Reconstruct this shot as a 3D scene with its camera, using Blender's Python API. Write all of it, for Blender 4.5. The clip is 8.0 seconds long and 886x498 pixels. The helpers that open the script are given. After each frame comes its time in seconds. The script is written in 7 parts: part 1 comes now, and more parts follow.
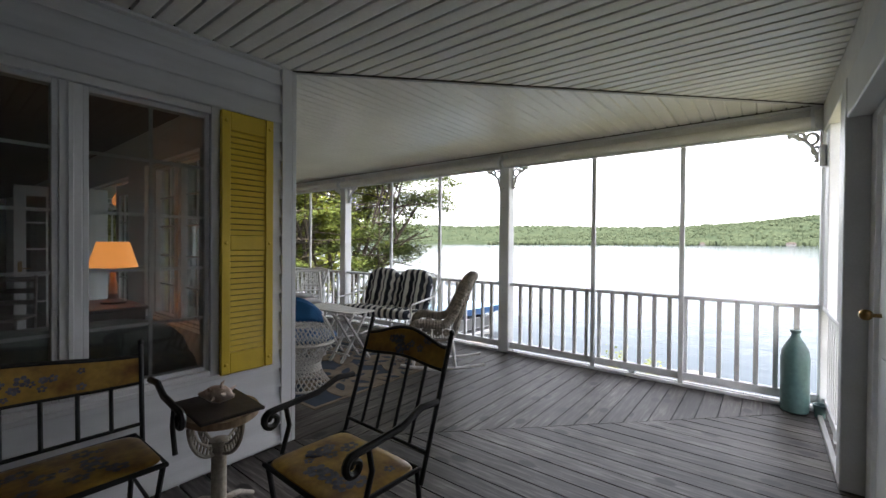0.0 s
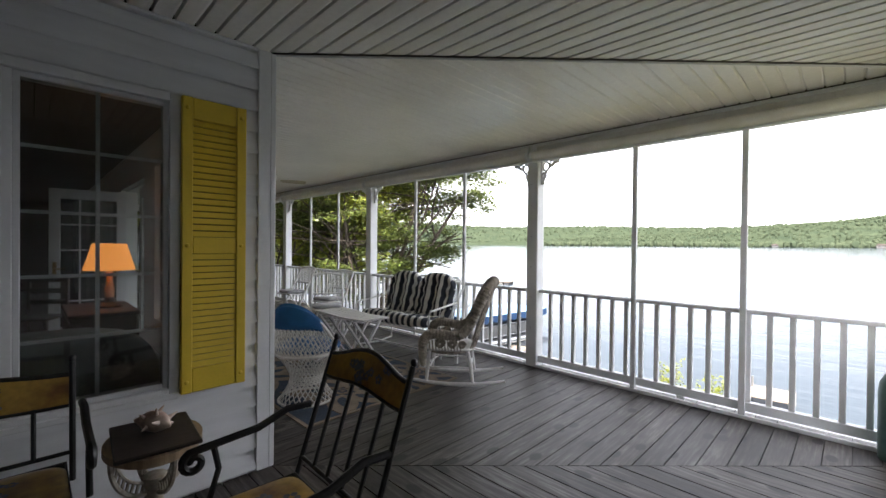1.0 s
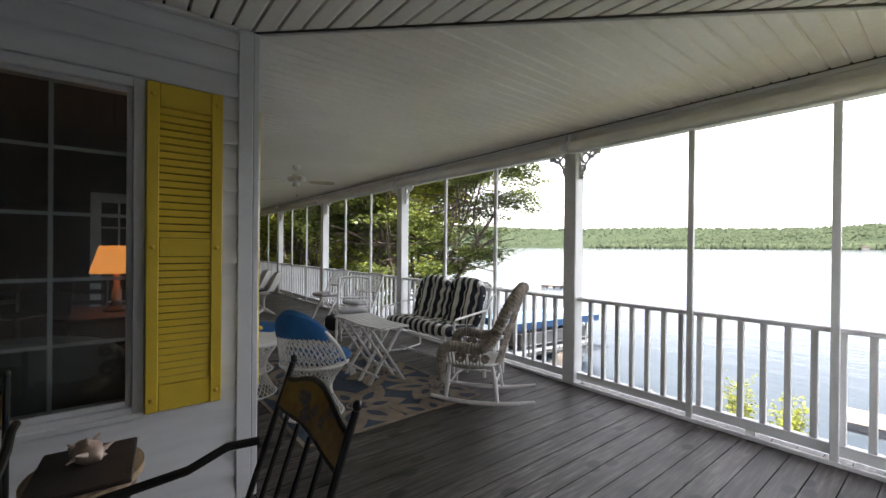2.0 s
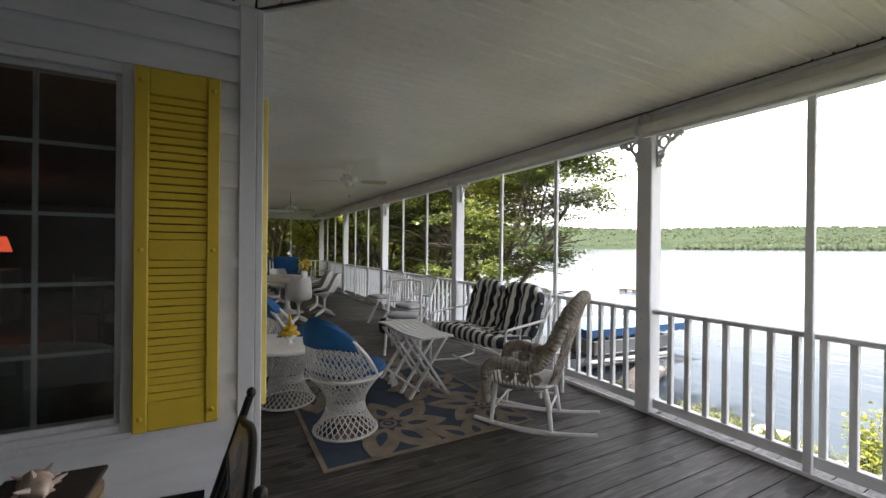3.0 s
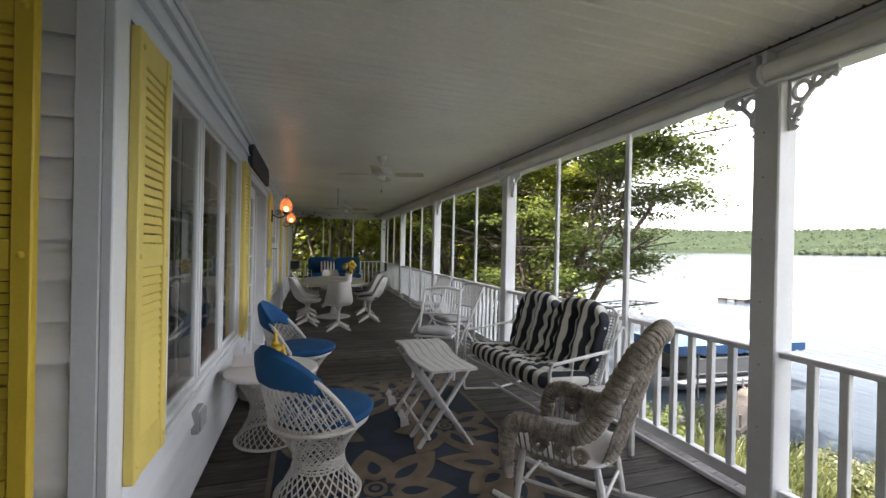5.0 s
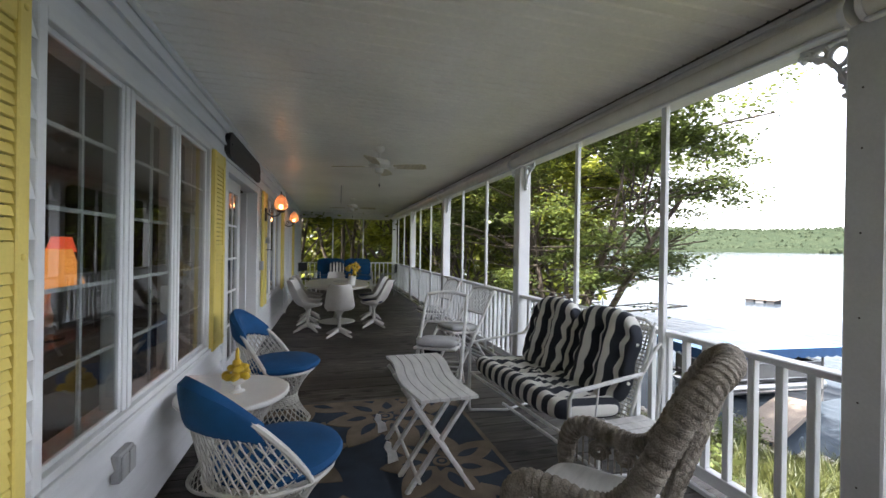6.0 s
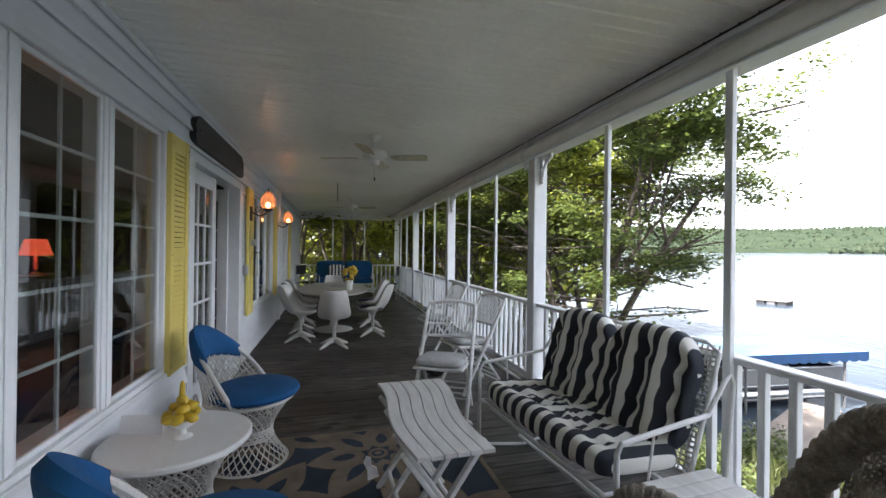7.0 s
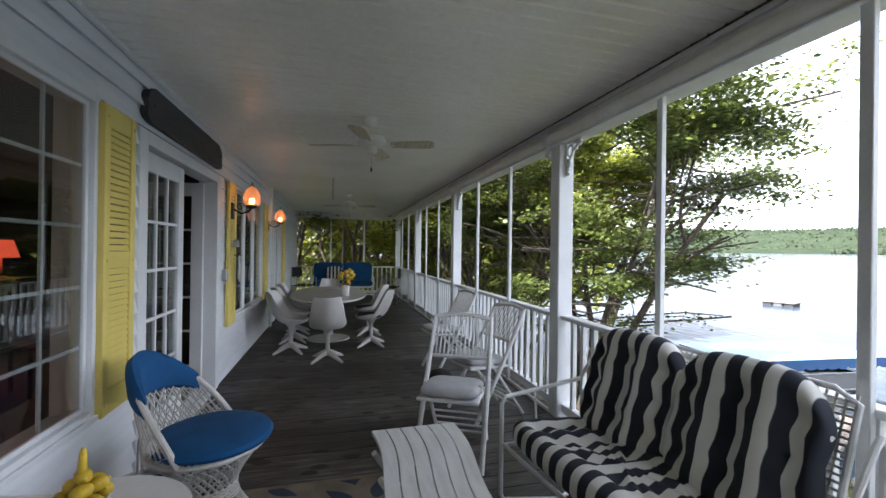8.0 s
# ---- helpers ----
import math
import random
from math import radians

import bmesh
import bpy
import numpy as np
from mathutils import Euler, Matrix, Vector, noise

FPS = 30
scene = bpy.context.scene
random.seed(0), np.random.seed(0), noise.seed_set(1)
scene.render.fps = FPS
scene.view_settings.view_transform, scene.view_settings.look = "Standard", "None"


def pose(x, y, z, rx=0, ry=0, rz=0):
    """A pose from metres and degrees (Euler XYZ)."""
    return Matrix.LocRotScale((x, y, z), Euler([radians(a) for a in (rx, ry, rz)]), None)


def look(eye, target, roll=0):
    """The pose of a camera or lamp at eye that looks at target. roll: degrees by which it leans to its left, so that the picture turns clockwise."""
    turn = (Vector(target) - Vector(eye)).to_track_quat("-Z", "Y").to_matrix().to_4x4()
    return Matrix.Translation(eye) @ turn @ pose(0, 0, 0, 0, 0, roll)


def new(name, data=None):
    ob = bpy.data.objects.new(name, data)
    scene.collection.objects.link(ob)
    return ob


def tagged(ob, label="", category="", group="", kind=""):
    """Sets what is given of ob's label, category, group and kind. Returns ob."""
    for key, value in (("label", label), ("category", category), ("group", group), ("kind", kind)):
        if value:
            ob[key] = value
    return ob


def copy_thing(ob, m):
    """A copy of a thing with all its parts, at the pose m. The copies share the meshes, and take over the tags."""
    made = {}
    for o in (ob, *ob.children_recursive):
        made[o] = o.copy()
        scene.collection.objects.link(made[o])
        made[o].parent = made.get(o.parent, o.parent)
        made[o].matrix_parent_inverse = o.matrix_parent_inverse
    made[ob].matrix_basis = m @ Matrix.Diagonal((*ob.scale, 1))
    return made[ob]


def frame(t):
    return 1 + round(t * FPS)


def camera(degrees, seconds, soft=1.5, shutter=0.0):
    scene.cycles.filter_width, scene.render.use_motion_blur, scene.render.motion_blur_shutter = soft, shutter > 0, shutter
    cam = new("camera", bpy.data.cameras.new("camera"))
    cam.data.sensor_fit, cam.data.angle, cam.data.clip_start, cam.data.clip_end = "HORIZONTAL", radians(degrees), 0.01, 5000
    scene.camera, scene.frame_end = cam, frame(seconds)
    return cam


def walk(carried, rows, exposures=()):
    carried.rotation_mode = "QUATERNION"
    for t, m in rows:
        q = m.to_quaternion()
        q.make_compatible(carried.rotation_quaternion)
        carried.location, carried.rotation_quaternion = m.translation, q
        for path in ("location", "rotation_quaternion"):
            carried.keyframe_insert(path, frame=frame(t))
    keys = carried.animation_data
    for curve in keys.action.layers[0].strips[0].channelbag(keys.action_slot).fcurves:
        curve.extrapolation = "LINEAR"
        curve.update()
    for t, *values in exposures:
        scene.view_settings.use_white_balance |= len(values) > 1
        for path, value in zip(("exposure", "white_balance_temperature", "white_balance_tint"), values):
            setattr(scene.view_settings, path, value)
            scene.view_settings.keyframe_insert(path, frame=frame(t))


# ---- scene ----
cam = camera(94.2, 8.0)
PATH = [
    (0, (0.139, 0.303, 1.370), (-1.099, 1.875, 1.350), 0.5),
    (0.5, (0.128, 0.583, 1.376), (-1.196, 2.081, 1.359), 0.5),
    (1, (0.108, 0.843, 1.384), (-1.303, 2.26, 1.367), 0.6),
    (1.5, (0.060, 1.076, 1.382), (-1.417, 2.425, 1.371), 0.6),
    (3, (-0.224, 1.740, 1.393), (-1.984, 2.691, 1.387), 0.6),
    (3.5, (-0.384, 1.92, 1.397), (-2.194, 2.769, 1.394), 0.7),
    (4, (-0.531, 2.136, 1.391), (-2.377, 2.906, 1.39), 0.8),
    (4.5, (-0.696, 2.32, 1.41), (-2.573, 3.011, 1.404), 1.0),
    (5, (-0.872, 2.522, 1.416), (-2.776, 3.134, 1.411), 1.2),
    (6.5, (-1.622, 2.916, 1.408), (-3.554, 3.434, 1.407), 0.7),
    (7, (-1.905, 2.979, 1.421), (-3.838, 3.489, 1.423), 0.7),
    (7.5, (-2.217, 3.024, 1.452), (-4.151, 3.532, 1.453), 0.75),
    (8, (-2.519, 3.076, 1.441), (-4.455, 3.58, 1.445), 0.75),
]
EXPOSE = [(0.0, 3.30, 6550, 15), (4.0, 3.34, 6750, 15), (8.0, 3.32, 6050, 14)]
walk(cam, [(t, look(eye, target, roll)) for t, eye, target, roll in PATH], EXPOSE)

# ---- world and sun ----
SUN_ELEV, SUN_AZ = radians(54), radians(172)      # azimuth clockwise from +y
world = bpy.data.worlds.new("sky")
scene.world = world
world.use_nodes = True
wn, wl = world.node_tree.nodes, world.node_tree.links
sky = wn.new("ShaderNodeTexSky")
sky.sky_type = "NISHITA"
sky.sun_disc = False
sky.sun_elevation, sky.sun_rotation = SUN_ELEV, SUN_AZ
sky.air_density, sky.dust_density, sky.ozone_density = 1.0, 2.0, 1.0
bg = wn["Background"]
bg.inputs["Strength"].default_value = 0.11
hsv = wn.new("ShaderNodeHueSaturation")
hsv.inputs["Saturation"].default_value = 0.25
wl.new(sky.outputs[0], hsv.inputs["Color"])
wl.new(hsv.outputs[0], bg.inputs["Color"])
sun_data = bpy.data.lights.new("sun", "SUN")
sun_data.energy, sun_data.angle, sun_data.color = 3.6, radians(0.6), (1.0, 0.95, 0.86)
sun = new("sun", sun_data)
sd = Vector((math.sin(SUN_AZ) * math.cos(SUN_ELEV), math.cos(SUN_AZ) * math.cos(SUN_ELEV), math.sin(SUN_ELEV)))
sun.matrix_world = look(sd * 50, (0, 0, 0))

# ---- materials ----


def nodes_of(name):
    m = bpy.data.materials.new(name)
    m.use_nodes = True
    t = m.node_tree
    return m, t.nodes, t.links, t.nodes["Principled BSDF"]


def paint(name, col, rough=0.5, scale=6.0, vary=0.12, fine=60.0, bump=0.05, metal=0.0, stretch=(1, 1, 1), tint=None, rnd=0.0, dist=0.004):
    """Plain surface with broad and fine variation, and a fine relief."""
    m, n, l, b = nodes_of(name)
    tc, mp = n.new("ShaderNodeTexCoord"), n.new("ShaderNodeMapping")
    mp.inputs["Scale"].default_value = stretch
    l.new(tc.outputs["Object"], mp.inputs[0])
    big, small = n.new("ShaderNodeTexNoise"), n.new("ShaderNodeTexNoise")
    big.inputs["Scale"].default_value, big.inputs["Detail"].default_value = scale, 5
    small.inputs["Scale"].default_value, small.inputs["Detail"].default_value = fine, 4
    l.new(mp.outputs[0], big.inputs["Vector"])
    l.new(mp.outputs[0], small.inputs["Vector"])
    ramp = n.new("ShaderNodeValToRGB")
    lo = tint or [c * (1 - 2.2 * vary) for c in col]
    ramp.color_ramp.elements[0].position, ramp.color_ramp.elements[1].position = 0.3, 0.62
    ramp.color_ramp.elements[0].color, ramp.color_ramp.elements[1].color = (*lo, 1), (*col, 1)
    l.new(big.outputs[0], ramp.inputs[0])
    mix = n.new("ShaderNodeMix")
    mix.data_type, mix.blend_type = "RGBA", "MULTIPLY"
    mix.inputs["Factor"].default_value = min(1.0, vary * 3)
    l.new(ramp.outputs[0], mix.inputs["A"])
    r2 = n.new("ShaderNodeValToRGB")
    r2.color_ramp.elements[0].position, r2.color_ramp.elements[1].position = 0.3, 0.7
    r2.color_ramp.elements[0].color = (0.62, 0.62, 0.62, 1)
    l.new(small.outputs[0], r2.inputs[0])
    l.new(r2.outputs[0], mix.inputs["B"])
    last = mix.outputs["Result"]
    if rnd:
        oi, hv, mr = n.new("ShaderNodeObjectInfo"), n.new("ShaderNodeHueSaturation"), n.new("ShaderNodeMapRange")
        mr.inputs["To Min"].default_value, mr.inputs["To Max"].default_value = 1 - rnd, 1 + rnd
        l.new(oi.outputs["Random"], mr.inputs["Value"])
        l.new(mr.outputs[0], hv.inputs["Value"])
        l.new(last, hv.inputs["Color"])
        last = hv.outputs[0]
    l.new(last, b.inputs["Base Color"])
    b.inputs["Roughness"].default_value, b.inputs["Metallic"].default_value = rough, metal
    bp = n.new("ShaderNodeBump")
    bp.inputs["Strength"].default_value, bp.inputs["Distance"].default_value = bump * 4, dist
    l.new(small.outputs[0], bp.inputs["Height"])
    l.new(bp.outputs[0], b.inputs["Normal"])
    return m


def deck_wood(name, along):
    """Weathered grey decking with grain along one axis, knots and damp stains."""
    m, n, l, b = nodes_of(name)
    tc = n.new("ShaderNodeTexCoord")
    oi = n.new("ShaderNodeObjectInfo")
    off = n.new("ShaderNodeVectorMath")
    off.operation = "ADD"
    sc = n.new("ShaderNodeVectorMath")
    sc.operation = "SCALE"
    sc.inputs[0].default_value = (37.0, 53.0, 0)
    l.new(oi.outputs["Random"], sc.inputs["Scale"])
    l.new(tc.outputs["Object"], off.inputs[0])
    l.new(sc.outputs[0], off.inputs[1])
    mp = n.new("ShaderNodeMapping")
    mp.inputs["Scale"].default_value = (1.0, 13, 8) if along == "x" else (13, 1.0, 8)
    l.new(off.outputs[0], mp.inputs[0])
    grain = n.new("ShaderNodeTexNoise")
    grain.inputs["Scale"].default_value, grain.inputs["Detail"].default_value, grain.inputs["Roughness"].default_value = 3.2, 7, 0.62
    l.new(mp.outputs[0], grain.inputs["Vector"])
    ramp = n.new("ShaderNodeValToRGB")
    e = ramp.color_ramp.elements
    e[0].position, e[0].color = 0.30, (0.016, 0.013, 0.012, 1)
    e[1].position, e[1].color = 0.70, (0.190, 0.176, 0.166, 1)
    mid = e.new(0.5)
    mid.color = (0.070, 0.060, 0.054, 1)
    l.new(grain.outputs[0], ramp.inputs[0])
    stain = n.new("ShaderNodeTexNoise")
    stain.inputs["Scale"].default_value, stain.inputs["Detail"].default_value = 1.3, 7
    l.new(tc.outputs["Object"], stain.inputs["Vector"])
    r2 = n.new("ShaderNodeValToRGB")
    r2.color_ramp.elements[0].position, r2.color_ramp.elements[0].color = 0.38, (0.36, 0.33, 0.28, 1)
    r2.color_ramp.elements[1].position, r2.color_ramp.elements[1].color = 0.6, (1, 1, 1, 1)
    l.new(stain.outputs[0], r2.inputs[0])
    mul = n.new("ShaderNodeMix")
    mul.data_type, mul.blend_type = "RGBA", "MULTIPLY"
    mul.inputs["Factor"].default_value = 1.0
    l.new(ramp.outputs[0], mul.inputs["A"])
    l.new(r2.outputs[0], mul.inputs["B"])
    # knots
    mk = n.new("ShaderNodeMapping")
    mk.inputs["Scale"].default_value = (2.4, 4.2, 1) if along == "x" else (4.2, 2.4, 1)
    l.new(off.outputs[0], mk.inputs[0])
    vor = n.new("ShaderNodeTexVoronoi")
    vor.voronoi_dimensions = "2D"
    vor.inputs["Scale"].default_value = 0.9
    l.new(mk.outputs[0], vor.inputs["Vector"])
    rk = n.new("ShaderNodeValToRGB")
    rk.color_ramp.elements[0].position, rk.color_ramp.elements[0].color = 0.10, (0.09, 0.07, 0.06, 1)
    rk.color_ramp.elements[1].position, rk.color_ramp.elements[1].color = 0.15, (1, 1, 1, 1)
    l.new(vor.outputs["Distance"], rk.inputs[0])
    mul2 = n.new("ShaderNodeMix")
    mul2.data_type, mul2.blend_type = "RGBA", "MULTIPLY"
    mul2.inputs["Factor"].default_value = 1.0
    l.new(mul.outputs["Result"], mul2.inputs["A"])
    l.new(rk.outputs[0], mul2.inputs["B"])
    hv, mr = n.new("ShaderNodeHueSaturation"), n.new("ShaderNodeMapRange")
    mr.inputs["To Min"].default_value, mr.inputs["To Max"].default_value = 0.50, 1.42
    l.new(oi.outputs["Random"], mr.inputs["Value"])
    l.new(mr.outputs[0], hv.inputs["Value"])
    l.new(mul2.outputs["Result"], hv.inputs["Color"])
    l.new(hv.outputs[0], b.inputs["Base Color"])
    b.inputs["Roughness"].default_value = 0.50
    b.inputs["Specular IOR Level"].default_value = 0.46
    bp = n.new("ShaderNodeBump")
    bp.inputs["Strength"].default_value, bp.inputs["Distance"].default_value = 0.5, 0.003
    l.new(grain.outputs[0], bp.inputs["Height"])
    l.new(bp.outputs[0], b.inputs["Normal"])
    return m


def glass_mat(name, tint=(0.74, 0.77, 0.76)):
    m, n, l, b = nodes_of(name)
    out = n["Material Output"]
    tr, gl, mx = n.new("ShaderNodeBsdfTransparent"), n.new("ShaderNodeBsdfGlossy"), n.new("ShaderNodeMixShader")
    lw, pw, ma = n.new("ShaderNodeLayerWeight"), n.new("ShaderNodeMath"), n.new("ShaderNodeMath")
    tr.inputs[0].default_value = (*tint, 1)
    gl.inputs["Roughness"].default_value = 0.015
    lw.inputs["Blend"].default_value = 0.5
    pw.operation, pw.inputs[1].default_value = "POWER", 4.0
    ma.operation, ma.inputs[1].default_value, ma.inputs[2].default_value = "MULTIPLY_ADD", 0.85, 0.07
    l.new(lw.outputs["Facing"], pw.inputs[0])
    l.new(pw.outputs[0], ma.inputs[0])
    l.new(ma.outputs[0], mx.inputs[0])
    l.new(tr.outputs[0], mx.inputs[1])
    l.new(gl.outputs[0], mx.inputs[2])
    l.new(mx.outputs[0], out.inputs[0])
    return m


def glow(name, col, strength):
    m, n, l, b = nodes_of(name)
    b.inputs["Base Color"].default_value = (*col, 1)
    b.inputs["Roughness"].default_value = 0.6
    b.inputs["Emission Color"].default_value = (*col, 1)
    b.inputs["Emission Strength"].default_value = strength
    return m


def striped(name, period, dark, light):
    """Woven cloth with stripes across its own x."""
    m, n, l, b = nodes_of(name)
    tc, sx = n.new("ShaderNodeTexCoord"), n.new("ShaderNodeSeparateXYZ")
    l.new(tc.outputs["Object"], sx.inputs[0])
    nz = n.new("ShaderNodeTexNoise")
    nz.inputs["Scale"].default_value = 5
    l.new(tc.outputs["Object"], nz.inputs["Vector"])
    a1 = n.new("ShaderNodeMath")
    a1.operation = "MULTIPLY_ADD"
    a1.inputs[1].default_value, a1.inputs[2].default_value = 0.010, 10.0
    l.new(nz.outputs[0], a1.inputs[0])
    a2 = n.new("ShaderNodeMath")
    l.new(a1.outputs[0], a2.inputs[0])
    l.new(sx.outputs[0], a2.inputs[1])
    a3 = n.new("ShaderNodeMath")
    a3.operation = "DIVIDE"
    a3.inputs[1].default_value = period
    l.new(a2.outputs[0], a3.inputs[0])
    a4 = n.new("ShaderNodeMath")
    a4.operation = "FRACT"
    l.new(a3.outputs[0], a4.inputs[0])
    r = n.new("ShaderNodeValToRGB")
    r.color_ramp.elements[0].position, r.color_ramp.elements[0].color = 0.46, (*light, 1)
    r.color_ramp.elements[1].position, r.color_ramp.elements[1].color = 0.50, (*dark, 1)
    l.new(a4.outputs[0], r.inputs[0])
    wv = n.new("ShaderNodeTexNoise")
    wv.inputs["Scale"].default_value = 220
    l.new(tc.outputs["Object"], wv.inputs["Vector"])
    l.new(r.outputs[0], b.inputs["Base Color"])
    b.inputs["Roughness"].default_value = 0.9
    bp = n.new("ShaderNodeBump")
    bp.inputs["Strength"].default_value, bp.inputs["Distance"].default_value = 0.35, 0.002
    l.new(wv.outputs[0], bp.inputs["Height"])
    l.new(bp.outputs[0], b.inputs["Normal"])
    return m


def water_mat():
    m, n, l, b = nodes_of("lake_water")
    b.inputs["Base Color"].default_value = (0.034, 0.044, 0.055, 1)
    b.inputs["Roughness"].default_value = 0.09
    b.inputs["IOR"].default_value = 1.333
    b.inputs["Specular IOR Level"].default_value = 0.010
    tc, mp, a, c = n.new("ShaderNodeTexCoord"), n.new("ShaderNodeMapping"), n.new("ShaderNodeTexNoise"), n.new("ShaderNodeTexNoise")
    mp.inputs["Scale"].default_value = (0.35, 1.0, 1)
    l.new(tc.outputs["Object"], mp.inputs[0])
    l.new(mp.outputs[0], a.inputs["Vector"])
    l.new(mp.outputs[0], c.inputs["Vector"])
    a.inputs["Scale"].default_value, a.inputs["Detail"].default_value = 1.4, 4
    c.inputs["Scale"].default_value, c.inputs["Detail"].default_value = 0.12, 4
    ad = n.new("ShaderNodeMath")
    ad.operation = "MULTIPLY_ADD"
    ad.inputs[1].default_value = 4.0
    l.new(c.outputs[0], ad.inputs[0])
    l.new(a.outputs[0], ad.inputs[2])
    bp = n.new("ShaderNodeBump")
    bp.inputs["Strength"].default_value, bp.inputs["Distance"].default_value = 0.5, 0.10
    l.new(ad.outputs[0], bp.inputs["Height"])
    l.new(bp.outputs[0], b.inputs["Normal"])
    return m


def leaf_mat(name, col, lo, through_leaf=0.45):
    m, n, l, b = nodes_of(name)
    g, r = n.new("ShaderNodeNewGeometry"), n.new("ShaderNodeValToRGB")
    r.color_ramp.elements[0].color, r.color_ramp.elements[1].color = (*lo, 1), (*col, 1)
    l.new(g.outputs["Random Per Island"], r.inputs[0])
    l.new(r.outputs[0], b.inputs["Base Color"])
    b.inputs["Roughness"].default_value = 0.5
    tl, mx = n.new("ShaderNodeBsdfTranslucent"), n.new("ShaderNodeMixShader")
    hs = n.new("ShaderNodeHueSaturation")
    hs.inputs["Value"].default_value, hs.inputs["Hue"].default_value = 1.5, 0.485
    l.new(r.outputs[0], hs.inputs["Color"])
    l.new(hs.outputs[0], tl.inputs[0])
    mx.inputs[0].default_value = through_leaf
    l.new(b.outputs[0], mx.inputs[1])
    l.new(tl.outputs[0], mx.inputs[2])
    l.new(mx.outputs[0], n["Material Output"].inputs[0])
    return m


WHITE = paint("white_paint", (0.74, 0.75, 0.76), 0.45, 3, 0.06, 90, 0.02)
TRIM = paint("white_trim", (0.78, 0.79, 0.80), 0.4, 2, 0.04, 60, 0.015)
SIDING = paint("vinyl_siding", (0.79, 0.80, 0.82), 0.5, 2.5, 0.05, 130, 0.03, stretch=(1, 1, 6), rnd=0.02)
CEILING = paint("vinyl_soffit", (0.90, 0.88, 0.84), 0.29, 1.1, 0.06, 40, 0.02)
GROOVE = paint("soffit_groove", (0.07, 0.065, 0.06), 0.6, 4, 0.1)
BEAM = paint("beam_paint", (0.84, 0.83, 0.80), 0.5, 3, 0.08, 60, 0.03)
BLIND = paint("blind_cloth", (0.86, 0.84, 0.78), 0.7, 5, 0.06, 150, 0.04)
YELLOW = paint("yellow_shutter_paint", (0.78, 0.55, 0.05), 0.45, 4, 0.05, 90, 0.02)
YELLOW2 = paint("pale_yellow_paint", (0.80, 0.64, 0.17), 0.45, 4, 0.05, 90, 0.02)
DECKX, DECKY = deck_wood("deck_wood_x", "x"), deck_wood("deck_wood_y", "y")
# near-black fill painted where shade lies; also colours the nails
SHADOW = paint("dark_for_shade_and_nails", (0.05, 0.045, 0.04), 0.9)
GLASS = glass_mat("window_glass")
BLUE = paint("royal_blue_cloth", (0.0015, 0.075, 0.215), 0.85, 8, 0.12, 300, 0.10)
NAVY = paint("navy_cloth", (0.012, 0.016, 0.05), 0.9, 8, 0.12, 300, 0.1)
STRIPE = striped("striped_cushion_cloth", 0.098, (0.018, 0.022, 0.032), (0.66, 0.65, 0.60))
GREYCLOTH = paint("grey_cushion_cloth", (0.50, 0.50, 0.50), 0.9, 7, 0.1, 250, 0.1)
FIBRE = paint("white_fibreglass_strand", (0.62, 0.60, 0.55), 0.5, 9, 0.1, 80, 0.05)
WICKER = paint("pale_wicker", (0.46, 0.40, 0.33), 0.8, 20, 0.28, 160, 0.4, dist=0.006)
TULIP = paint("aged_ivory_plastic", (0.48, 0.46, 0.42), 0.35, 3, 0.06, 40, 0.01)
PLASTIC = paint("white_plastic", (0.75, 0.74, 0.71), 0.3, 3, 0.04, 40, 0.01)
WOODW = paint("white_painted_wood", (0.74, 0.73, 0.71), 0.5, 5, 0.08, 70, 0.05, stretch=(1, 6, 6))
STEELW = paint("white_tube_steel", (0.76, 0.76, 0.75), 0.35, 5, 0.05)
IRON = paint("black_wrought_iron", (0.012, 0.012, 0.012), 0.42, 9, 0.2, 80, 0.1)
IRONW = paint("worn_cream_cast_iron", (0.58, 0.53, 0.44), 0.6, 14, 0.25, 60, 0.15, tint=(0.30, 0.24, 0.17))
OCHRE = paint("painted_ochre_panel", (0.48, 0.29, 0.055), 0.3, 9, 0.25, 40, 0.05, tint=(0.2, 0.085, 0.02))
FLOWER = paint("painted_grey_blue_petals", (0.17, 0.17, 0.22), 0.35, 30, 0.3, 70, 0.02, tint=(0.07, 0.06, 0.08))
SLATE = paint("dark_brown_slab", (0.055, 0.042, 0.035), 0.55, 8, 0.2, 60, 0.08)
TAN = paint("light_turned_wood", (0.50, 0.36, 0.22), 0.45, 5, 0.2, 30, 0.05, stretch=(1, 8, 1))
SHELL = paint("sea_shell", (0.72, 0.58, 0.48), 0.45, 22, 0.25, 50, 0.1, tint=(0.42, 0.25, 0.18))
VERDI = paint("grey_green_glazed_pottery", (0.10, 0.185, 0.175), 0.35, 5, 0.22, 30, 0.05, tint=(0.07, 0.14, 0.14))
RUGBLUE = paint("rug_blue_pile", (0.032, 0.050, 0.078), 0.95, 5, 0.2, 260, 0.3)
RUGTAN = paint("rug_tan_pile", (0.25, 0.195, 0.14), 0.95, 5, 0.2, 260, 0.3)
LEMON = paint("lemon_skin", (0.70, 0.47, 0.03), 0.4, 12, 0.15, 120, 0.1)
SIGNWOOD = paint("dark_charcoal_board", (0.045, 0.043, 0.045), 0.55, 4, 0.2, 40, 0.1, stretch=(1, 8, 8))
# red wall and room ceiling: the room's dimness is put into these dark colours
REDWALL = paint("darkened_red_wall", (0.07, 0.018, 0.010), 0.7, 2, 0.15, 50, 0.03)
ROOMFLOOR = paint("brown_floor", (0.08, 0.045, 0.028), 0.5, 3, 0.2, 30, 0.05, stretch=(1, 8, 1))
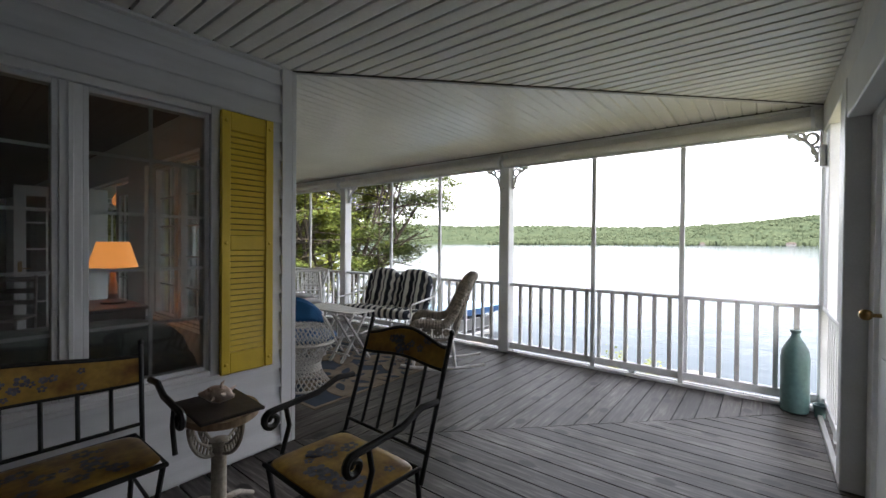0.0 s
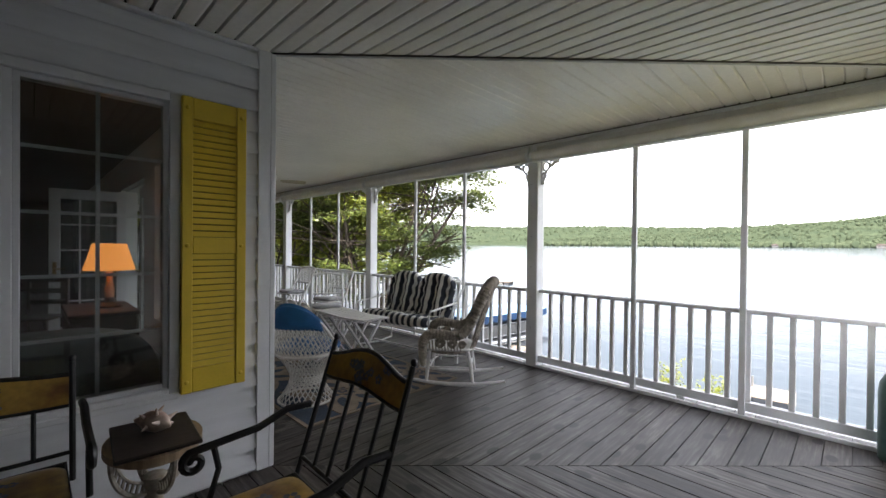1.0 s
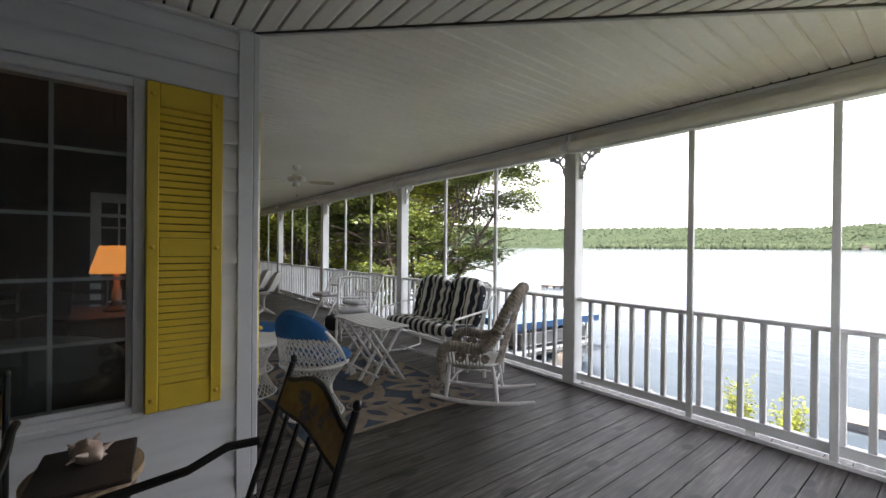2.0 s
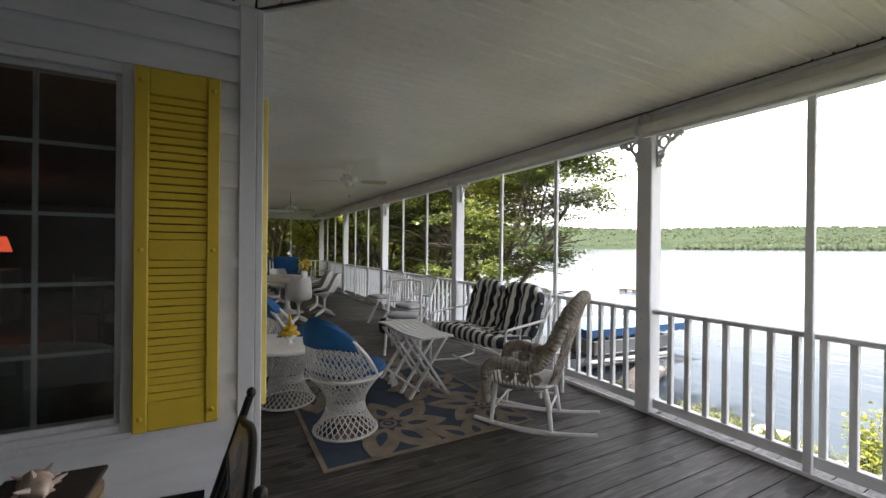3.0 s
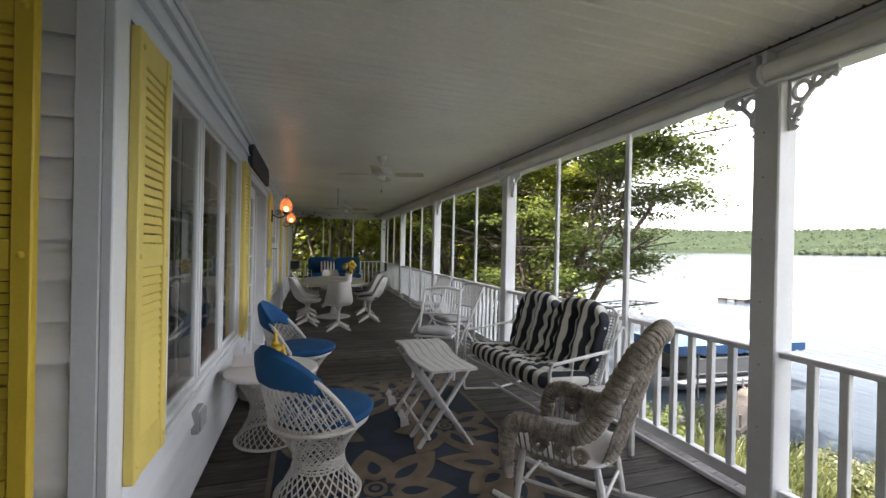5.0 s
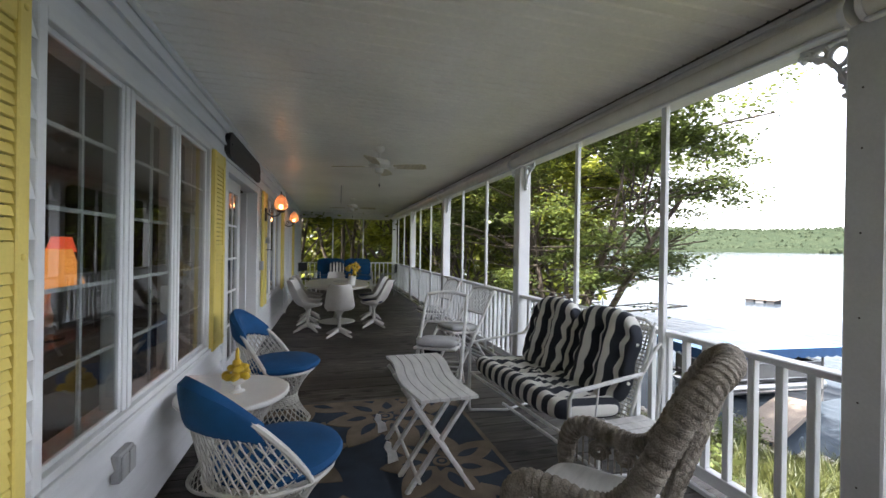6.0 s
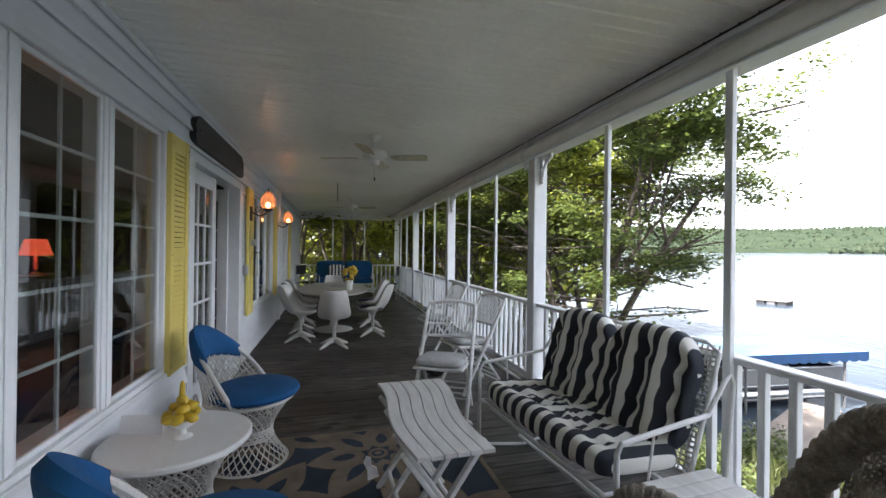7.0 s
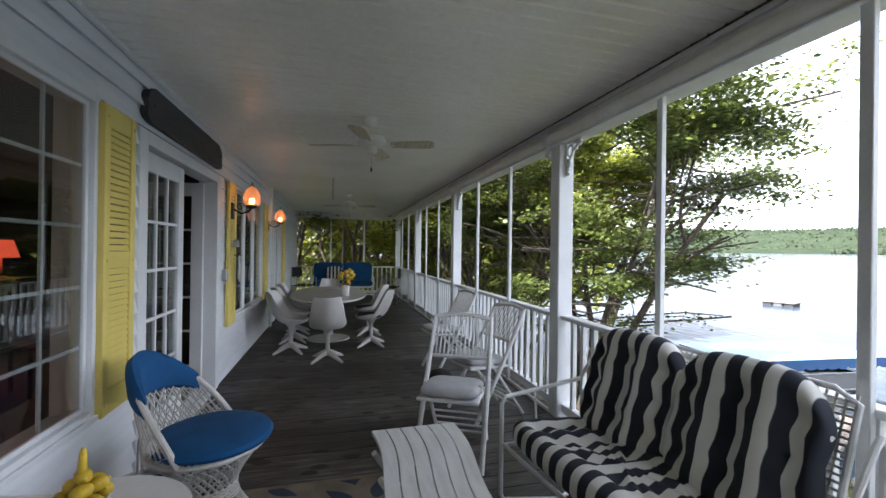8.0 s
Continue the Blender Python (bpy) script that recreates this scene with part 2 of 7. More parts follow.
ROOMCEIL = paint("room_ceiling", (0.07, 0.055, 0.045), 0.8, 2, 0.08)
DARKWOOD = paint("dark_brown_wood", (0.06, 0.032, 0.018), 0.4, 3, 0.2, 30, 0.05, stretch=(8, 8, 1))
SOFA = paint("grey_sofa_cloth", (0.36, 0.38, 0.38), 0.9, 4, 0.12, 200, 0.1)
LAMPSHADE = glow("orange_lampshade", (1.0, 0.36, 0.08), 0.12)
REDSHADE = glow("red_lampshade", (1.0, 0.12, 0.05), 0.12)
BULB = glow("warm_bulb", (1.0, 0.50, 0.22), 2.2)
BRASS = paint("aged_brass", (0.55, 0.36, 0.14), 0.35, 9, 0.2, 60, 0.05, metal=1.0)
BLACKPL = paint("black_plastic", (0.015, 0.015, 0.016), 0.5)
BLADE = paint("pale_tan_blade", (0.62, 0.55, 0.40), 0.4, 5, 0.12, 40, 0.03, stretch=(1, 8, 1))
CANVASBLK = paint("black_canvas", (0.02, 0.02, 0.022), 0.85, 8, 0.1, 250, 0.1)
CHROME = paint("grey_metal", (0.55, 0.55, 0.55), 0.3, 6, 0.1, 60, 0.02, metal=1.0)
CANOPY = paint("blue_boat_canvas", (0.002, 0.032, 0.10), 0.6, 3, 0.1, 120, 0.05)
# canopy top: blue canvas made pale, the sky's glare is in the colour
CANOPYTOP = paint("sky_glare_canvas", (0.16, 0.33, 0.50), 0.45, 3, 0.12, 120, 0.05)
HULL = paint("pale_boat_panel", (0.13, 0.13, 0.125), 0.35, 2, 0.08)
LIFTMETAL = paint("dull_lift_metal", (0.10, 0.10, 0.10), 0.6, 4, 0.15)
DOCK = paint("sun_bleached_planks", (0.20, 0.165, 0.135), 0.8, 3, 0.2, 30, 0.1, stretch=(1, 8, 1), rnd=0.1)
ROCK = paint("shore_stone", (0.42, 0.39, 0.34), 0.85, 4, 0.25, 30, 0.3, rnd=0.15)
GROUND = paint("lakeside_grass_and_soil", (0.075, 0.088, 0.030), 0.95, 0.5, 0.25, 8, 0.5, tint=(0.10, 0.08, 0.055), dist=0.05)
LAKEBED = water_mat()
BARK = paint("maple_bark", (0.11, 0.085, 0.065), 0.9, 5, 0.3, 26, 0.6, stretch=(1, 1, 0.25), dist=0.02)
LEAF = leaf_mat("maple_leaf", (0.105, 0.140, 0.032), (0.032, 0.048, 0.013), 0.5)
LEAF2 = leaf_mat("bright_leaf", (0.25, 0.28, 0.045), (0.085, 0.110, 0.02), 0.6)
GRASS = leaf_mat("grass_blade", (0.085, 0.092, 0.026), (0.032, 0.044, 0.014), 0.3)
HILL = paint("far_woodland", (0.040, 0.052, 0.032), 0.95, 0.03, 0.33, 0.16, 0.6, tint=(0.028, 0.040, 0.026), dist=3.0)
HILL.node_tree.nodes["Principled BSDF"].inputs["Specular IOR Level"].default_value = 0.0
HILLTREE = leaf_mat("far_tree_crown", (0.046, 0.058, 0.036), (0.030, 0.041, 0.026), 0.2)
HILLTREE.node_tree.nodes["Principled BSDF"].inputs["Specular IOR Level"].default_value = 0.0

RED = paint("red_cloth", (0.45, 0.02, 0.03), 0.8, 8, 0.1, 200, 0.1)


# ---- mesh building ----
class Builder:
    """Collects faces for one mesh."""

    def __init__(self):
        self.v, self.f = [], []

    def add(self, verts, faces):
        o = len(self.v)
        self.v += [tuple(p) for p in verts]
        self.f += [tuple(i + o for i in f) for f in faces]
        return self

    def move(self, m, start=0):
        self.v[start:] = [tuple(m @ Vector(p)) for p in self.v[start:]]
        return self

    def box(self, x0, x1, y0, y1, z0, z1, c=0.0):
        if c <= 0:
            vs = [(x, y, z) for z in (z0, z1) for y in (y0, y1) for x in (x0, x1)]
            return self.add(vs, [(0, 2, 3, 1), (4, 5, 7, 6), (0, 1, 5, 4), (2, 6, 7, 3), (0, 4, 6, 2), (1, 3, 7, 5)])
        c = min(c, (x1 - x0) * 0.45, (y1 - y0) * 0.45, (z1 - z0) * 0.45)
        vs, idx = [], {}
        for k in range(8):
            s = (k & 1, k >> 1 & 1, k >> 2 & 1)
            p = [(x0, x1)[s[0]], (y0, y1)[s[1]], (z0, z1)[s[2]]]
            for a in range(3):
                q = list(p)
                for b in range(3):
                    if b != a:
                        q[b] += c if s[b] == 0 else -c
                idx[k, a] = len(vs)
                vs.append(q)
        fs = []
        for a in range(3):
            b, d = (a + 1) % 3, (a + 2) % 3
            for s in (0, 1):
                ks = [s << a | i << b | j << d for i, j in ((0, 0), (1, 0), (1, 1), (0, 1))]
                f = [idx[k, a] for k in ks]
                fs.append(f if s else f[::-1])
            for i in (0, 1):
                for j in (0, 1):
                    k0 = i << b | j << d
                    k1 = k0 | 1 << a
                    f = [idx[k0, b], idx[k1, b], idx[k1, d], idx[k0, d]]
                    fs.append(f if i == j else f[::-1])
        for k in range(8):
            f = [idx[k, 0], idx[k, 1], idx[k, 2]]
            fs.append(f if bin(k).count("1") % 2 else f[::-1])
        return self.add(vs, fs)

    def tube(self, pts, r, n=8, closed=False, caps=True):
        """Round bar along points; r is a number or one per point."""
        pts = [Vector(p) for p in pts]
        m = len(pts)
        rs = r if isinstance(r, (list, tuple)) else [r] * m
        vs, fs = [], []
        up = None
        for i, p in enumerate(pts):
            a = pts[(i - 1) % m] if closed or i > 0 else p
            b = pts[(i + 1) % m] if closed or i < m - 1 else p
            d = (b - a).normalized() if (b - a).length > 1e-9 else Vector((0, 0, 1))
            if up is None:
                up = d.orthogonal().normalized()
            up = (up - d * up.dot(d))
            up = up.normalized() if up.length > 1e-6 else d.orthogonal().normalized()
            side = d.cross(up)
            for k in range(n):
                w = 2 * math.pi * k / n
                vs.append(p + (up * math.cos(w) + side * math.sin(w)) * rs[i])
        for i in range(m if closed else m - 1):
            j = (i + 1) % m
            for k in range(n):
                q = (k + 1) % n
                fs.append((i * n + k, i * n + q, j * n + q, j * n + k))
        if caps and not closed:
            fs.append(tuple(range(n))[::-1])
            fs.append(tuple((m - 1) * n + k for k in range(n)))
        return self.add(vs, fs)

    def rod(self, p, q, r, n=8, r2=None):
        return self.tube([p, q], [r, r if r2 is None else r2], n)

    def lathe(self, prof, n=20, c=(0, 0, 0), caps=True):
        vs, fs = [], []
        for r, z in prof:
            for k in range(n):
                w = 2 * math.pi * k / n
                vs.append((c[0] + r * math.cos(w), c[1] + r * math.sin(w), c[2] + z))
        for i in range(len(prof) - 1):
            for k in range(n):
                q = (k + 1) % n
                fs.append((i * n + k, i * n + q, (i + 1) * n + q, (i + 1) * n + k))
        if caps:
            fs.append(tuple(range(n))[::-1])
            fs.append(tuple((len(prof) - 1) * n + k for k in range(n)))
        return self.add(vs, fs)

    def pillow(self, c, size, e=0.45, nu=28, nv=14, tuft=None):
        """Rounded cushion; e from 0.2 (boxy) to 1 (ball). tuft(x, y) gives a dent on both broad faces."""
        def pw(v, k):
            return math.copysign(abs(v) ** k, v)
        vs, fs = [], []
        for i in range(nv + 1):
            p = -math.pi / 2 + math.pi * i / nv
            for k in range(nu):
                w = 2 * math.pi * k / nu
                x = pw(math.cos(p), e) * pw(math.cos(w), e)
                y = pw(math.cos(p), e) * pw(math.sin(w), e)
                z = pw(math.sin(p), 0.75)
                if tuft:
                    z *= 1 - tuft(x, y)
                vs.append((c[0] + x * size[0] / 2, c[1] + y * size[1] / 2, c[2] + z * size[2] / 2))
        for i in range(nv):
            for k in range(nu):
                q = (k + 1) % nu
                fs.append((i * nu + k, i * nu + q, (i + 1) * nu + q, (i + 1) * nu + k))
        return self.add(vs, fs)

    def ball(self, c, r, sx=1, sy=1, sz=1, n=12):
        return self.pillow(c, (2 * r * sx, 2 * r * sy, 2 * r * sz), 1.0, n, max(6, n // 2))

    def prism(self, poly, h0, h1, axis="z"):
        """Extrudes a flat outline along an axis."""
        n = len(poly)
        put = {"z": lambda a, b, h: (a, b, h), "y": lambda a, b, h: (a, h, b), "x": lambda a, b, h: (h, a, b)}[axis]
        vs = [put(a, b, h) for h in (h0, h1) for a, b in poly]
        fs = [tuple(range(n))[::-1], tuple(range(n, 2 * n))] + [(i, (i + 1) % n, n + (i + 1) % n, n + i) for i in range(n)]
        return self.add(vs, fs)


def mesh_of(name, b, mat, smooth=True):
    me = bpy.data.meshes.new(name)
    me.from_pydata(b.v, [], b.f)
    if smooth:
        me.shade_smooth()
        me.set_sharp_from_angle(angle=radians(38))
    me.materials.append(mat)
    return me


def part(name, b, mat, parent=None, label="", smooth=True, kind=""):
    ob = new(name, mesh_of(name, b, mat, smooth))
    if parent is not None:
        ob.parent = parent
    if label or kind:
        tagged(ob, label, kind=kind)
    return ob


def thing(name, label, category, m=None, group="", kind=""):
    ob = new(name)
    ob.empty_display_size = 0.1
    if m is not None:
        ob.matrix_basis = m
    return tagged(ob, label, category, group, kind)


def solid(name, b, mat, label, category, group="", kind="", m=None, smooth=True):
    ob = tagged(part(name, b, mat, None, "", smooth), label, category, group, kind)
    if m is not None:
        ob.matrix_basis = m
    return ob


def piece(name, me, parent, m=None):
    ob = new(name, me)
    ob.parent = parent
    if m is not None:
        ob.matrix_basis = m
    return ob


def facing(fx, fy):
    """Turn in degrees for a thing built to face -y."""
    return math.degrees(math.atan2(fx, -fy))

# ---- large structure ----
XE, YN, YR, XR, XW, CEIL, YS = -2.46, 1.90, 5.0, 0.55, -15.7, 2.56, -3.2
K = (YR - YN) / (XR - XE)          # slope of the mitre between the two arms
POSTS = [XR + 0.01, -2.515, -5.77, -9.05, -12.35, -15.64]

# openings: u0, u1, z0, z1
EAST_OPEN = [(-1.30, -0.56, 0.62, 2.13), (0.115, 1.375, 0.60, 2.14)]
NORTH_OPEN = [(-4.93, -2.99, 0.61, 2.16), (-7.14, -5.47, 0.02, 2.10), (-9.72, -7.84, 0.62, 2.14), (-12.1, -11.2, 0.02, 2.08)]


def grid_wall(b, axis, c0, c1, u0, u1, z0, z1, holes):
    us = sorted({u0, u1, *[h[0] for h in holes], *[h[1] for h in holes]})
    zs = sorted({z0, z1, *[h[2] for h in holes], *[h[3] for h in holes]})
    for i in range(len(us) - 1):
        for k in range(len(zs) - 1):
            um, zm = (us[i] + us[i + 1]) / 2, (zs[k] + zs[k + 1]) / 2
            if any(h[0] < um < h[1] and h[2] < zm < h[3] for h in holes):
                continue
            if axis == "x":
                b.box(c0, c1, us[i], us[i + 1], zs[k], zs[k + 1])
            else:
                b.box(us[i], us[i + 1], c0, c1, zs[k], zs[k + 1])
    return b


wall_east = solid("wall_east", grid_wall(Builder(), "x", XE - 0.16, XE - 0.012, YS, YN - 0.012, -0.3, CEIL, EAST_OPEN), SIDING,
                  "white vinyl clapboard house wall", "wall", kind="structure")
wall_north = solid("wall_north", grid_wall(Builder(), "y", YN - 0.16, YN - 0.012, XW - 0.4, XE - 0.16, -0.3, CEIL, NORTH_OPEN), SIDING,
                   "white vinyl clapboard house wall along the porch", "wall", kind="structure")

b = Builder()
b.box(XE - 0.16, XR + 0.1, YS, YR + 0.12, -0.30, -0.034)
b.box(XW - 0.1, XE - 0.16, YN - 0.16, YR + 0.12, -0.30, -0.034)
floor = solid("floor", b, SHADOW, "weathered grey wooden porch deck", "floor", kind="structure")
part("fascia", Builder().box(XW - 0.1, XR + 0.1, YR + 0.121, YR + 0.15, -0.32, -0.002), WHITE, floor, "white deck edge board")

# ceilings: one mesh a piece, grooves run across each arm
def soffit(name, axis):
    """Vinyl panels with shallow V grooves across the arm."""
    b = Builder()
    step = 0.1016
    prof = ((0.0, 0.036), (0.011, 0.036), (0.0125, 0.001), (0.024, 0.0), (0.088, 0.0), (0.0995, 0.004)) if axis == "x" else ((0.0, 0.013), (0.010, 0.0), (0.0916, 0.0))
    lo, hi = (YS, YR) if axis == "x" else (XW - 0.1, XR)
    rows = []
    k = 0
    while lo + k * step < hi:
        for s, dz in prof:
            u = lo + k * step + s
            if u >= hi:
                break
            if axis == "x":
                a = XE if u < YN else XE + (u - YN) / K
                rows.append(((a, u, CEIL + dz), (XR, u, CEIL + dz)))
            else:
                a = YN if u < XE else YN + (u - XE) * K
                rows.append(((u, a, CEIL + dz), (u, YR, CEIL + dz)))
        k += 1
    vs = [p for r in rows for p in r]
    vs += [(x, y, CEIL + 0.042) for x, y, z in vs]
    n = len(rows)
    fs = [(2 * i, 2 * i + 1, 2 * i + 3, 2 * i + 2) for i in range(n - 1) if rows[i][0][2] + rows[i + 1][0][2] < 2 * CEIL + 0.07]
    if axis == "x":
        fs = [f[::-1] for f in fs]
    fs += [tuple(2 * n + q for q in f[::-1]) for f in fs]
    b.add(vs, fs)
    return solid(name, b, CEILING, "off-white grooved vinyl porch ceiling", "ceiling", kind="structure", smooth=False)


soffit("ceiling_east", "x")
soffit("ceiling_north", "y")
n_tr = Builder()
n_tr.tube([(XE, YN + 0.012, CEIL - 0.004), (XR, YR + 0.012, CEIL - 0.004)], 0.011, 6)
solid("trim", n_tr, TRIM, "thin mitre strip across the porch ceiling", "trim", kind="structure")
solid("trim_gap", Builder().tube([(XE + 0.012, YN - 0.004, CEIL - 0.001), (XR, YR - 0.016, CEIL - 0.001)], 0.008, 6), GROOVE, "dark joint beside the ceiling mitre strip", "trim", kind="structure")
solid("roof", Builder().box(XW - 0.6, XR + 0.6, YS - 0.3, YR + 0.28, CEIL + 0.20, CEIL + 0.32), BEAM, "porch roof deck", "roof", kind="structure")
# dark backing seen through the open east slots, as their shade
solid("ceiling_back", Builder().box(XW - 0.5, XR + 0.5, YS - 0.2, YR + 0.15, CEIL + 0.05, CEIL + 0.08), SHADOW, "dark board showing as shade in the ceiling slots", "ceiling", kind="structure")
b = Builder()
x = XW - 0.4
while x < XR + 0.4:
    b.box(x, x + 0.14, YR + 0.10, YR + 0.24, CEIL - 0.06, CEIL - 0.045)
    x += 0.15
solid("eave_soffit", b, TRIM, "white slotted eave soffit", "soffit", kind="structure", smooth=False)
solid("eave_fascia", Builder().box(XW - 0.6, XR + 0.6, YR + 0.242, YR + 0.28, CEIL - 0.09, CEIL + 0.196, 0.005), TRIM, "white eave board", "trim", kind="structure")

# beams
beam_n = solid("beam_north", Builder().box(XW - 0.06, XR + 0.08, YR - 0.06, YR + 0.09, 2.375, CEIL - 0.002, 0.004), BEAM, "painted porch beam above the posts", "beam", kind="structure")
part("dark_joint", Builder().box(XW, XR - 0.1, YR - 0.094, YR - 0.0855, CEIL - 0.007, CEIL + 0.02), GROOVE, beam_n, "dark joint along the ceiling edge", smooth=False)
part("cover_strip", Builder().box(XW, XR - 0.08, YR - 0.085, YR - 0.061, CEIL - 0.035, CEIL - 0.004, 0.004), TRIM, beam_n)
solid("beam_east", Builder().box(XR - 0.06, XR + 0.08, YS, YR - 0.07, 2.33, CEIL - 0.002, 0.004), BEAM, "painted porch beam on the short side", "beam", kind="structure")
solid("beam_west", Builder().box(XW - 0.05, XW + 0.09, YN, YR - 0.07, 2.36, CEIL - 0.002, 0.004), BEAM, "painted porch beam at the far end", "beam", kind="structure")

# corner boards
b = Builder().box(XE - 0.09, XE + 0.022, YN - 0.011, YN + 0.022, 0, CEIL - 0.004, 0.004)
b.box(XE - 0.011, XE + 0.0221, YN - 0.085, YN - 0.0112, 0, CEIL - 0.004, 0.004)
solid("corner_board", b, TRIM, "white corner board of the house", "trim", kind="structure")
b = Builder().box(XE - 0.06, XE + 0.03, YS, YN - 0.09, CEIL - 0.022, CEIL - 0.003, 0.003)
b.box(XW, XE - 0.1, YN, YN + 0.03, CEIL - 0.028, CEIL - 0.003, 0.003)
solid("trim_wall_top", b, TRIM, "white ceiling moulding along the house wall", "trim", kind="structure")


# windows
def window(name, axis, c, u0, u1, z0, z1, panes, cols, rows, label):
    """A window of side by side sashes in an opening; axis is the wall's normal."""
    w = thing(name, label, "window", kind="structure")

    def put(b, ua, ub, da, db, za, zb, ch=0.003):
        if axis == "x":
            b.box(c + da, c + db, ua, ub, za, zb, ch)
        else:
            b.box(ua, ub, c + da, c + db, za, zb, ch)
        return b
    fr = Builder()
    e = 0.034
    put(fr, u0 - e, u0 + 0.012, -0.10, 0.022, z0 - e, z1 + e)
    put(fr, u1 - 0.012, u1 + e, -0.10, 0.022, z0 - e, z1 + e)
    put(fr, u0 + 0.0125, u1 - 0.0125, -0.10, 0.021, z1 - 0.012, z1 + e)
    put(fr, u0 + 0.0125, u1 - 0.0125, -0.10, 0.021, z0 - e, z0 + 0.012)
    part("window_frame", fr, TRIM, w)
    part("window_sill", put(Builder(), u0 - 0.03, u1 + 0.03, 0.0225, 0.040, z0 - e - 0.008, z0 - e + 0.02), TRIM, w)
    step = (u1 - u0) / panes
    for i in range(panes):
        a, d = u0 + i * step, u0 + (i + 1) * step
        if i:
            part("mullion", put(Builder(), a - 0.043, a + 0.043, -0.09, 0.003, z0 + 0.013, z1 - 0.013), TRIM, w)
            part("mullion_bead", put(Builder(), a - 0.011, a + 0.011, 0.0035, 0.010, z0 + 0.014, z1 - 0.014), TRIM, w)
        la, ld = a + (0.0435 if i else 0.013), d - (0.0435 if i < panes - 1 else 0.013)
        sash = Builder()
        s = 0.024
        put(sash, la, la + s, -0.075, -0.004, z0 + 0.013, z1 - 0.013)
        put(sash, ld - s, ld, -0.075, -0.004, z0 + 0.013, z1 - 0.013)
        put(sash, la + s, ld - s, -0.074, -0.005, z0 + 0.013, z0 + 0.013 + s)
        put(sash, la + s, ld - s, -0.074, -0.005, z1 - 0.013 - s, z1 - 0.013)
        so = part("sash", sash, WHITE, w)
        ga, gd, gz0, gz1 = la + s, ld - s, z0 + 0.013 + s, z1 - 0.013 - s
        gp = part("pane", put(Builder(), ga - 0.004, gd + 0.004, -0.020, -0.015, gz0 - 0.004, gz1 + 0.004, 0), GLASS, so, smooth=False)
        gp.visible_shadow = False
        mu = Builder()
        for k in range(1, cols):
            u = ga + (gd - ga) * k / cols
            put(mu, u - 0.008, u + 0.008, -0.032, -0.0215, gz0, gz1, 0)
        for k in range(1, rows):
            z = gz0 + (gz1 - gz0) * k / rows
            put(mu, ga, gd, -0.0315, -0.022, z - 0.008, z + 0.008, 0)
        part("muntin", mu, TRIM, so, smooth=False)
    return w


o = EAST_OPEN[1]
window("window_1", "x", XE, o[0], o[1], o[2], o[3], 2, 2, 5, "white double casement window with grid bars")
o = EAST_OPEN[0]
window("window_2", "x", XE, o[0], o[1], o[2], o[3], 1, 2, 5, "white casement window with grid bars")
o = NORTH_OPEN[0]
window("window_3", "y", YN, o[0], o[1], o[2], o[3], 3, 2, 5, "white triple casement window with grid bars")
o = NORTH_OPEN[2]
window("window_4", "y", YN, o[0], o[1], o[2], o[3], 3, 2, 5, "white triple casement window beyond the porch door")


# porch doors
def door_leaf(name, w, h, label):
    """Glazed door leaf, hinge edge at x 0, in the plane y 0."""
    d = thing(name, label, "door", kind="structure")
    b = Builder()
    s = 0.11
    b.box(0, s, -0.022, 0.022, 0, h, 0.004)
    b.box(w - s, w, -0.022, 0.022, 0, h, 0.004)
    b.box(s + 0.0005, w - s - 0.0005, -0.0215, 0.0215, 0, 0.24, 0.004)
    b.box(s + 0.0005, w - s - 0.0005, -0.0215, 0.0215, h - 0.13, h, 0.004)
    part("door_frame", b, WHITE, d)
    g = part("pane", Builder().box(s - 0.004, w - s + 0.004, -0.004, 0.004, 0.236, h - 0.126), GLASS, d, smooth=False)
    g.visible_shadow = False
    mu = Builder()
    for k in range(1, 3):
        x = s + (w - 2 * s) * k / 3
        mu.box(x - 0.010, x + 0.010, -0.012, 0.012, 0.24, h - 0.13)
    for k in range(1, 5):
        z = 0.24 + (h - 0.37) * k / 5
        mu.box(s, w - s, -0.0115, 0.0115, z - 0.010, z + 0.010)
    part("muntin", mu, TRIM, d, smooth=False)
    hd = Builder()
    hd.rod((w - 0.055, 0.022, 1.0), (w - 0.055, 0.07, 1.0), 0.009)
    hd.rod((w - 0.055, 0.066, 1.0), (w - 0.17, 0.066, 1.0), 0.008)
    hd.box(w - 0.075, w - 0.035, 0.022, 0.028, 0.93, 1.09, 0.003)
    part("door_handle", hd, BRASS, d, "brass lever handle")
    for z in (0.22, 1.05, 1.85):
        part("hinge", Builder().rod((-0.006, -0.024, z - 0.05), (-0.006, -0.024, z + 0.05), 0.009), BLACKPL, d)
    return d


dx0, dx1, _, dz = NORTH_OPEN[1]
dw = (dx1 - dx0 - 0.09) / 2
fixed = door_leaf("door_1", dw, 2.04, "white glazed double door leaf, closed")
fixed.matrix_basis = pose(dx1 - 0.045, YN - 0.05, 0.03, 0, 0, 180)
opened = door_leaf("door_2", dw, 2.04, "white glazed double door leaf, swung open inwards")
opened.matrix_basis = pose(dx0 + 0.05, YN - 0.10, 0.03, 0, 0, -97)
b = Builder()
b.box(dx0 - 0.07, dx0 + 0.044, YN - 0.1, YN + 0.022, 0, dz + 0.07, 0.004)
b.box(dx1 - 0.044, dx1 + 0.07, YN - 0.1, YN + 0.022, 0, dz + 0.07, 0.004)
b.box(dx0 + 0.0445, dx1 - 0.0445, YN - 0.1, YN + 0.0215, dz - 0.015, dz + 0.07, 0.004)
b.box(dx0 + 0.0445, dx1 - 0.0445, YN - 0.14, YN + 0.03, 0.001, 0.028, 0.004)
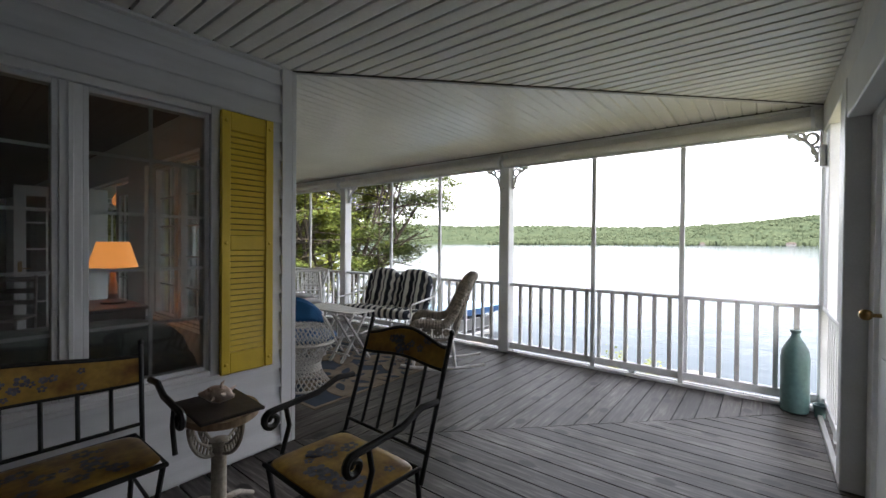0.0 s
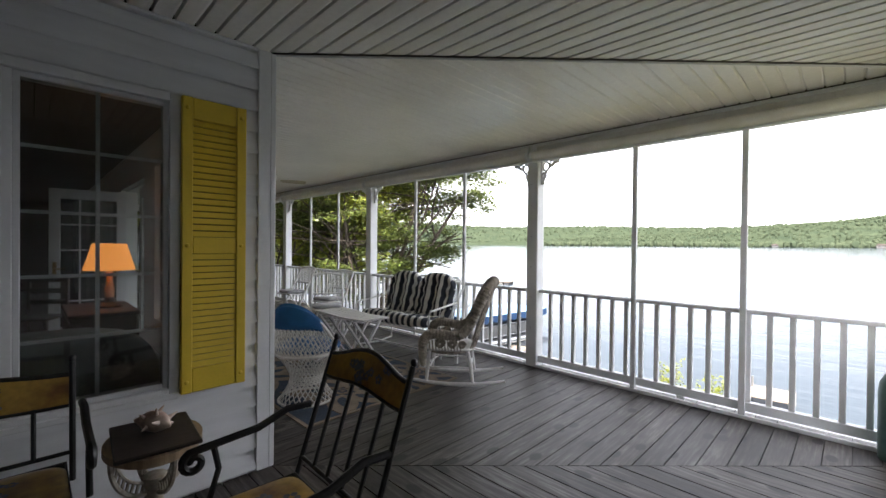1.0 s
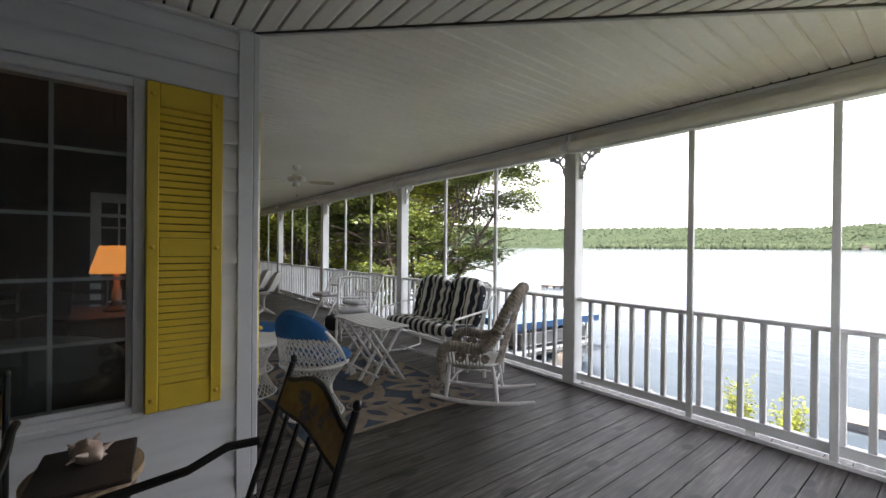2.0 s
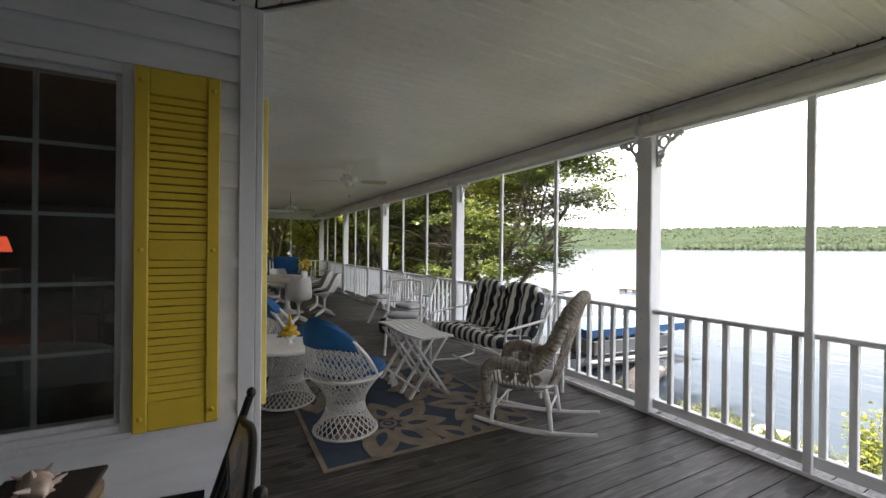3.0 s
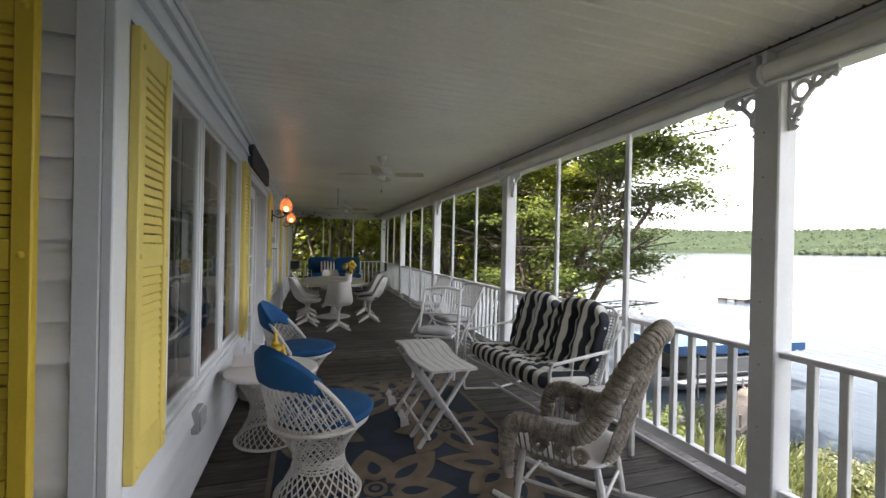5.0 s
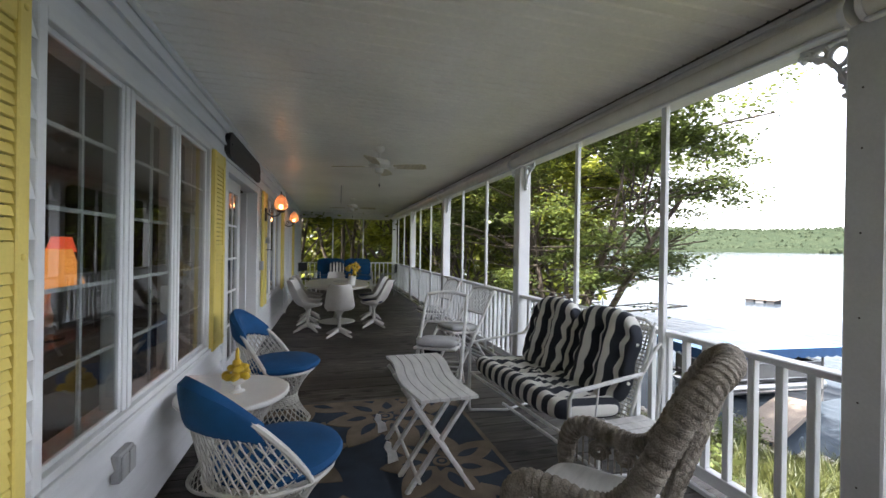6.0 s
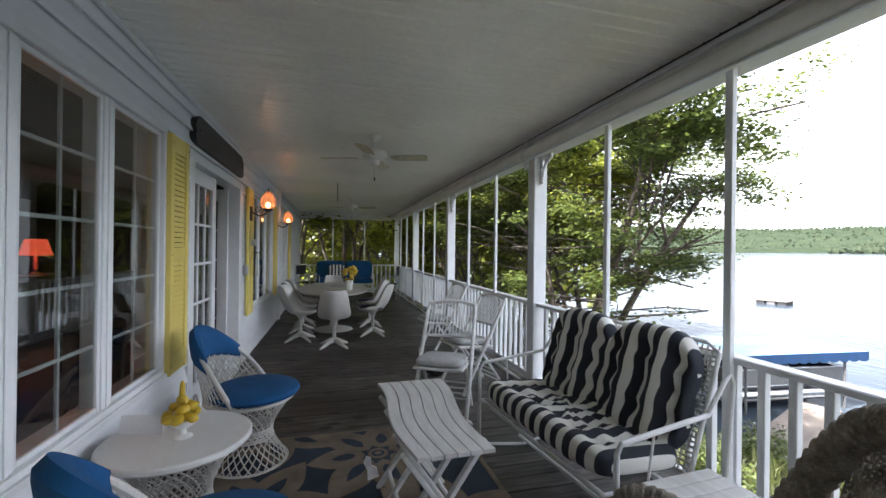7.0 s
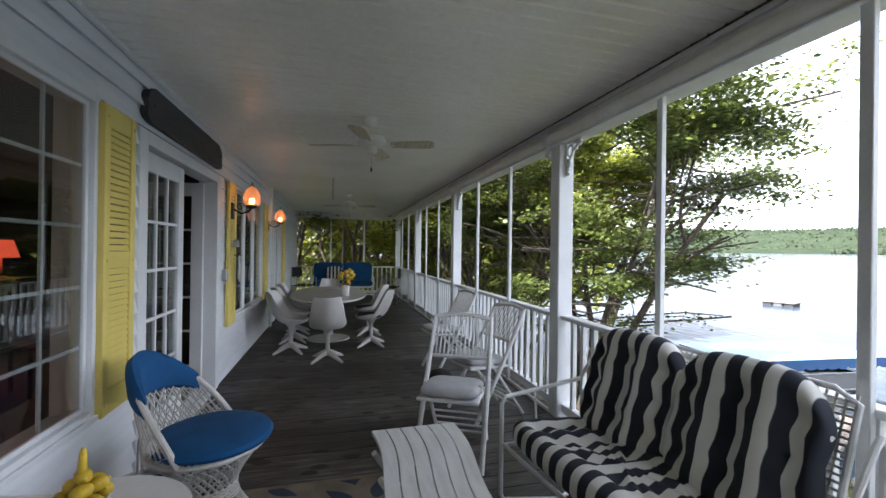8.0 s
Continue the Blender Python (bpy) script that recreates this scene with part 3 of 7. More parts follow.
solid("door_frame_porch", b, TRIM, "white casing round the porch double door", "door frame", kind="structure")
ex0, ex1, _, ez = NORTH_OPEN[3]
third = door_leaf("door_3", ex1 - ex0 - 0.1, 2.02, "white glazed side door, closed")
third.matrix_basis = pose(ex1 - 0.05, YN - 0.05, 0.03, 0, 0, 180)
b = Builder()
b.box(ex0 - 0.07, ex0 + 0.046, YN - 0.1, YN + 0.022, 0, ez + 0.07, 0.004)
b.box(ex1 - 0.046, ex1 + 0.07, YN - 0.1, YN + 0.022, 0, ez + 0.07, 0.004)
b.box(ex0 + 0.0465, ex1 - 0.0465, YN - 0.1, YN + 0.0215, ez - 0.01, ez + 0.07, 0.004)
solid("door_frame_side", b, TRIM, "white casing round the side door", "door frame", kind="structure")
solid("pier_board", Builder().box(-10.66, -10.54, YN, YN + 0.05, 0, CEIL - 0.03, 0.005), TRIM, "white flat pier board on the house wall", "trim", kind="structure")


# shutters
def shutter(mat, label):
    s = thing("shutter", label, "shutter", group="louvred window shutters")
    w, h, st = 0.325, 1.59, 0.052
    for x in (0, w - st):
        part("stile", Builder().box(x, x + st, 0, 0.034, 0, h, 0.004), mat, s)
    for z0, z1 in ((0, 0.13), (h / 2 - 0.045, h / 2 + 0.045), (h - 0.115, h)):
        part("rail", Builder().box(st + 0.0005, w - st - 0.0005, 0.002, 0.030, z0, z1, 0.004), mat, s)
    sl = Builder()
    prof = [(0.008, 0.0), (0.024, 0.0), (0.027, 0.002), (0.019, 0.0305), (0.010, 0.0300)]
    sl.prism(prof, st + 0.0005, w - st - 0.0005, "x")
    me = mesh_of("louvre", sl, mat)
    for z0, z1 in ((0.13, h / 2 - 0.045), (h / 2 + 0.045, h - 0.115)):
        n = 18
        for k in range(n):
            o = piece("louvre", me, s)
            o.location = (0, 0, z0 + (z1 - z0) * k / n + 0.002)
    # near-black sheet stands in for the shade between louvres
    part("backing", Builder().box(st * 0.6, w - st * 0.6, 0.0005, 0.0018, 0.02, h - 0.02), SHADOW, s, "dark sheet painted as the shade behind the louvres", smooth=False)
    for x in (st / 2, w - st / 2):
        for z in (0.06, h / 2, h - 0.06):
            part("screw_cap", Builder().ball((x, 0.034, z), 0.011, 1, 0.7, 1, 10), mat, s)
    return s


sh = shutter(YELLOW, "bright yellow louvred shutter beside the window")
# local outward is +y: turn so that it faces out of the wall
sh.matrix_basis = pose(XE + 0.021, 1.735, 0.575, 0, 0, -90)
copy_thing(sh, pose(XE + 0.021, -0.02, 0.57, 0, 0, -90))
sp = shutter(YELLOW2, "pale yellow louvred shutter on the porch wall")
sp.matrix_basis = pose(-2.87, YN + 0.021, 0.57)
for x in (-5.265, -7.76, -10.10, -12.55):
    copy_thing(sp, pose(x, YN + 0.021, 0.57))

# ---- posts, rails, screen bars ----
def bracket(parent, sx, sy, base):
    """Scroll bracket under the beam; (sx, sy) is the way it points from the post."""
    b = Builder()

    def at(u, z):
        return (base[0] + sx * u * 0.82, base[1] + sy * u * 0.82, base[2] + z)

    def ring(cu, cz, r, a0=0, a1=360, t=0.0125):
        n = 14
        pts = [at(cu + r * math.cos(radians(a0 + (a1 - a0) * i / n)), cz + r * math.sin(radians(a0 + (a1 - a0) * i / n))) for i in range(n + 1)]
        b.tube(pts, t, 6)
    ring(0.075, -0.075, 0.048)
    ring(0.165, -0.045, 0.030)
    ring(0.042, -0.175, 0.030)
    ring(0.30, -0.30, 0.275, 95, 175, 0.014)
    ring(0.035, -0.245, 0.022, 30, 330)
    ring(0.235, -0.035, 0.022, -60, 240)
    b.tube([at(0.0, -0.005), at(0.27, -0.005)], 0.009, 6)
    b.tube([at(0.004, 0), at(0.004, -0.28)], 0.009, 6)
    return part("bracket", b, TRIM, parent, "pierced scroll bracket")


def post(x, y, sides):
    p = thing("porch_post", "square white painted porch post with scroll brackets", "post", pose(x, y, 0), "porch posts")
    part("shaft", Builder().box(-0.071, 0.071, -0.071, 0.071, 0.0, 2.374, 0.008), WHITE, p)
    part("base_block", Builder().box(-0.078, 0.078, 0.0715, 0.083, 0.0, 0.12, 0.003), WHITE, p)
    nail = Builder()
    for z in (0.45, 0.8, 1.15, 1.5, 1.85, 2.1):
        nail.ball((-0.01, -0.0715, z), 0.004, 1, 0.4, 1, 6)
    part("nail", nail, SHADOW, p)
    for s in sides:
        bracket(p, s[0], s[1], (s[0] * 0.072, s[1] * 0.072, 2.372))
    return p


for i, x in enumerate(POSTS):
    post(x, YR, [s for s in ((1, 0), (-1, 0)) if not (i == 0 and s[0] > 0) and not (i == 5 and s[0] < 0)])

TOP = 0.89
bal_me = mesh_of("baluster", Builder().box(-0.019, 0.019, -0.019, 0.019, 0.13, TOP - 0.036, 0.003), WHITE)
barN_me = mesh_of("screen_bar", Builder().box(-0.022, 0.022, -0.016, 0.016, 0.0, 2.374, 0.003), WHITE)


def railing(p, q, n_bal, bars, label):
    """Railing between two points, with balusters and tall bars at the given shares of its length."""
    p, q = Vector(p), Vector(q)
    L = (q - p).length
    a = math.degrees(math.atan2(q.y - p.y, q.x - p.x))
    r = thing("railing", label, "railing", pose(p.x, p.y, 0, 0, 0, a), "porch railings")
    part("top_rail", Builder().box(0, L, -0.045, 0.045, TOP - 0.035, TOP, 0.006), WHITE, r)
    part("bottom_rail", Builder().box(0, L, -0.028, 0.028, 0.055, 0.13, 0.004), WHITE, r)
    part("foot_strip", Builder().box(0, L, 0.045, 0.075, 0.001, 0.03, 0.003), WHITE, r)
    for k in range(1, n_bal + 1):
        piece("baluster", bal_me, r, pose(L * k / (n_bal + 1), 0, 0))
    for s in bars:
        piece("screen_bar", barN_me, r, pose(L * s, 0.052, 0))
    bl = Builder().box(L / 2 - 0.03, L / 2 + 0.03, -0.026, 0.026, 0.0, 0.0545, 0.003)
    part("foot_block", bl, WHITE, r)
    return r


for i in range(5):
    railing((POSTS[i] - 0.072, YR, 0), (POSTS[i + 1] + 0.072, YR, 0), 21 if i else 20, ((0.344, 0.638), (0.319, 0.637), (0.295, 0.637), (0.295, 0.637), (0.295, 0.637))[i], "white wooden railing with square balusters")
railing((XR, 3.66, 0), (XR, YR - 0.073, 0), 9, (), "short white wooden railing on the side of the porch")
railing((XW + 0.06, YR - 0.073, 0), (XW + 0.06, YN + 0.03, 0), 20, (1 / 3, 2 / 3), "white wooden railing closing the far end")

# rolled blinds
for i in range(5):
    x0, x1 = POSTS[i + 1] + 0.03, POSTS[i] - 0.03
    if i == 0:
        x1 = POSTS[0] - 0.14
    bl = thing("roller_blind", "off-white outdoor blind rolled up under the beam", "blind", pose(0, 0, 0), "rolled blinds")
    roll = Builder().rod((x0, YR - 0.125, 2.405), (x1, YR - 0.125, 2.405), 0.052, 18)
    part("roll", roll, BLIND, bl)
    part("hem_bar", Builder().box(x0, x1, YR - 0.15, YR - 0.115, 2.335, 2.352, 0.004), TRIM, bl)
    for xx in (x0, x1):
        part("end_cap", Builder().rod((xx - 0.012, YR - 0.125, 2.405), (xx + 0.012, YR - 0.125, 2.405), 0.058, 18), TRIM, bl)
        part("hanger", Builder().box(xx - 0.012, xx + 0.012, YR - 0.14, YR - 0.061, 2.45, 2.53, 0.003), TRIM, bl)
    b = Builder()
    b.tube([(x0 + 0.05, YR - 0.10, 2.352), (x0 + 0.05, YR - 0.10, 2.28)], 0.0025, 5)
    part("pull_cord", b, TRIM, bl)

# east end: post, wall and door
solid("side_post", Builder().box(XR - 0.075, XR + 0.075, 3.52, 3.655, 0, 2.329, 0.006), WHITE, "wide white painted side post", "post")
solid("slim_post", Builder().box(XR - 0.045, XR + 0.045, YR - 0.36, YR - 0.15, TOP + 0.001, 2.329, 0.005), WHITE, "slim white post above the side railing", "post")
solid("slim_post", Builder().box(XR - 0.047, XR + 0.06, 3.80, 4.02, TOP + 0.001, 2.329, 0.005), WHITE, "slim white post with dark bolts above the side railing", "post")
b = Builder().box(XR - 0.09, XR - 0.044, YR - 0.235, YR - 0.155, 2.03, 2.20, 0.008)
solid("switch_box", b, TRIM, "small white box fixed to the slim post", "box")
wall_e2 = solid("wall_side", grid_wall(Builder(), "x", XR + 0.03, XR + 0.16, YS, 3.519, -0.3, 2.329, [(2.45, 3.38, 0.02, 2.06)]), SIDING, "white side wall of the porch", "wall", kind="structure")
dd = thing("door_4", "white panelled side door, closed", "door", pose(XR + 0.07, 2.46, 0.03, 0, 0, 90), kind="structure")
b = Builder().box(0, 0.91, -0.022, 0.022, 0, 2.02, 0.004)
for z0, z1 in ((0.2, 0.8), (1.0, 1.85)):
    b.box(0.14, 0.42, 0.0225, 0.032, z0, z1, 0.008)
    b.box(0.50, 0.78, 0.0225, 0.032, z0, z1, 0.008)
part("door_panel", b, WHITE, dd)
b = Builder().rod((0.84, 0.022, 1.0), (0.84, 0.07, 1.0), 0.010)
b.ball((0.84, 0.08, 1.0), 0.028)
part("door_handle", b, BRASS, dd, "brass knob")
solid("wall_south", Builder().box(XE, XR + 0.16, YS - 0.14, YS, -0.3, CEIL), SIDING, "white wall closing the porch", "wall", kind="structure")
solid("door_header", Builder().box(XR - 0.07, XR + 0.03, 2.3, 3.519, 2.10, 2.329, 0.005), TRIM, "white header board over the side door", "trim", kind="structure")

# ---- the room behind the windows ----
RX0, RX1, RY0, RY1, RZ1 = XW - 0.3, XE - 0.161, -4.2, YN - 0.161, 2.5
# walls and ceiling coloured darker than their own tone, so the room looks unlit
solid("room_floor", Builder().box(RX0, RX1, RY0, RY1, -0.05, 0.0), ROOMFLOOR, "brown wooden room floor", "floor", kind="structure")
solid("room_ceiling", Builder().box(RX0, RX1, RY0, RY1, RZ1, RZ1 + 0.05), ROOMCEIL, "room ceiling coloured dark for the dim room", "ceiling", kind="structure")
solid("room_wall_back", Builder().box(RX0, RX1, RY0 - 0.1, RY0, 0, RZ1), REDWALL, "red back wall of the room, darkened for the dim interior", "wall", kind="structure")
solid("room_wall_west", Builder().box(RX0 - 0.1, RX0, RY0, RY1, 0, RZ1), REDWALL, "red side wall of the room, darkened for the dim interior", "wall", kind="structure")
solid("room_wall_inner", grid_wall(Builder(), "y", -0.95, -0.85, -7.6, -5.2, 0, RZ1, [(-6.9, -6.0, 0, 2.05)]), REDWALL, "red inner wall with a doorway, darkened for the dim interior", "wall", kind="structure")

# ---- things: the seating group ----
HOUR = [(0.235, 0.0), (0.232, 0.012), (0.20, 0.06), (0.155, 0.13), (0.135, 0.20), (0.142, 0.25), (0.18, 0.32), (0.235, 0.39), (0.262, 0.425)]


def prof_r(prof, z):
    for (r0, z0), (r1, z1) in zip(prof, prof[1:]):
        if z <= z1:
            return r0 + (r1 - r0) * (z - z0) / max(1e-6, z1 - z0)
    return prof[-1][0]


def ring_pts(r, z, n=32, c=(0, 0)):
    return [(c[0] + r * math.cos(2 * math.pi * k / n), c[1] + r * math.sin(2 * math.pi * k / n), z) for k in range(n)]


def spun(prof, n, twist, steps=9, r=0.0038):
    """Crossing strands wound on a waisted form."""
    b = Builder()
    z1 = prof[-1][1]
    for s in (1, -1):
        for k in range(n):
            pts = []
            for i in range(steps + 1):
                z = z1 * i / steps
                w = 2 * math.pi * k / n + s * twist * i / steps
                q = prof_r(prof, z) + s * 0.002
                pts.append((q * math.cos(w), q * math.sin(w), z))
            b.tube(pts, r, 4, caps=False)
    return b


def spun_chair(m, label):
    c = thing("spun_chair", label, "chair", m, "spun fibreglass chairs")
    part("woven_base", spun(HOUR, 26, 1.7, r=0.0046), FIBRE, c, kind="stuff")
    bands = Builder()
    for z in (0.165, 0.18, 0.195, 0.21, 0.225):
        bands.tube(ring_pts(prof_r(HOUR, z) + 0.003, z), 0.005, 5, closed=True)
    part("waist_band", bands, FIBRE, c)
    part("foot_ring", Builder().tube(ring_pts(0.236, 0.010), 0.010, 6, closed=True), FIBRE, c)
    part("seat_ring", Builder().tube(ring_pts(0.268, 0.428), 0.012, 8, closed=True), FIBRE, c)

    def rim(a):            # a in degrees from the back
        k = max(0.0, math.cos(radians(a * 90 / 92))) ** 0.95
        return Vector((0.272 * math.sin(radians(a)) * (1 - 0.04 * k), (0.27 + 0.085 * k) * math.cos(radians(a)), 0.435 + 0.43 * k))

    def low(a):
        return Vector((0.268 * math.sin(radians(a)), 0.268 * math.cos(radians(a)), 0.43))
    angs = [-92 + 184 * i / 36 for i in range(37)]
    part("back_rim", Builder().tube([rim(a) for a in angs], 0.015, 8), FIBRE, c)
    st = Builder()
    for d in (28, -28, 55, -55):
        for i in range(24):
            a = -88 + 176 * i / 23
            q = max(-90, min(90, a + d))
            p0, p1 = low(a), rim(q)
            midp = (p0 + p1) / 2
            midp += Vector((midp.x, midp.y, 0)).normalized() * 0.015
            st.tube([p0, midp, p1], 0.0036, 4, caps=False)
    part("woven_back", st, FIBRE, c, kind="stuff")
    # padded back cushion hung over the upper part of the rim
    b = Builder()
    nu, nv = 22, 8
    grid = []
    for side in (1, -1):
        for i in range(nu + 1):
            a = -57 + 114 * i / nu
            for j in range(nv + 1):
                v = j / nv
                edge = math.sin(math.pi * i / nu) ** 0.4
                top, bot = rim(a) + Vector((0, 0, 0.034)), low(a).lerp(rim(a), 0.55 + 0.22 * (abs(a) / 57) ** 2)
                p = bot.lerp(top, v)
                out = Vector((p.x, p.y, 0)).normalized()
                puff = 0.040 * edge * math.sqrt(max(0.0, 1 - abs(2 * v - 1) ** 4))
                grid.append(p + out * (side * puff - 0.004))
    w = nv + 1
    half = (nu + 1) * w
    fs = []
    for i in range(nu):
        for j in range(nv):
            q = (i * w + j, (i + 1) * w + j, (i + 1) * w + j + 1, i * w + j + 1)
            fs.append(q)
            fs.append(tuple(half + k for k in q[::-1]))
    b.add(grid, fs)
    part("back_cushion", b, BLUE, c, "royal blue back cushion")
    part("seat_cushion", Builder().pillow((0, -0.03, 0.470), (0.57, 0.57, 0.10), 1.0, 40, 12), BLUE, c, "round royal blue seat cushion")
    return c


spun_chair(pose(-3.33, 2.59, 0.008, 0, 0, facing(-0.62, 0.78)), "white spun fibreglass chair with royal blue cushions on the rug")
spun_chair(pose(-4.88, 2.45, 0.002, 0, 0, facing(0.22, 0.97)), "white spun fibreglass chair with royal blue cushions beside the door")


def spun_table(m):
    t = thing("side_table", "round white side table on a woven hourglass base", "table", m)
    pr = [(r * 1.02, z * 1.13) for r, z in HOUR]
    part("woven_base", spun(pr, 30, 1.9), FIBRE, t, kind="stuff")
    bands = Builder()
    for z in (0.20, 0.215, 0.23, 0.245):
        bands.tube(ring_pts(prof_r(pr, z) + 0.003, z), 0.005, 5, closed=True)
    part("waist_band", bands, FIBRE, t)
    part("foot_ring", Builder().tube(ring_pts(0.240, 0.010), 0.010, 6, closed=True), FIBRE, t)
    part("tabletop", Builder().lathe([(0.26, 0.476), (0.312, 0.480), (0.32, 0.49), (0.32, 0.505), (0.312, 0.512), (0.02, 0.513)], 40), PLASTIC, t)
    return t


TX, TY, TZ = -4.13, 2.27, 0.513
spun_table(pose(TX, TY, 0.002))


def lemon(b, p, r, ax, k=1.28):
    i = len(b.v)
    b.ball((0, 0, 0), r, 1, 1, k, 10)
    b.ball((0, 0, r * k), r * 0.22, 1, 1, 1, 6)
    b.move(Matrix.Translation(p) @ Vector((0, 0, 1)).rotation_difference(Vector(ax)).to_matrix().to_4x4(), i)


bowl = thing("fruit_bowl", "white footed bowl heaped with yellow lemons on the side table", "fruit bowl", pose(TX + 0.02, TY + 0.02, TZ) @ Matrix.Diagonal((0.9, 0.9, 0.84, 1)))
part("bowl", Builder().lathe([(0.048, 0.0), (0.050, 0.008), (0.022, 0.022), (0.018, 0.05), (0.035, 0.062), (0.068, 0.085), (0.080, 0.112), (0.074, 0.114), (0.03, 0.075)], 24), PLASTIC, bowl)
random.seed(5)
for k in range(11):
    b = Builder()
    a = k * 2.4
    lay = 0 if k < 6 else 1 if k < 10 else 2
    rr = (0.068, 0.040, 0.0)[lay]
    lemon(b, (rr * math.cos(a), rr * math.sin(a), 0.125 + 0.043 * lay), 0.028, (random.uniform(-1, 1), random.uniform(-1, 1), random.uniform(-0.3, 0.6)))
    part("lemon", b, LEMON, bowl)
part("banana", Builder().tube([(0.0, 0.0, 0.20), (0.006, 0.0, 0.25), (0.002, 0.0, 0.30), (0, 0, 0.32)], [0.013, 0.014, 0.012, 0.006], 10), LEMON, bowl, "upright yellow fruit")
solid("card", Builder().box(-0.10, 0.10, -0.004, 0.004, 0, 0.09, 0.001), TRIM, "pale folded card standing on the side table", "card", m=pose(TX - 0.05, TY - 0.18, TZ + 0.001, -16, 0, 80))


def basket(m):
    k = thing("basket", "white wicker basket with a hoop handle beside the wall", "basket", m)
    b = Builder()
    for z in range(8):
        zz = 0.012 + z * 0.02
        b.tube(ring_pts(0.15 + 0.03 * z / 7 + 0.002 * (z % 2), zz, 26), 0.011, 6, closed=True)
    part("woven_side", b, FIBRE, k)
    part("base", Builder().lathe([(0.145, 0.004), (0.148, 0.012)], 24), FIBRE, k)
    part("handle", Builder().tube([(0.175 * math.cos(w), 0, 0.15 + 0.25 * math.sin(w)) for w in [math.pi * i / 16 for i in range(17)]], 0.007, 6), FIBRE, k)
    part("lining", Builder().lathe([(0.02, 0.05), (0.14, 0.06), (0.165, 0.13)], 20, caps=False), CANVASBLK, k, "dark contents")
    return k


basket(pose(-5.05, 2.08, 0.002, 0, 0, 25))


def slat_table(m):
    t = thing("folding_table", "white folding slatted table with wavy edges on the rug", "table", m)
    L, n = 0.98, 6

    def off(x, v):
        return 0.022 * math.sin((x / L + 0.5) * 2 * math.pi * 1.02 + 0.5) + v * (0.195 - 0.032 * (x / L + 0.5))
    for k in range(n):
        v0, v1 = -1 + 2 * k / n + 0.016, -1 + 2 * (k + 1) / n - 0.016
        poly = [(-L / 2 + L * i / 16, off(-L / 2 + L * i / 16, v0)) for i in range(17)] + [(L / 2 - L * i / 16, off(L / 2 - L * i / 16, v1)) for i in range(17)]
        part("slat", Builder().prism(poly, 0.588, 0.606), WOODW, t)
    for x in (-0.33, 0.33):
        part("batten", Builder().box(x - 0.02, x + 0.02, -0.15, 0.15, 0.562, 0.5875, 0.004), WOODW, t)
    for x in (-0.36, -0.14, 0.16, 0.36):
        for s in (1, -1):
            d = 0.012 * s
            b = Builder().box(-0.019, 0.019, -0.011, 0.011, -0.345, 0.345, 0.004)
            b.move(pose(x + d * 2, 0, 0.287, s * 33, 0, 0))
            part("leg", b, WOODW, t)
    for s in (1, -1):
        part("stretcher", Builder().rod((-0.40, s * 0.125, 0.095), (0.40, s * 0.125, 0.095), 0.011, 8), WOODW, t)
    for x in (-0.40, 0.05):
        b = Builder().prism([(-0.035, 0.0), (0.03, -0.005), (0.034, 0.05), (0.012, 0.075), (0.022, 0.12), (0.0, 0.14), (-0.026, 0.11), (-0.018, 0.06)], -0.009, 0.009, "x")
        b.move(pose(x, -0.21, 0.06, 18, 0, 0))
        part("catch", b, WOODW, t)
    return t


slat_table(pose(-3.99, 3.45, 0.002, 0, 0, 1.5) @ Matrix.Diagonal((0.98, 1.04, 0.97, 1)))


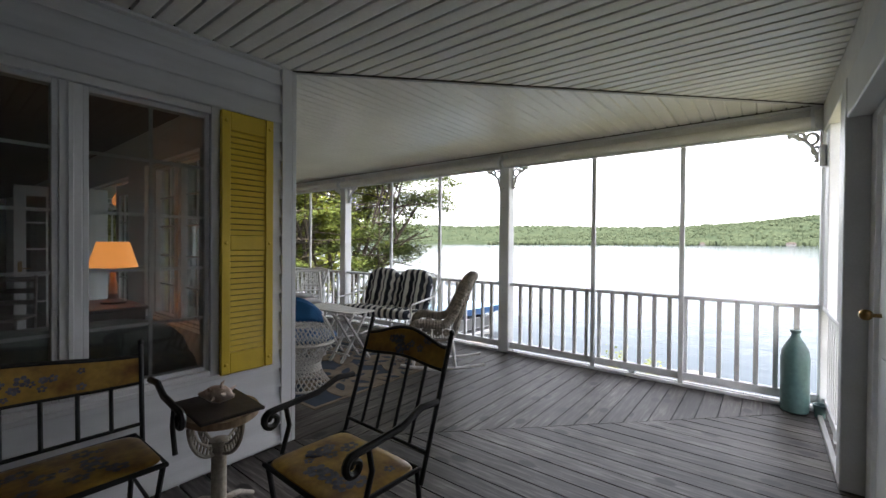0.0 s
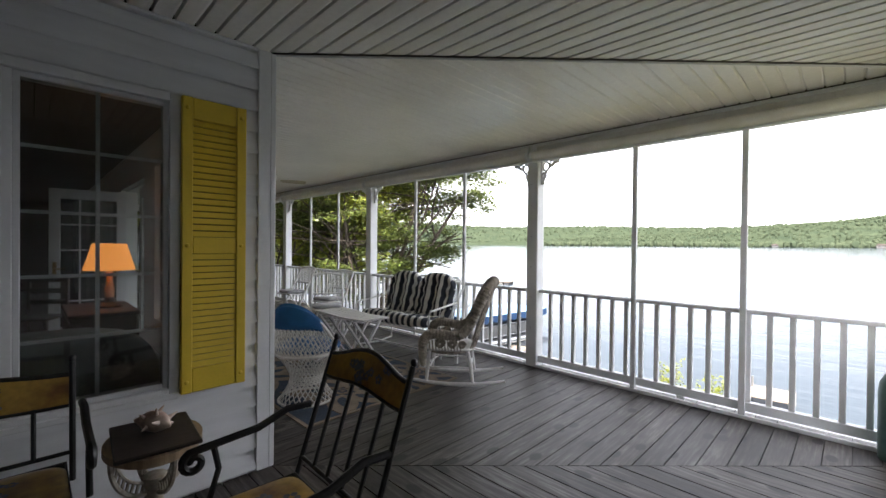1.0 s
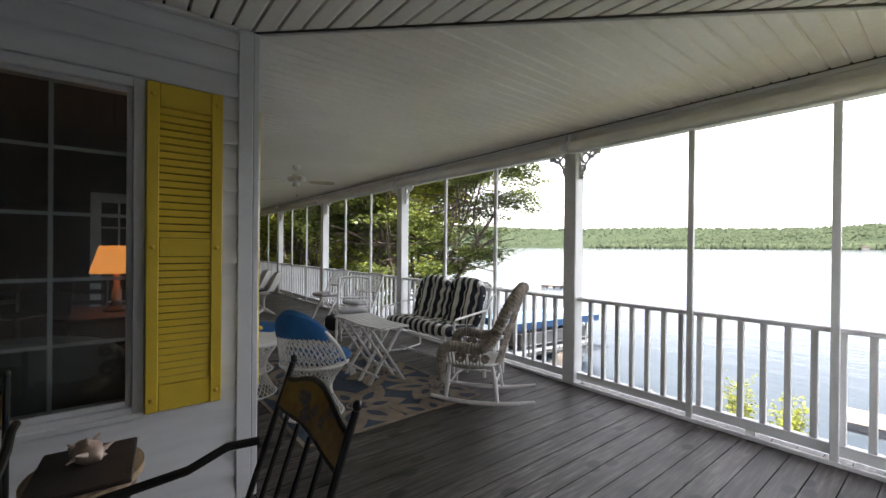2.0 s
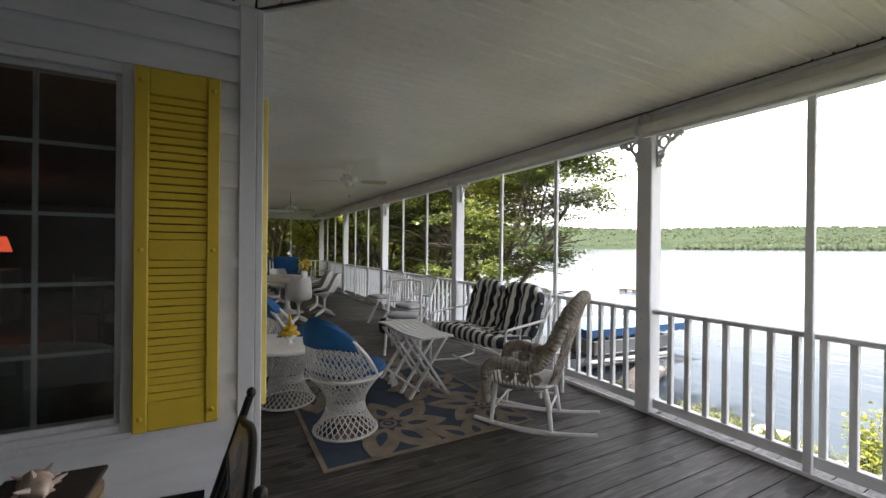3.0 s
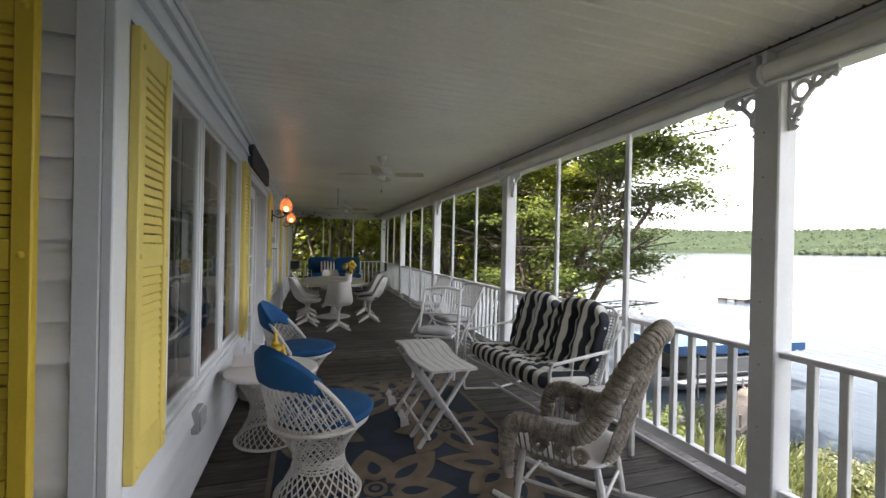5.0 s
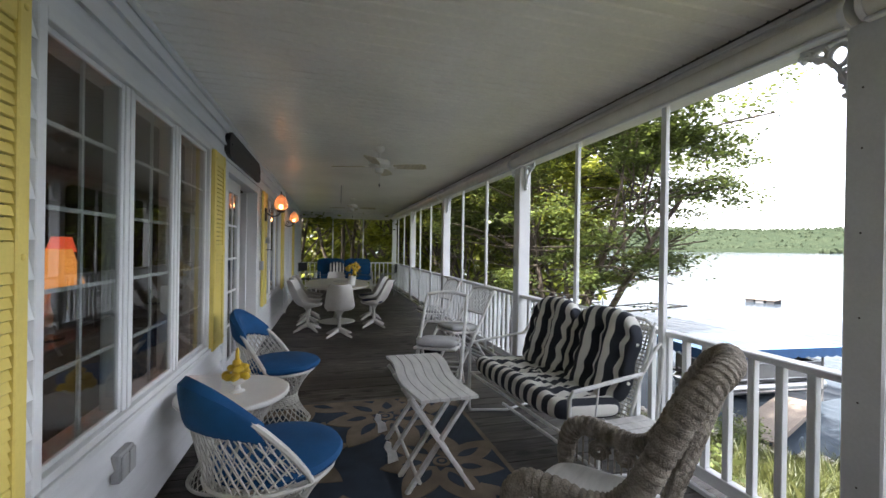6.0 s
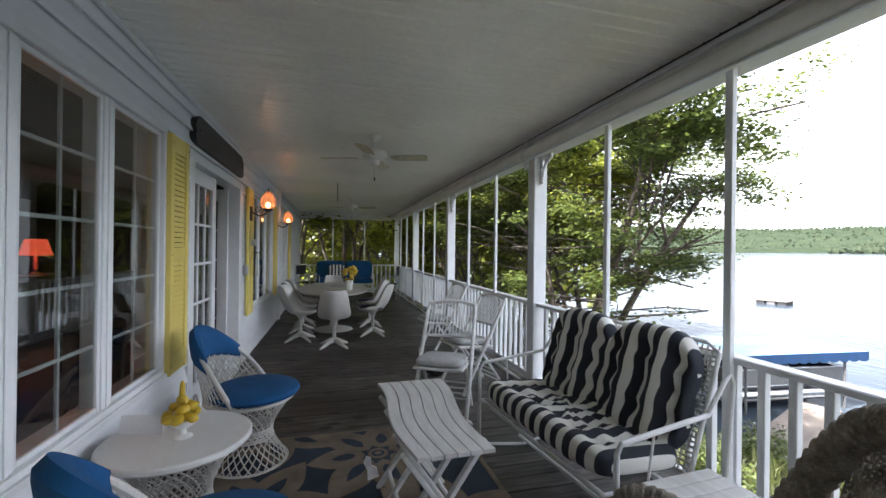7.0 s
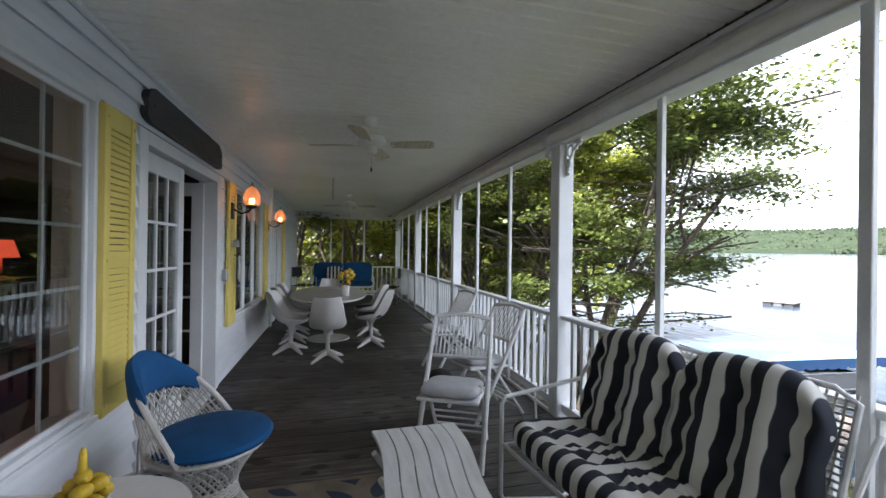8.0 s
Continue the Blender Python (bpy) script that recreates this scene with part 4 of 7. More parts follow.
def rocker(m):
    r = thing("rocking_chair", "weathered white wicker rocking chair with thick rolled arms", "chair", m)
    # thick roll: from one front foot over arm and back to the other
    half = [(-0.33, -0.29, 0.24), (-0.34, -0.30, 0.36), (-0.35, -0.29, 0.50), (-0.355, -0.235, 0.575), (-0.35, -0.13, 0.585), (-0.335, 0.0, 0.565), (-0.315, 0.10, 0.58), (-0.295, 0.17, 0.65),
            (-0.285, 0.225, 0.76), (-0.275, 0.285, 0.90), (-0.25, 0.35, 1.03), (-0.19, 0.405, 1.10), (-0.09, 0.435, 1.125)]
    pts = [Vector(p) for p in half] + [Vector((-p[0], p[1], p[2])) for p in half[::-1]]
    fine = []
    for i in range(len(pts) - 1):
        p0, p1, p2, p3 = pts[max(0, i - 1)], pts[i], pts[i + 1], pts[min(len(pts) - 1, i + 2)]
        for k in range(15):
            s = k / 15
            fine.append(0.5 * ((2 * p1) + (p2 - p0) * s + (2 * p0 - 5 * p1 + 4 * p2 - p3) * s * s + (3 * p1 - p0 - 3 * p2 + p3) * s ** 3))
    fine.append(pts[-1])
    rad, n = [], len(fine)
    for i in range(n):
        e = min(i, n - 1 - i) / 30
        rad.append((0.030 + 0.022 * min(1, e)) * (1.0, 1.05, 1.06, 0.94)[i % 4] * (1 + 0.03 * math.sin(i * 0.37)))
    part("rolled_arm", Builder().tube(fine, rad, 14), WICKER, r, "thick ridged wicker roll over arms and back")
    # woven back
    b = Builder()

    def back(u, v):
        x = u * (0.20 + 0.07 * v)
        y = 0.19 + 0.215 * v + 0.05 * (1 - u * u)
        z = 0.40 + 0.70 * v
        return Vector((x, y, z))
    for k in range(27):
        u = -1 + 2 * k / 26
        b.tube([back(u, j / 8) + Vector((0, 0.004 * (1 if j % 2 else -1), 0)) for j in range(9)], 0.0055, 5, caps=False)
    for k in range(46):
        v = k / 45
        b.tube([back(-1 + 2 * j / 20, v) + Vector((0, 0.005 * (1 if (j + k) % 2 else -1), 0)) for j in range(21)], 0.0056, 4, caps=False)
    part("woven_back", b, WICKER, r, kind="stuff")
    part("seat", Builder().pillow((0, -0.05, 0.395), (0.56, 0.55, 0.05), 0.5, 32, 8), WOODW, r, "round-edged white wooden seat")
    part("seat_skirt", Builder().tube([(0.27 * math.cos(w), -0.05 + 0.265 * math.sin(w), 0.37) for w in [2 * math.pi * i / 28 for i in range(28)]], 0.017, 6, closed=True), WICKER, r)
    for s in (1, -1):
        for y, z, q in ((-0.12, 0.48, 0.055), (0.01, 0.475, 0.048), (0.11, 0.47, 0.04)):
            pts = [(s * 0.325, y + q * (1 - i / 34) * math.cos(i * 0.55), z + q * (1 - i / 34) * math.sin(i * 0.55)) for i in range(30)]
            part("curl", Builder().tube(pts, 0.011, 6), WICKER, r)
        leg = Builder()
        leg.tube([(s * 0.23, -0.24, 0.385), (s * 0.24, -0.255, 0.25), (s * 0.25, -0.27, 0.06)], [0.017, 0.023, 0.016], 8)
        part("leg", leg, WOODW, r)
        leg = Builder()
        leg.tube([(s * 0.20, 0.16, 0.385), (s * 0.215, 0.19, 0.25), (s * 0.25, 0.22, 0.05)], [0.017, 0.023, 0.016], 8)
        part("leg", leg, WOODW, r)
        rk = []
        for i in range(21):
            y = -0.42 + 0.98 * i / 20
            rk.append((s * 0.252, y, 0.026 + 0.20 * (y - 0.02) ** 2))
        part("rocker", Builder().tube(rk, [0.016 + 0.006 * math.sin(math.pi * i / 20) for i in range(21)], 8), WOODW, r)
        part("stretcher", Builder().rod((s * 0.242, -0.258, 0.20), (s * 0.222, 0.20, 0.20), 0.010), WOODW, r)
        b = Builder()
        for k in range(12):
            y = -0.27 + k * 0.032
            b.tube([(s * 0.345, y, 0.56), (s * 0.30, y + 0.01, 0.40)], 0.005, 5, caps=False)
        part("arm_weave", b, WICKER, r)
    for y, z in ((-0.255, 0.16), (0.195, 0.19)):
        part("stretcher", Builder().rod((-0.24, y, z), (0.24, y, z), 0.010), WOODW, r)
    return r


rocker(pose(-2.80, 3.94, 0.004, 0, 0, facing(-0.78, -0.62)) @ Matrix.Diagonal((0.90, 0.93, 0.905, 1)))


def tuft_fn(nx, ny):
    pts = [(-0.72 + 1.44 * i / (nx - 1), -0.5 + 1.0 * j / max(1, ny - 1)) for i in range(nx) for j in range(ny)]

    def f(x, y):
        return min(0.8, sum(0.55 * math.exp(-((x - a) ** 2 * nx * nx * 2.2 + (y - c) ** 2 * 34)) + 0.16 * math.exp(-((x - a) ** 2 * nx * nx * 5.0 + (y - c) ** 2 * 3)) for a, c in pts))
    return f


def glider(m):
    g = thing("glider_seat", "white tube glider loveseat with black and white striped tufted cushions", "outdoor sofa", m)
    W = 0.66
    tilt = 17
    for s in (-1, 1):
        b = Builder().pillow((0, 0, 0), (0.575, 0.63, 0.19), 0.40, 88, 44, tuft_fn(3, 3))
        # arched top edge, and gathers that draw in towards the buttons
        b.v = [(x * (1 - 0.03 * math.cos(y * 21)), y * (1 - 0.24 * abs(x / 0.2875) ** 3.2) if y > 0 else y, z) for x, y, z in b.v]
        b.move(pose(s * 0.285, 0.25, 0.708, 90 - tilt, 0, 0))
        part("back_cushion", b, STRIPE, g, "striped tufted back cushion")
    b = Builder().pillow((0, 0, 0), (1.18, 0.56, 0.17), 0.32, 120, 44, tuft_fn(6, 3))
    b.move(pose(0, -0.07, 0.435, -5, 0, 0))
    part("seat_cushion", b, STRIPE, g, "striped tufted seat cushion")
    for s in (-1, 1):
        b = Builder()
        x = s * W
        b.tube([(x, -0.30, 0.014), (x, -0.315, 0.05), (x, -0.315, 0.56), (x, -0.29, 0.60), (x, 0.23, 0.655), (x, 0.34, 0.80), (x, 0.375, 0.83), (x, 0.40, 0.79), (x, 0.36, 0.40), (x, 0.36, 0.014)], 0.0125, 8)
        part("side_frame", b, STEELW, g)
        part("base_runner", Builder().tube([(x, -0.30, 0.014), (x - s * 0.10, 0.0, 0.014), (x, 0.36, 0.014)], 0.011, 8), STEELW, g)
    part("cross_bar", Builder().rod((-W, 0.02, 0.03), (W, 0.02, 0.03), 0.012), STEELW, g)
    part("seat_frame", Builder().tube([(-0.60, -0.33, 0.355), (0.60, -0.33, 0.355), (0.60, 0.20, 0.335), (-0.60, 0.20, 0.335)], 0.012, 8, closed=True), STEELW, g)
    part("back_frame", Builder().tube([(-0.60, 0.19, 0.34), (-0.60, 0.39, 0.92), (-0.52, 0.41, 0.955), (0.52, 0.41, 0.955), (0.60, 0.39, 0.92), (0.60, 0.19, 0.34)], 0.012, 8), STEELW, g)
    b = Builder()
    for k in range(24):
        s = k / 23
        b.tube([(-0.60, 0.20 + 0.20 * s, 0.37 + 0.55 * s), (0.60, 0.20 + 0.20 * s, 0.37 + 0.55 * s)], 0.006, 4)
    for k in range(40):
        x = -0.59 + 1.18 * k / 39
        b.tube([(x, 0.197, 0.35), (x, 0.408, 0.95)], 0.005, 4)
    part("back_webbing", b, FIBRE, g, kind="stuff")
    for s in (-1, 1):
        part("hanger", Builder().rod((s * 0.62, -0.10, 0.345), (s * 0.655, -0.10, 0.615), 0.006), STEELW, g)
    return g


glider(pose(-4.09, 4.39, 0.002, 0, 0, 6))


def stool(m):
    s = thing("low_table", "small low white slatted side table beside the striped seat", "table", m)
    for k in range(4):
        x = -0.15 + k * 0.077
        part("slat", Builder().box(x, x + 0.071, -0.20, 0.20, 0.385, 0.403, 0.004), WOODW, s)
    for y in (-0.15, 0.15):
        part("batten", Builder().box(-0.145, 0.15, y - 0.018, y + 0.018, 0.355, 0.3845, 0.003), WOODW, s)
        for x in (-0.125, 0.13):
            part("leg", Builder().box(x - 0.015, x + 0.015, y - 0.015, y + 0.015, 0.0, 0.3545, 0.003), WOODW, s)
    return s


stool(pose(-3.30, 4.51, 0.002, 0, 0, 4))


def folding_chair(m, label, cushion=True):
    c = thing("folding_chair", label, "chair", m, "white folding chairs")
    for s in (-1, 1):
        x = s * 0.225
        b = Builder().tube([(x, -0.22, 0.0), (x, 0.05, 0.47), (x * 0.97, 0.235, 0.80), (x * 0.95, 0.29, 0.90)], [0.017, 0.018, 0.017, 0.015], 8)
        part("long_leg", b, WOODW, c)
        b = Builder().rod((s * 0.19, 0.30, 0.0), (s * 0.19, -0.09, 0.52), 0.014)
        part("short_leg", b, WOODW, c)
    top = [(-0.215 + 0.43 * i / 10, 0.285 + 0.02 * math.sin(math.pi * i / 10), 0.885 + 0.028 * math.sin(math.pi * i / 10)) for i in range(11)]
    part("top_rail", Builder().tube(top, 0.018, 8), WOODW, c)
    part("lower_rail", Builder().rod((-0.215, 0.155, 0.63), (0.215, 0.155, 0.63), 0.013), WOODW, c)
    for k in range(13):
        x = -0.185 + 0.37 * k / 12
        part("spindle", Builder().rod((x, 0.155, 0.63), (x, 0.29, 0.885 + 0.02 * math.sin(math.pi * k / 12)), 0.0065, 6), WOODW, c)
    for k in range(4):
        t = 0.12 + 0.12 * k
        part("rung", Builder().rod((-0.19, 0.30 - 0.39 * t, 0.52 * t), (0.19, 0.30 - 0.39 * t, 0.52 * t), 0.008, 6), WOODW, c)
    b = Builder().box(-0.205, 0.205, -0.26, 0.13, 0, 0.022, 0.005)
    b.move(pose(0, 0, 0.425, -3, 0, 0))
    part("seat", b, WOODW, c)
    if cushion:
        b = Builder().pillow((0, 0, 0), (0.40, 0.40, 0.075), 0.42, 32, 12)
        b.move(pose(0, -0.065, 0.482, -3, 0, 0))
        part("seat_cushion", b, GREYCLOTH, c, "soft grey seat cushion")
    return c


fc = folding_chair(pose(-5.30, 3.90, 0.002, 0, 0, facing(0.88, -0.47)), "white wooden folding chair with spindle back and grey cushion")
fc.scale = (1.0, 1.0, 1.03)
copy_thing(fc, pose(-5.98, 4.36, 0.002, 0, 0, facing(0.25, -0.97)))
copy_thing(fc, pose(-7.32, 4.38, 0.002, 0, 0, facing(0.15, -0.99)))
solid("black_bag", Builder().pillow((0, 0, 0.13), (0.28, 0.20, 0.26), 0.6, 20, 10), CANVASBLK, "black cloth bag on the deck by the chairs", "bag", m=pose(-6.45, 4.1, 0.0, 0, 0, 20))


# rug
def rug():
    x0, x1, y0, y1 = -5.16, -2.79, 2.30, 3.97
    r = thing("rug", "blue rug with large tan flowers lying on the deck", "rug", pose((x0 + x1) / 2, (y0 + y1) / 2, 0.0, 0, 0, 0.6))
    hx, hy = (x1 - x0) / 2, (y1 - y0) / 2
    part("woven_field", Builder().box(-hx, hx, -hy, hy, 0.0015, 0.008, 0.002), RUGBLUE, r)
    bd = Builder()
    e = 0.028
    bd.box(-hx - 0.006, hx + 0.006, -hy - 0.006, -hy + e, 0.001, 0.0095, 0.002)
    bd.box(-hx - 0.006, hx + 0.006, hy - e, hy + 0.006, 0.001, 0.0095, 0.002)
    bd.box(-hx - 0.006, -hx + e, -hy + e, hy - e, 0.001, 0.0095, 0.002)
    bd.box(hx - e, hx + 0.006, -hy + e, hy - e, 0.001, 0.0095, 0.002)
    part("border", bd, RUGTAN, r, "tan woven border")

    def clip(poly):
        for ax, lim, sg in ((0, hx - e, 1), (0, -hx + e, -1), (1, hy - e, 1), (1, -hy + e, -1)):
            res = []
            for i, p in enumerate(poly):
                q = poly[(i + 1) % len(poly)]
                pin, qin = sg * p[ax] <= sg * lim, sg * q[ax] <= sg * lim
                if pin:
                    res.append(p)
                if pin != qin:
                    s = (lim - p[ax]) / (q[ax] - p[ax])
                    res.append((p[0] + s * (q[0] - p[0]), p[1] + s * (q[1] - p[1])))
            poly = res
            if len(poly) < 3:
                return None
        return poly

    def leafshape(cx, cy, a, l0, l1, w, bend=0.0):
        pts = []
        for sgn, rng in ((1, range(0, 13)), (-1, range(12, -1, -1))):
            for i in rng:
                s = i / 12
                d = l0 + (l1 - l0) * s
                off = sgn * w * math.sin(math.pi * s ** 0.8) ** 0.9 + bend * s * s
                pts.append((cx + d * math.cos(a) - off * math.sin(a), cy + d * math.sin(a) + off * math.cos(a)))
        return pts
    for cx, cy, ang, sz in ((0.72, -0.235, 18, 1.0), (0.03, 0.42, 5, 0.86), (0.74, 0.66, 30, 0.9), (-0.30, -0.62, 40, 1.0), (-0.78, 0.16, 12, 1.0), (-1.26, -0.52, 50, 0.9), (-1.22, 0.72, 25, 0.9), (1.28, 0.25, 0, 0.8)):
        for k in range(7):
            a = radians(ang + 360 / 7 * k)
            h = 0.0102 + 0.0005 * k
            big = 0.57 if k % 2 == 0 else 0.47
            p = clip(leafshape(cx, cy, a, 0.085 * sz, big * sz, 0.134 * sz, 0.05))
            if not p:
                continue
            pet = part("petal", Builder().prism(p, 0.0083, h), RUGTAN, r, "tan woven petal", smooth=False)
            p = clip(leafshape(cx, cy, a, 0.15 * sz, big * 0.66 * sz, 0.042 * sz, 0.022))
            if p:
                part("petal_core", Builder().prism(p, 0.0083, h + 0.0012), RUGBLUE, pet, "blue petal heart", smooth=False)
        for nm, rad_, mt, h in (("flower_ring", 0.070, RUGTAN, 0.0150), ("flower_ring", 0.044, RUGBLUE, 0.0160), ("flower_eye", 0.024, RUGTAN, 0.0170)):
            p = clip([(cx + rad_ * sz * math.cos(w), cy + rad_ * sz * math.sin(w)) for w in [2 * math.pi * i / 20 for i in range(20)]])
            if p:
                part(nm, Builder().prism(p, 0.0083, h), mt, r, smooth=False)
    return r


rug()


# ---- fans, wall lamps, sign ----
def ceiling_fan(m, turn, label):
    f = thing("ceiling_fan", label, "ceiling fan", m, "porch ceiling fans")
    part("canopy", Builder().lathe([(0.062, 0.0), (0.060, -0.03), (0.030, -0.065), (0.013, -0.07)], 20), PLASTIC, f)
    part("down_rod", Builder().rod((0, 0, -0.06), (0, 0, -0.15), 0.012), PLASTIC, f)
    part("motor", Builder().lathe([(0.04, -0.135), (0.10, -0.148), (0.128, -0.168), (0.128, -0.212), (0.105, -0.235), (0.05, -0.245)], 24), PLASTIC, f)
    part("switch_cup", Builder().lathe([(0.048, -0.243), (0.052, -0.26), (0.045, -0.295), (0.02, -0.305)], 20), PLASTIC, f)
    for k in range(4):
        a = turn + 90 * k
        bl = Builder().prism([(0.17, -0.045), (0.30, -0.062), (0.50, -0.066), (0.535, -0.05), (0.54, 0.0), (0.535, 0.05), (0.50, 0.066), (0.30, 0.062), (0.17, 0.045)], -0.004, 0.004)
        bl.move(pose(0, 0, -0.225, 0, 0, a) @ pose(0, 0, 0, -11, 0, 0))
        part("blade", bl, BLADE, f)
        ir = Builder().box(0.085, 0.20, -0.014, 0.014, -0.003, 0.003, 0.001)
        ir.move(pose(0, 0, -0.235, 0, 0, a))
        part("blade_iron", ir, PLASTIC, f)
    part("pull_chain", Builder().tube([(0.02, 0, -0.30), (0.022, 0, -0.42)], 0.002, 4), CHROME, f)
    part("chain_knob", Builder().lathe([(0.003, -0.42), (0.008, -0.43), (0.007, -0.455), (0.002, -0.46)], 8, (0.022, 0, 0)), BLACKPL, f)
    return f


ceiling_fan(pose(-6.10, 3.36, CEIL - 0.001), 72, "white four-blade ceiling fan on the porch ceiling")
ceiling_fan(pose(-11.36, 3.34, CEIL - 0.001), 80, "white four-blade ceiling fan over the far end")
solid("hanging_chain", Builder().tube([(0, 0, 0), (0.002, 0, -0.34)], 0.006, 6), BLACKPL, "thin dark chain hanging from the porch ceiling", "chain", m=pose(-9.3, 3.02, CEIL - 0.001))


def wall_lamp(m):
    w = thing("wall_lamp", "wall lantern with a lit pear-shaped amber globe", "wall lamp", m, "lit wall lanterns")
    part("back_plate", Builder().box(-0.05, 0.05, 0.0, 0.02, -0.24, -0.06, 0.006), BLACKPL, w)
    arm = [(0, 0.02, -0.13), (0, 0.10, -0.175), (0, 0.17, -0.15), (0, 0.205, -0.105)]
    part("arm", Builder().tube(arm, 0.010, 8), BLACKPL, w)
    sc = [(0, 0.085 + 0.045 * (1 - i / 22) * math.cos(i * 0.5), -0.10 + 0.045 * (1 - i / 22) * math.sin(i * 0.5)) for i in range(18)]
    part("scroll", Builder().tube(sc, 0.005, 6), BLACKPL, w)
    part("cup", Builder().lathe([(0.03, -0.115), (0.055, -0.10), (0.06, -0.085), (0.05, -0.08)], 18, (0, 0.205, 0)), BLACKPL, w)
    g = part("globe", Builder().lathe([(0.05, -0.08), (0.078, -0.062), (0.090, -0.03), (0.092, 0.005), (0.086, 0.04), (0.073, 0.075), (0.054, 0.105), (0.032, 0.122), (0.022, 0.13)], 24, (0, 0.205, 0), caps=False), GLOBE, w, "pear-shaped amber glass globe")
    g.visible_shadow = False
    part("bulb", Builder().ball((0, 0.205, -0.035), 0.03, 1, 1, 1.1, 12), BULB, w, "glowing bulb")
    part("finial", Builder().lathe([(0.024, 0.13), (0.012, 0.145), (0.008, 0.165), (0.002, 0.185)], 12, (0, 0.205, 0)), BLACKPL, w)
    return w


GLOBE, gn, gl_, gb = nodes_of("amber_glass")
gb.inputs["Base Color"].default_value = (1.0, 0.62, 0.40, 1)
gb.inputs["Roughness"].default_value = 0.25
gb.inputs["Emission Color"].default_value = (1.0, 0.42, 0.16, 1)
gb.inputs["Emission Strength"].default_value = 0.06
gtr, gmx = gn.new("ShaderNodeBsdfTransparent"), gn.new("ShaderNodeMixShader")
gtr.inputs[0].default_value = (1.0, 0.75, 0.55, 1)
gmx.inputs[0].default_value = 0.32
gl_.new(gtr.outputs[0], gmx.inputs[1])
gl_.new(gb.outputs[0], gmx.inputs[2])
gl_.new(gmx.outputs[0], gn["Material Output"].inputs[0])
first_lamp = wall_lamp(pose(-7.52, YN + 0.056, 1.99))
copy_thing(first_lamp, pose(-10.38, YN + 0.002, 1.98))

poly = [(-0.97, 0.02), (-0.99, 0.06), (-0.965, 0.10), (-0.985, 0.14), (-0.95, 0.19), (-0.86, 0.235), (0.86, 0.235), (0.95, 0.19), (0.985, 0.14), (0.965, 0.10), (0.99, 0.06), (0.97, 0.02), (0.90, 0.0), (-0.90, 0.0)]
sg = thing("board_sign", "long dark charcoal wooden board with shaped ends above the door", "sign", pose(-6.285, YN + 0.002, 2.215) @ Matrix.Diagonal((0.868, 1, 1, 1)))
part("board", Builder().prism(poly, 0.0, 0.045, "y"), SIGNWOOD, sg)
for x in (-0.88, -0.2, 0.88):
    part("bolt", Builder().ball((x, 0.046, 0.12), 0.012, 1, 0.5, 1, 8), BLACKPL, sg)
b = Builder().box(-0.06, 0.06, 0, 0.05, 0.0, 0.012, 0.003)
b.prism([(-0.055, 0.012), (0.055, 0.012), (0.045, 0.06), (0, 0.085), (-0.045, 0.06)], 0.002, 0.05, "y")
solid("bird_plaque", b, GREYCLOTH, "small grey shell-shaped wall ornament", "ornament", m=pose(-7.62, YN + 0.056, 1.44))
ch = thing("wind_chime", "metal tube wind chime hanging on the wall", "wind chime", pose(-7.66, YN + 0.102, 1.05))
part("hook_bar", Builder().rod((0, -0.046, 0.30), (0, 0.03, 0.30), 0.006), BLACKPL, ch)
for k in range(4):
    part("chime_tube", Builder().rod((-0.03 + 0.02 * k, 0.012, 0.0 + 0.03 * (k % 2)), (-0.03 + 0.02 * k, 0.012, 0.295), 0.007), CHROME, ch)
solid("mail_box", Builder().box(-0.04, 0.04, 0, 0.045, 0, 0.12, 0.006), GREYCLOTH, "small grey wall box beside the door", "box", m=pose(-7.33, YN + 0.022, 1.08))
ou = thing("wall_outlet", "grey weatherproof double outlet low on the house wall", "outlet", pose(-3.55, YN + 0.004, 0.34))
part("box", Builder().box(-0.07, 0.07, 0, 0.04, 0, 0.13, 0.006), GREYCLOTH, ou)
for x in (-0.035, 0.035):
    part("cover", Builder().box(x - 0.03, x + 0.03, 0.0405, 0.05, 0.012, 0.118, 0.004), GREYCLOTH, ou)


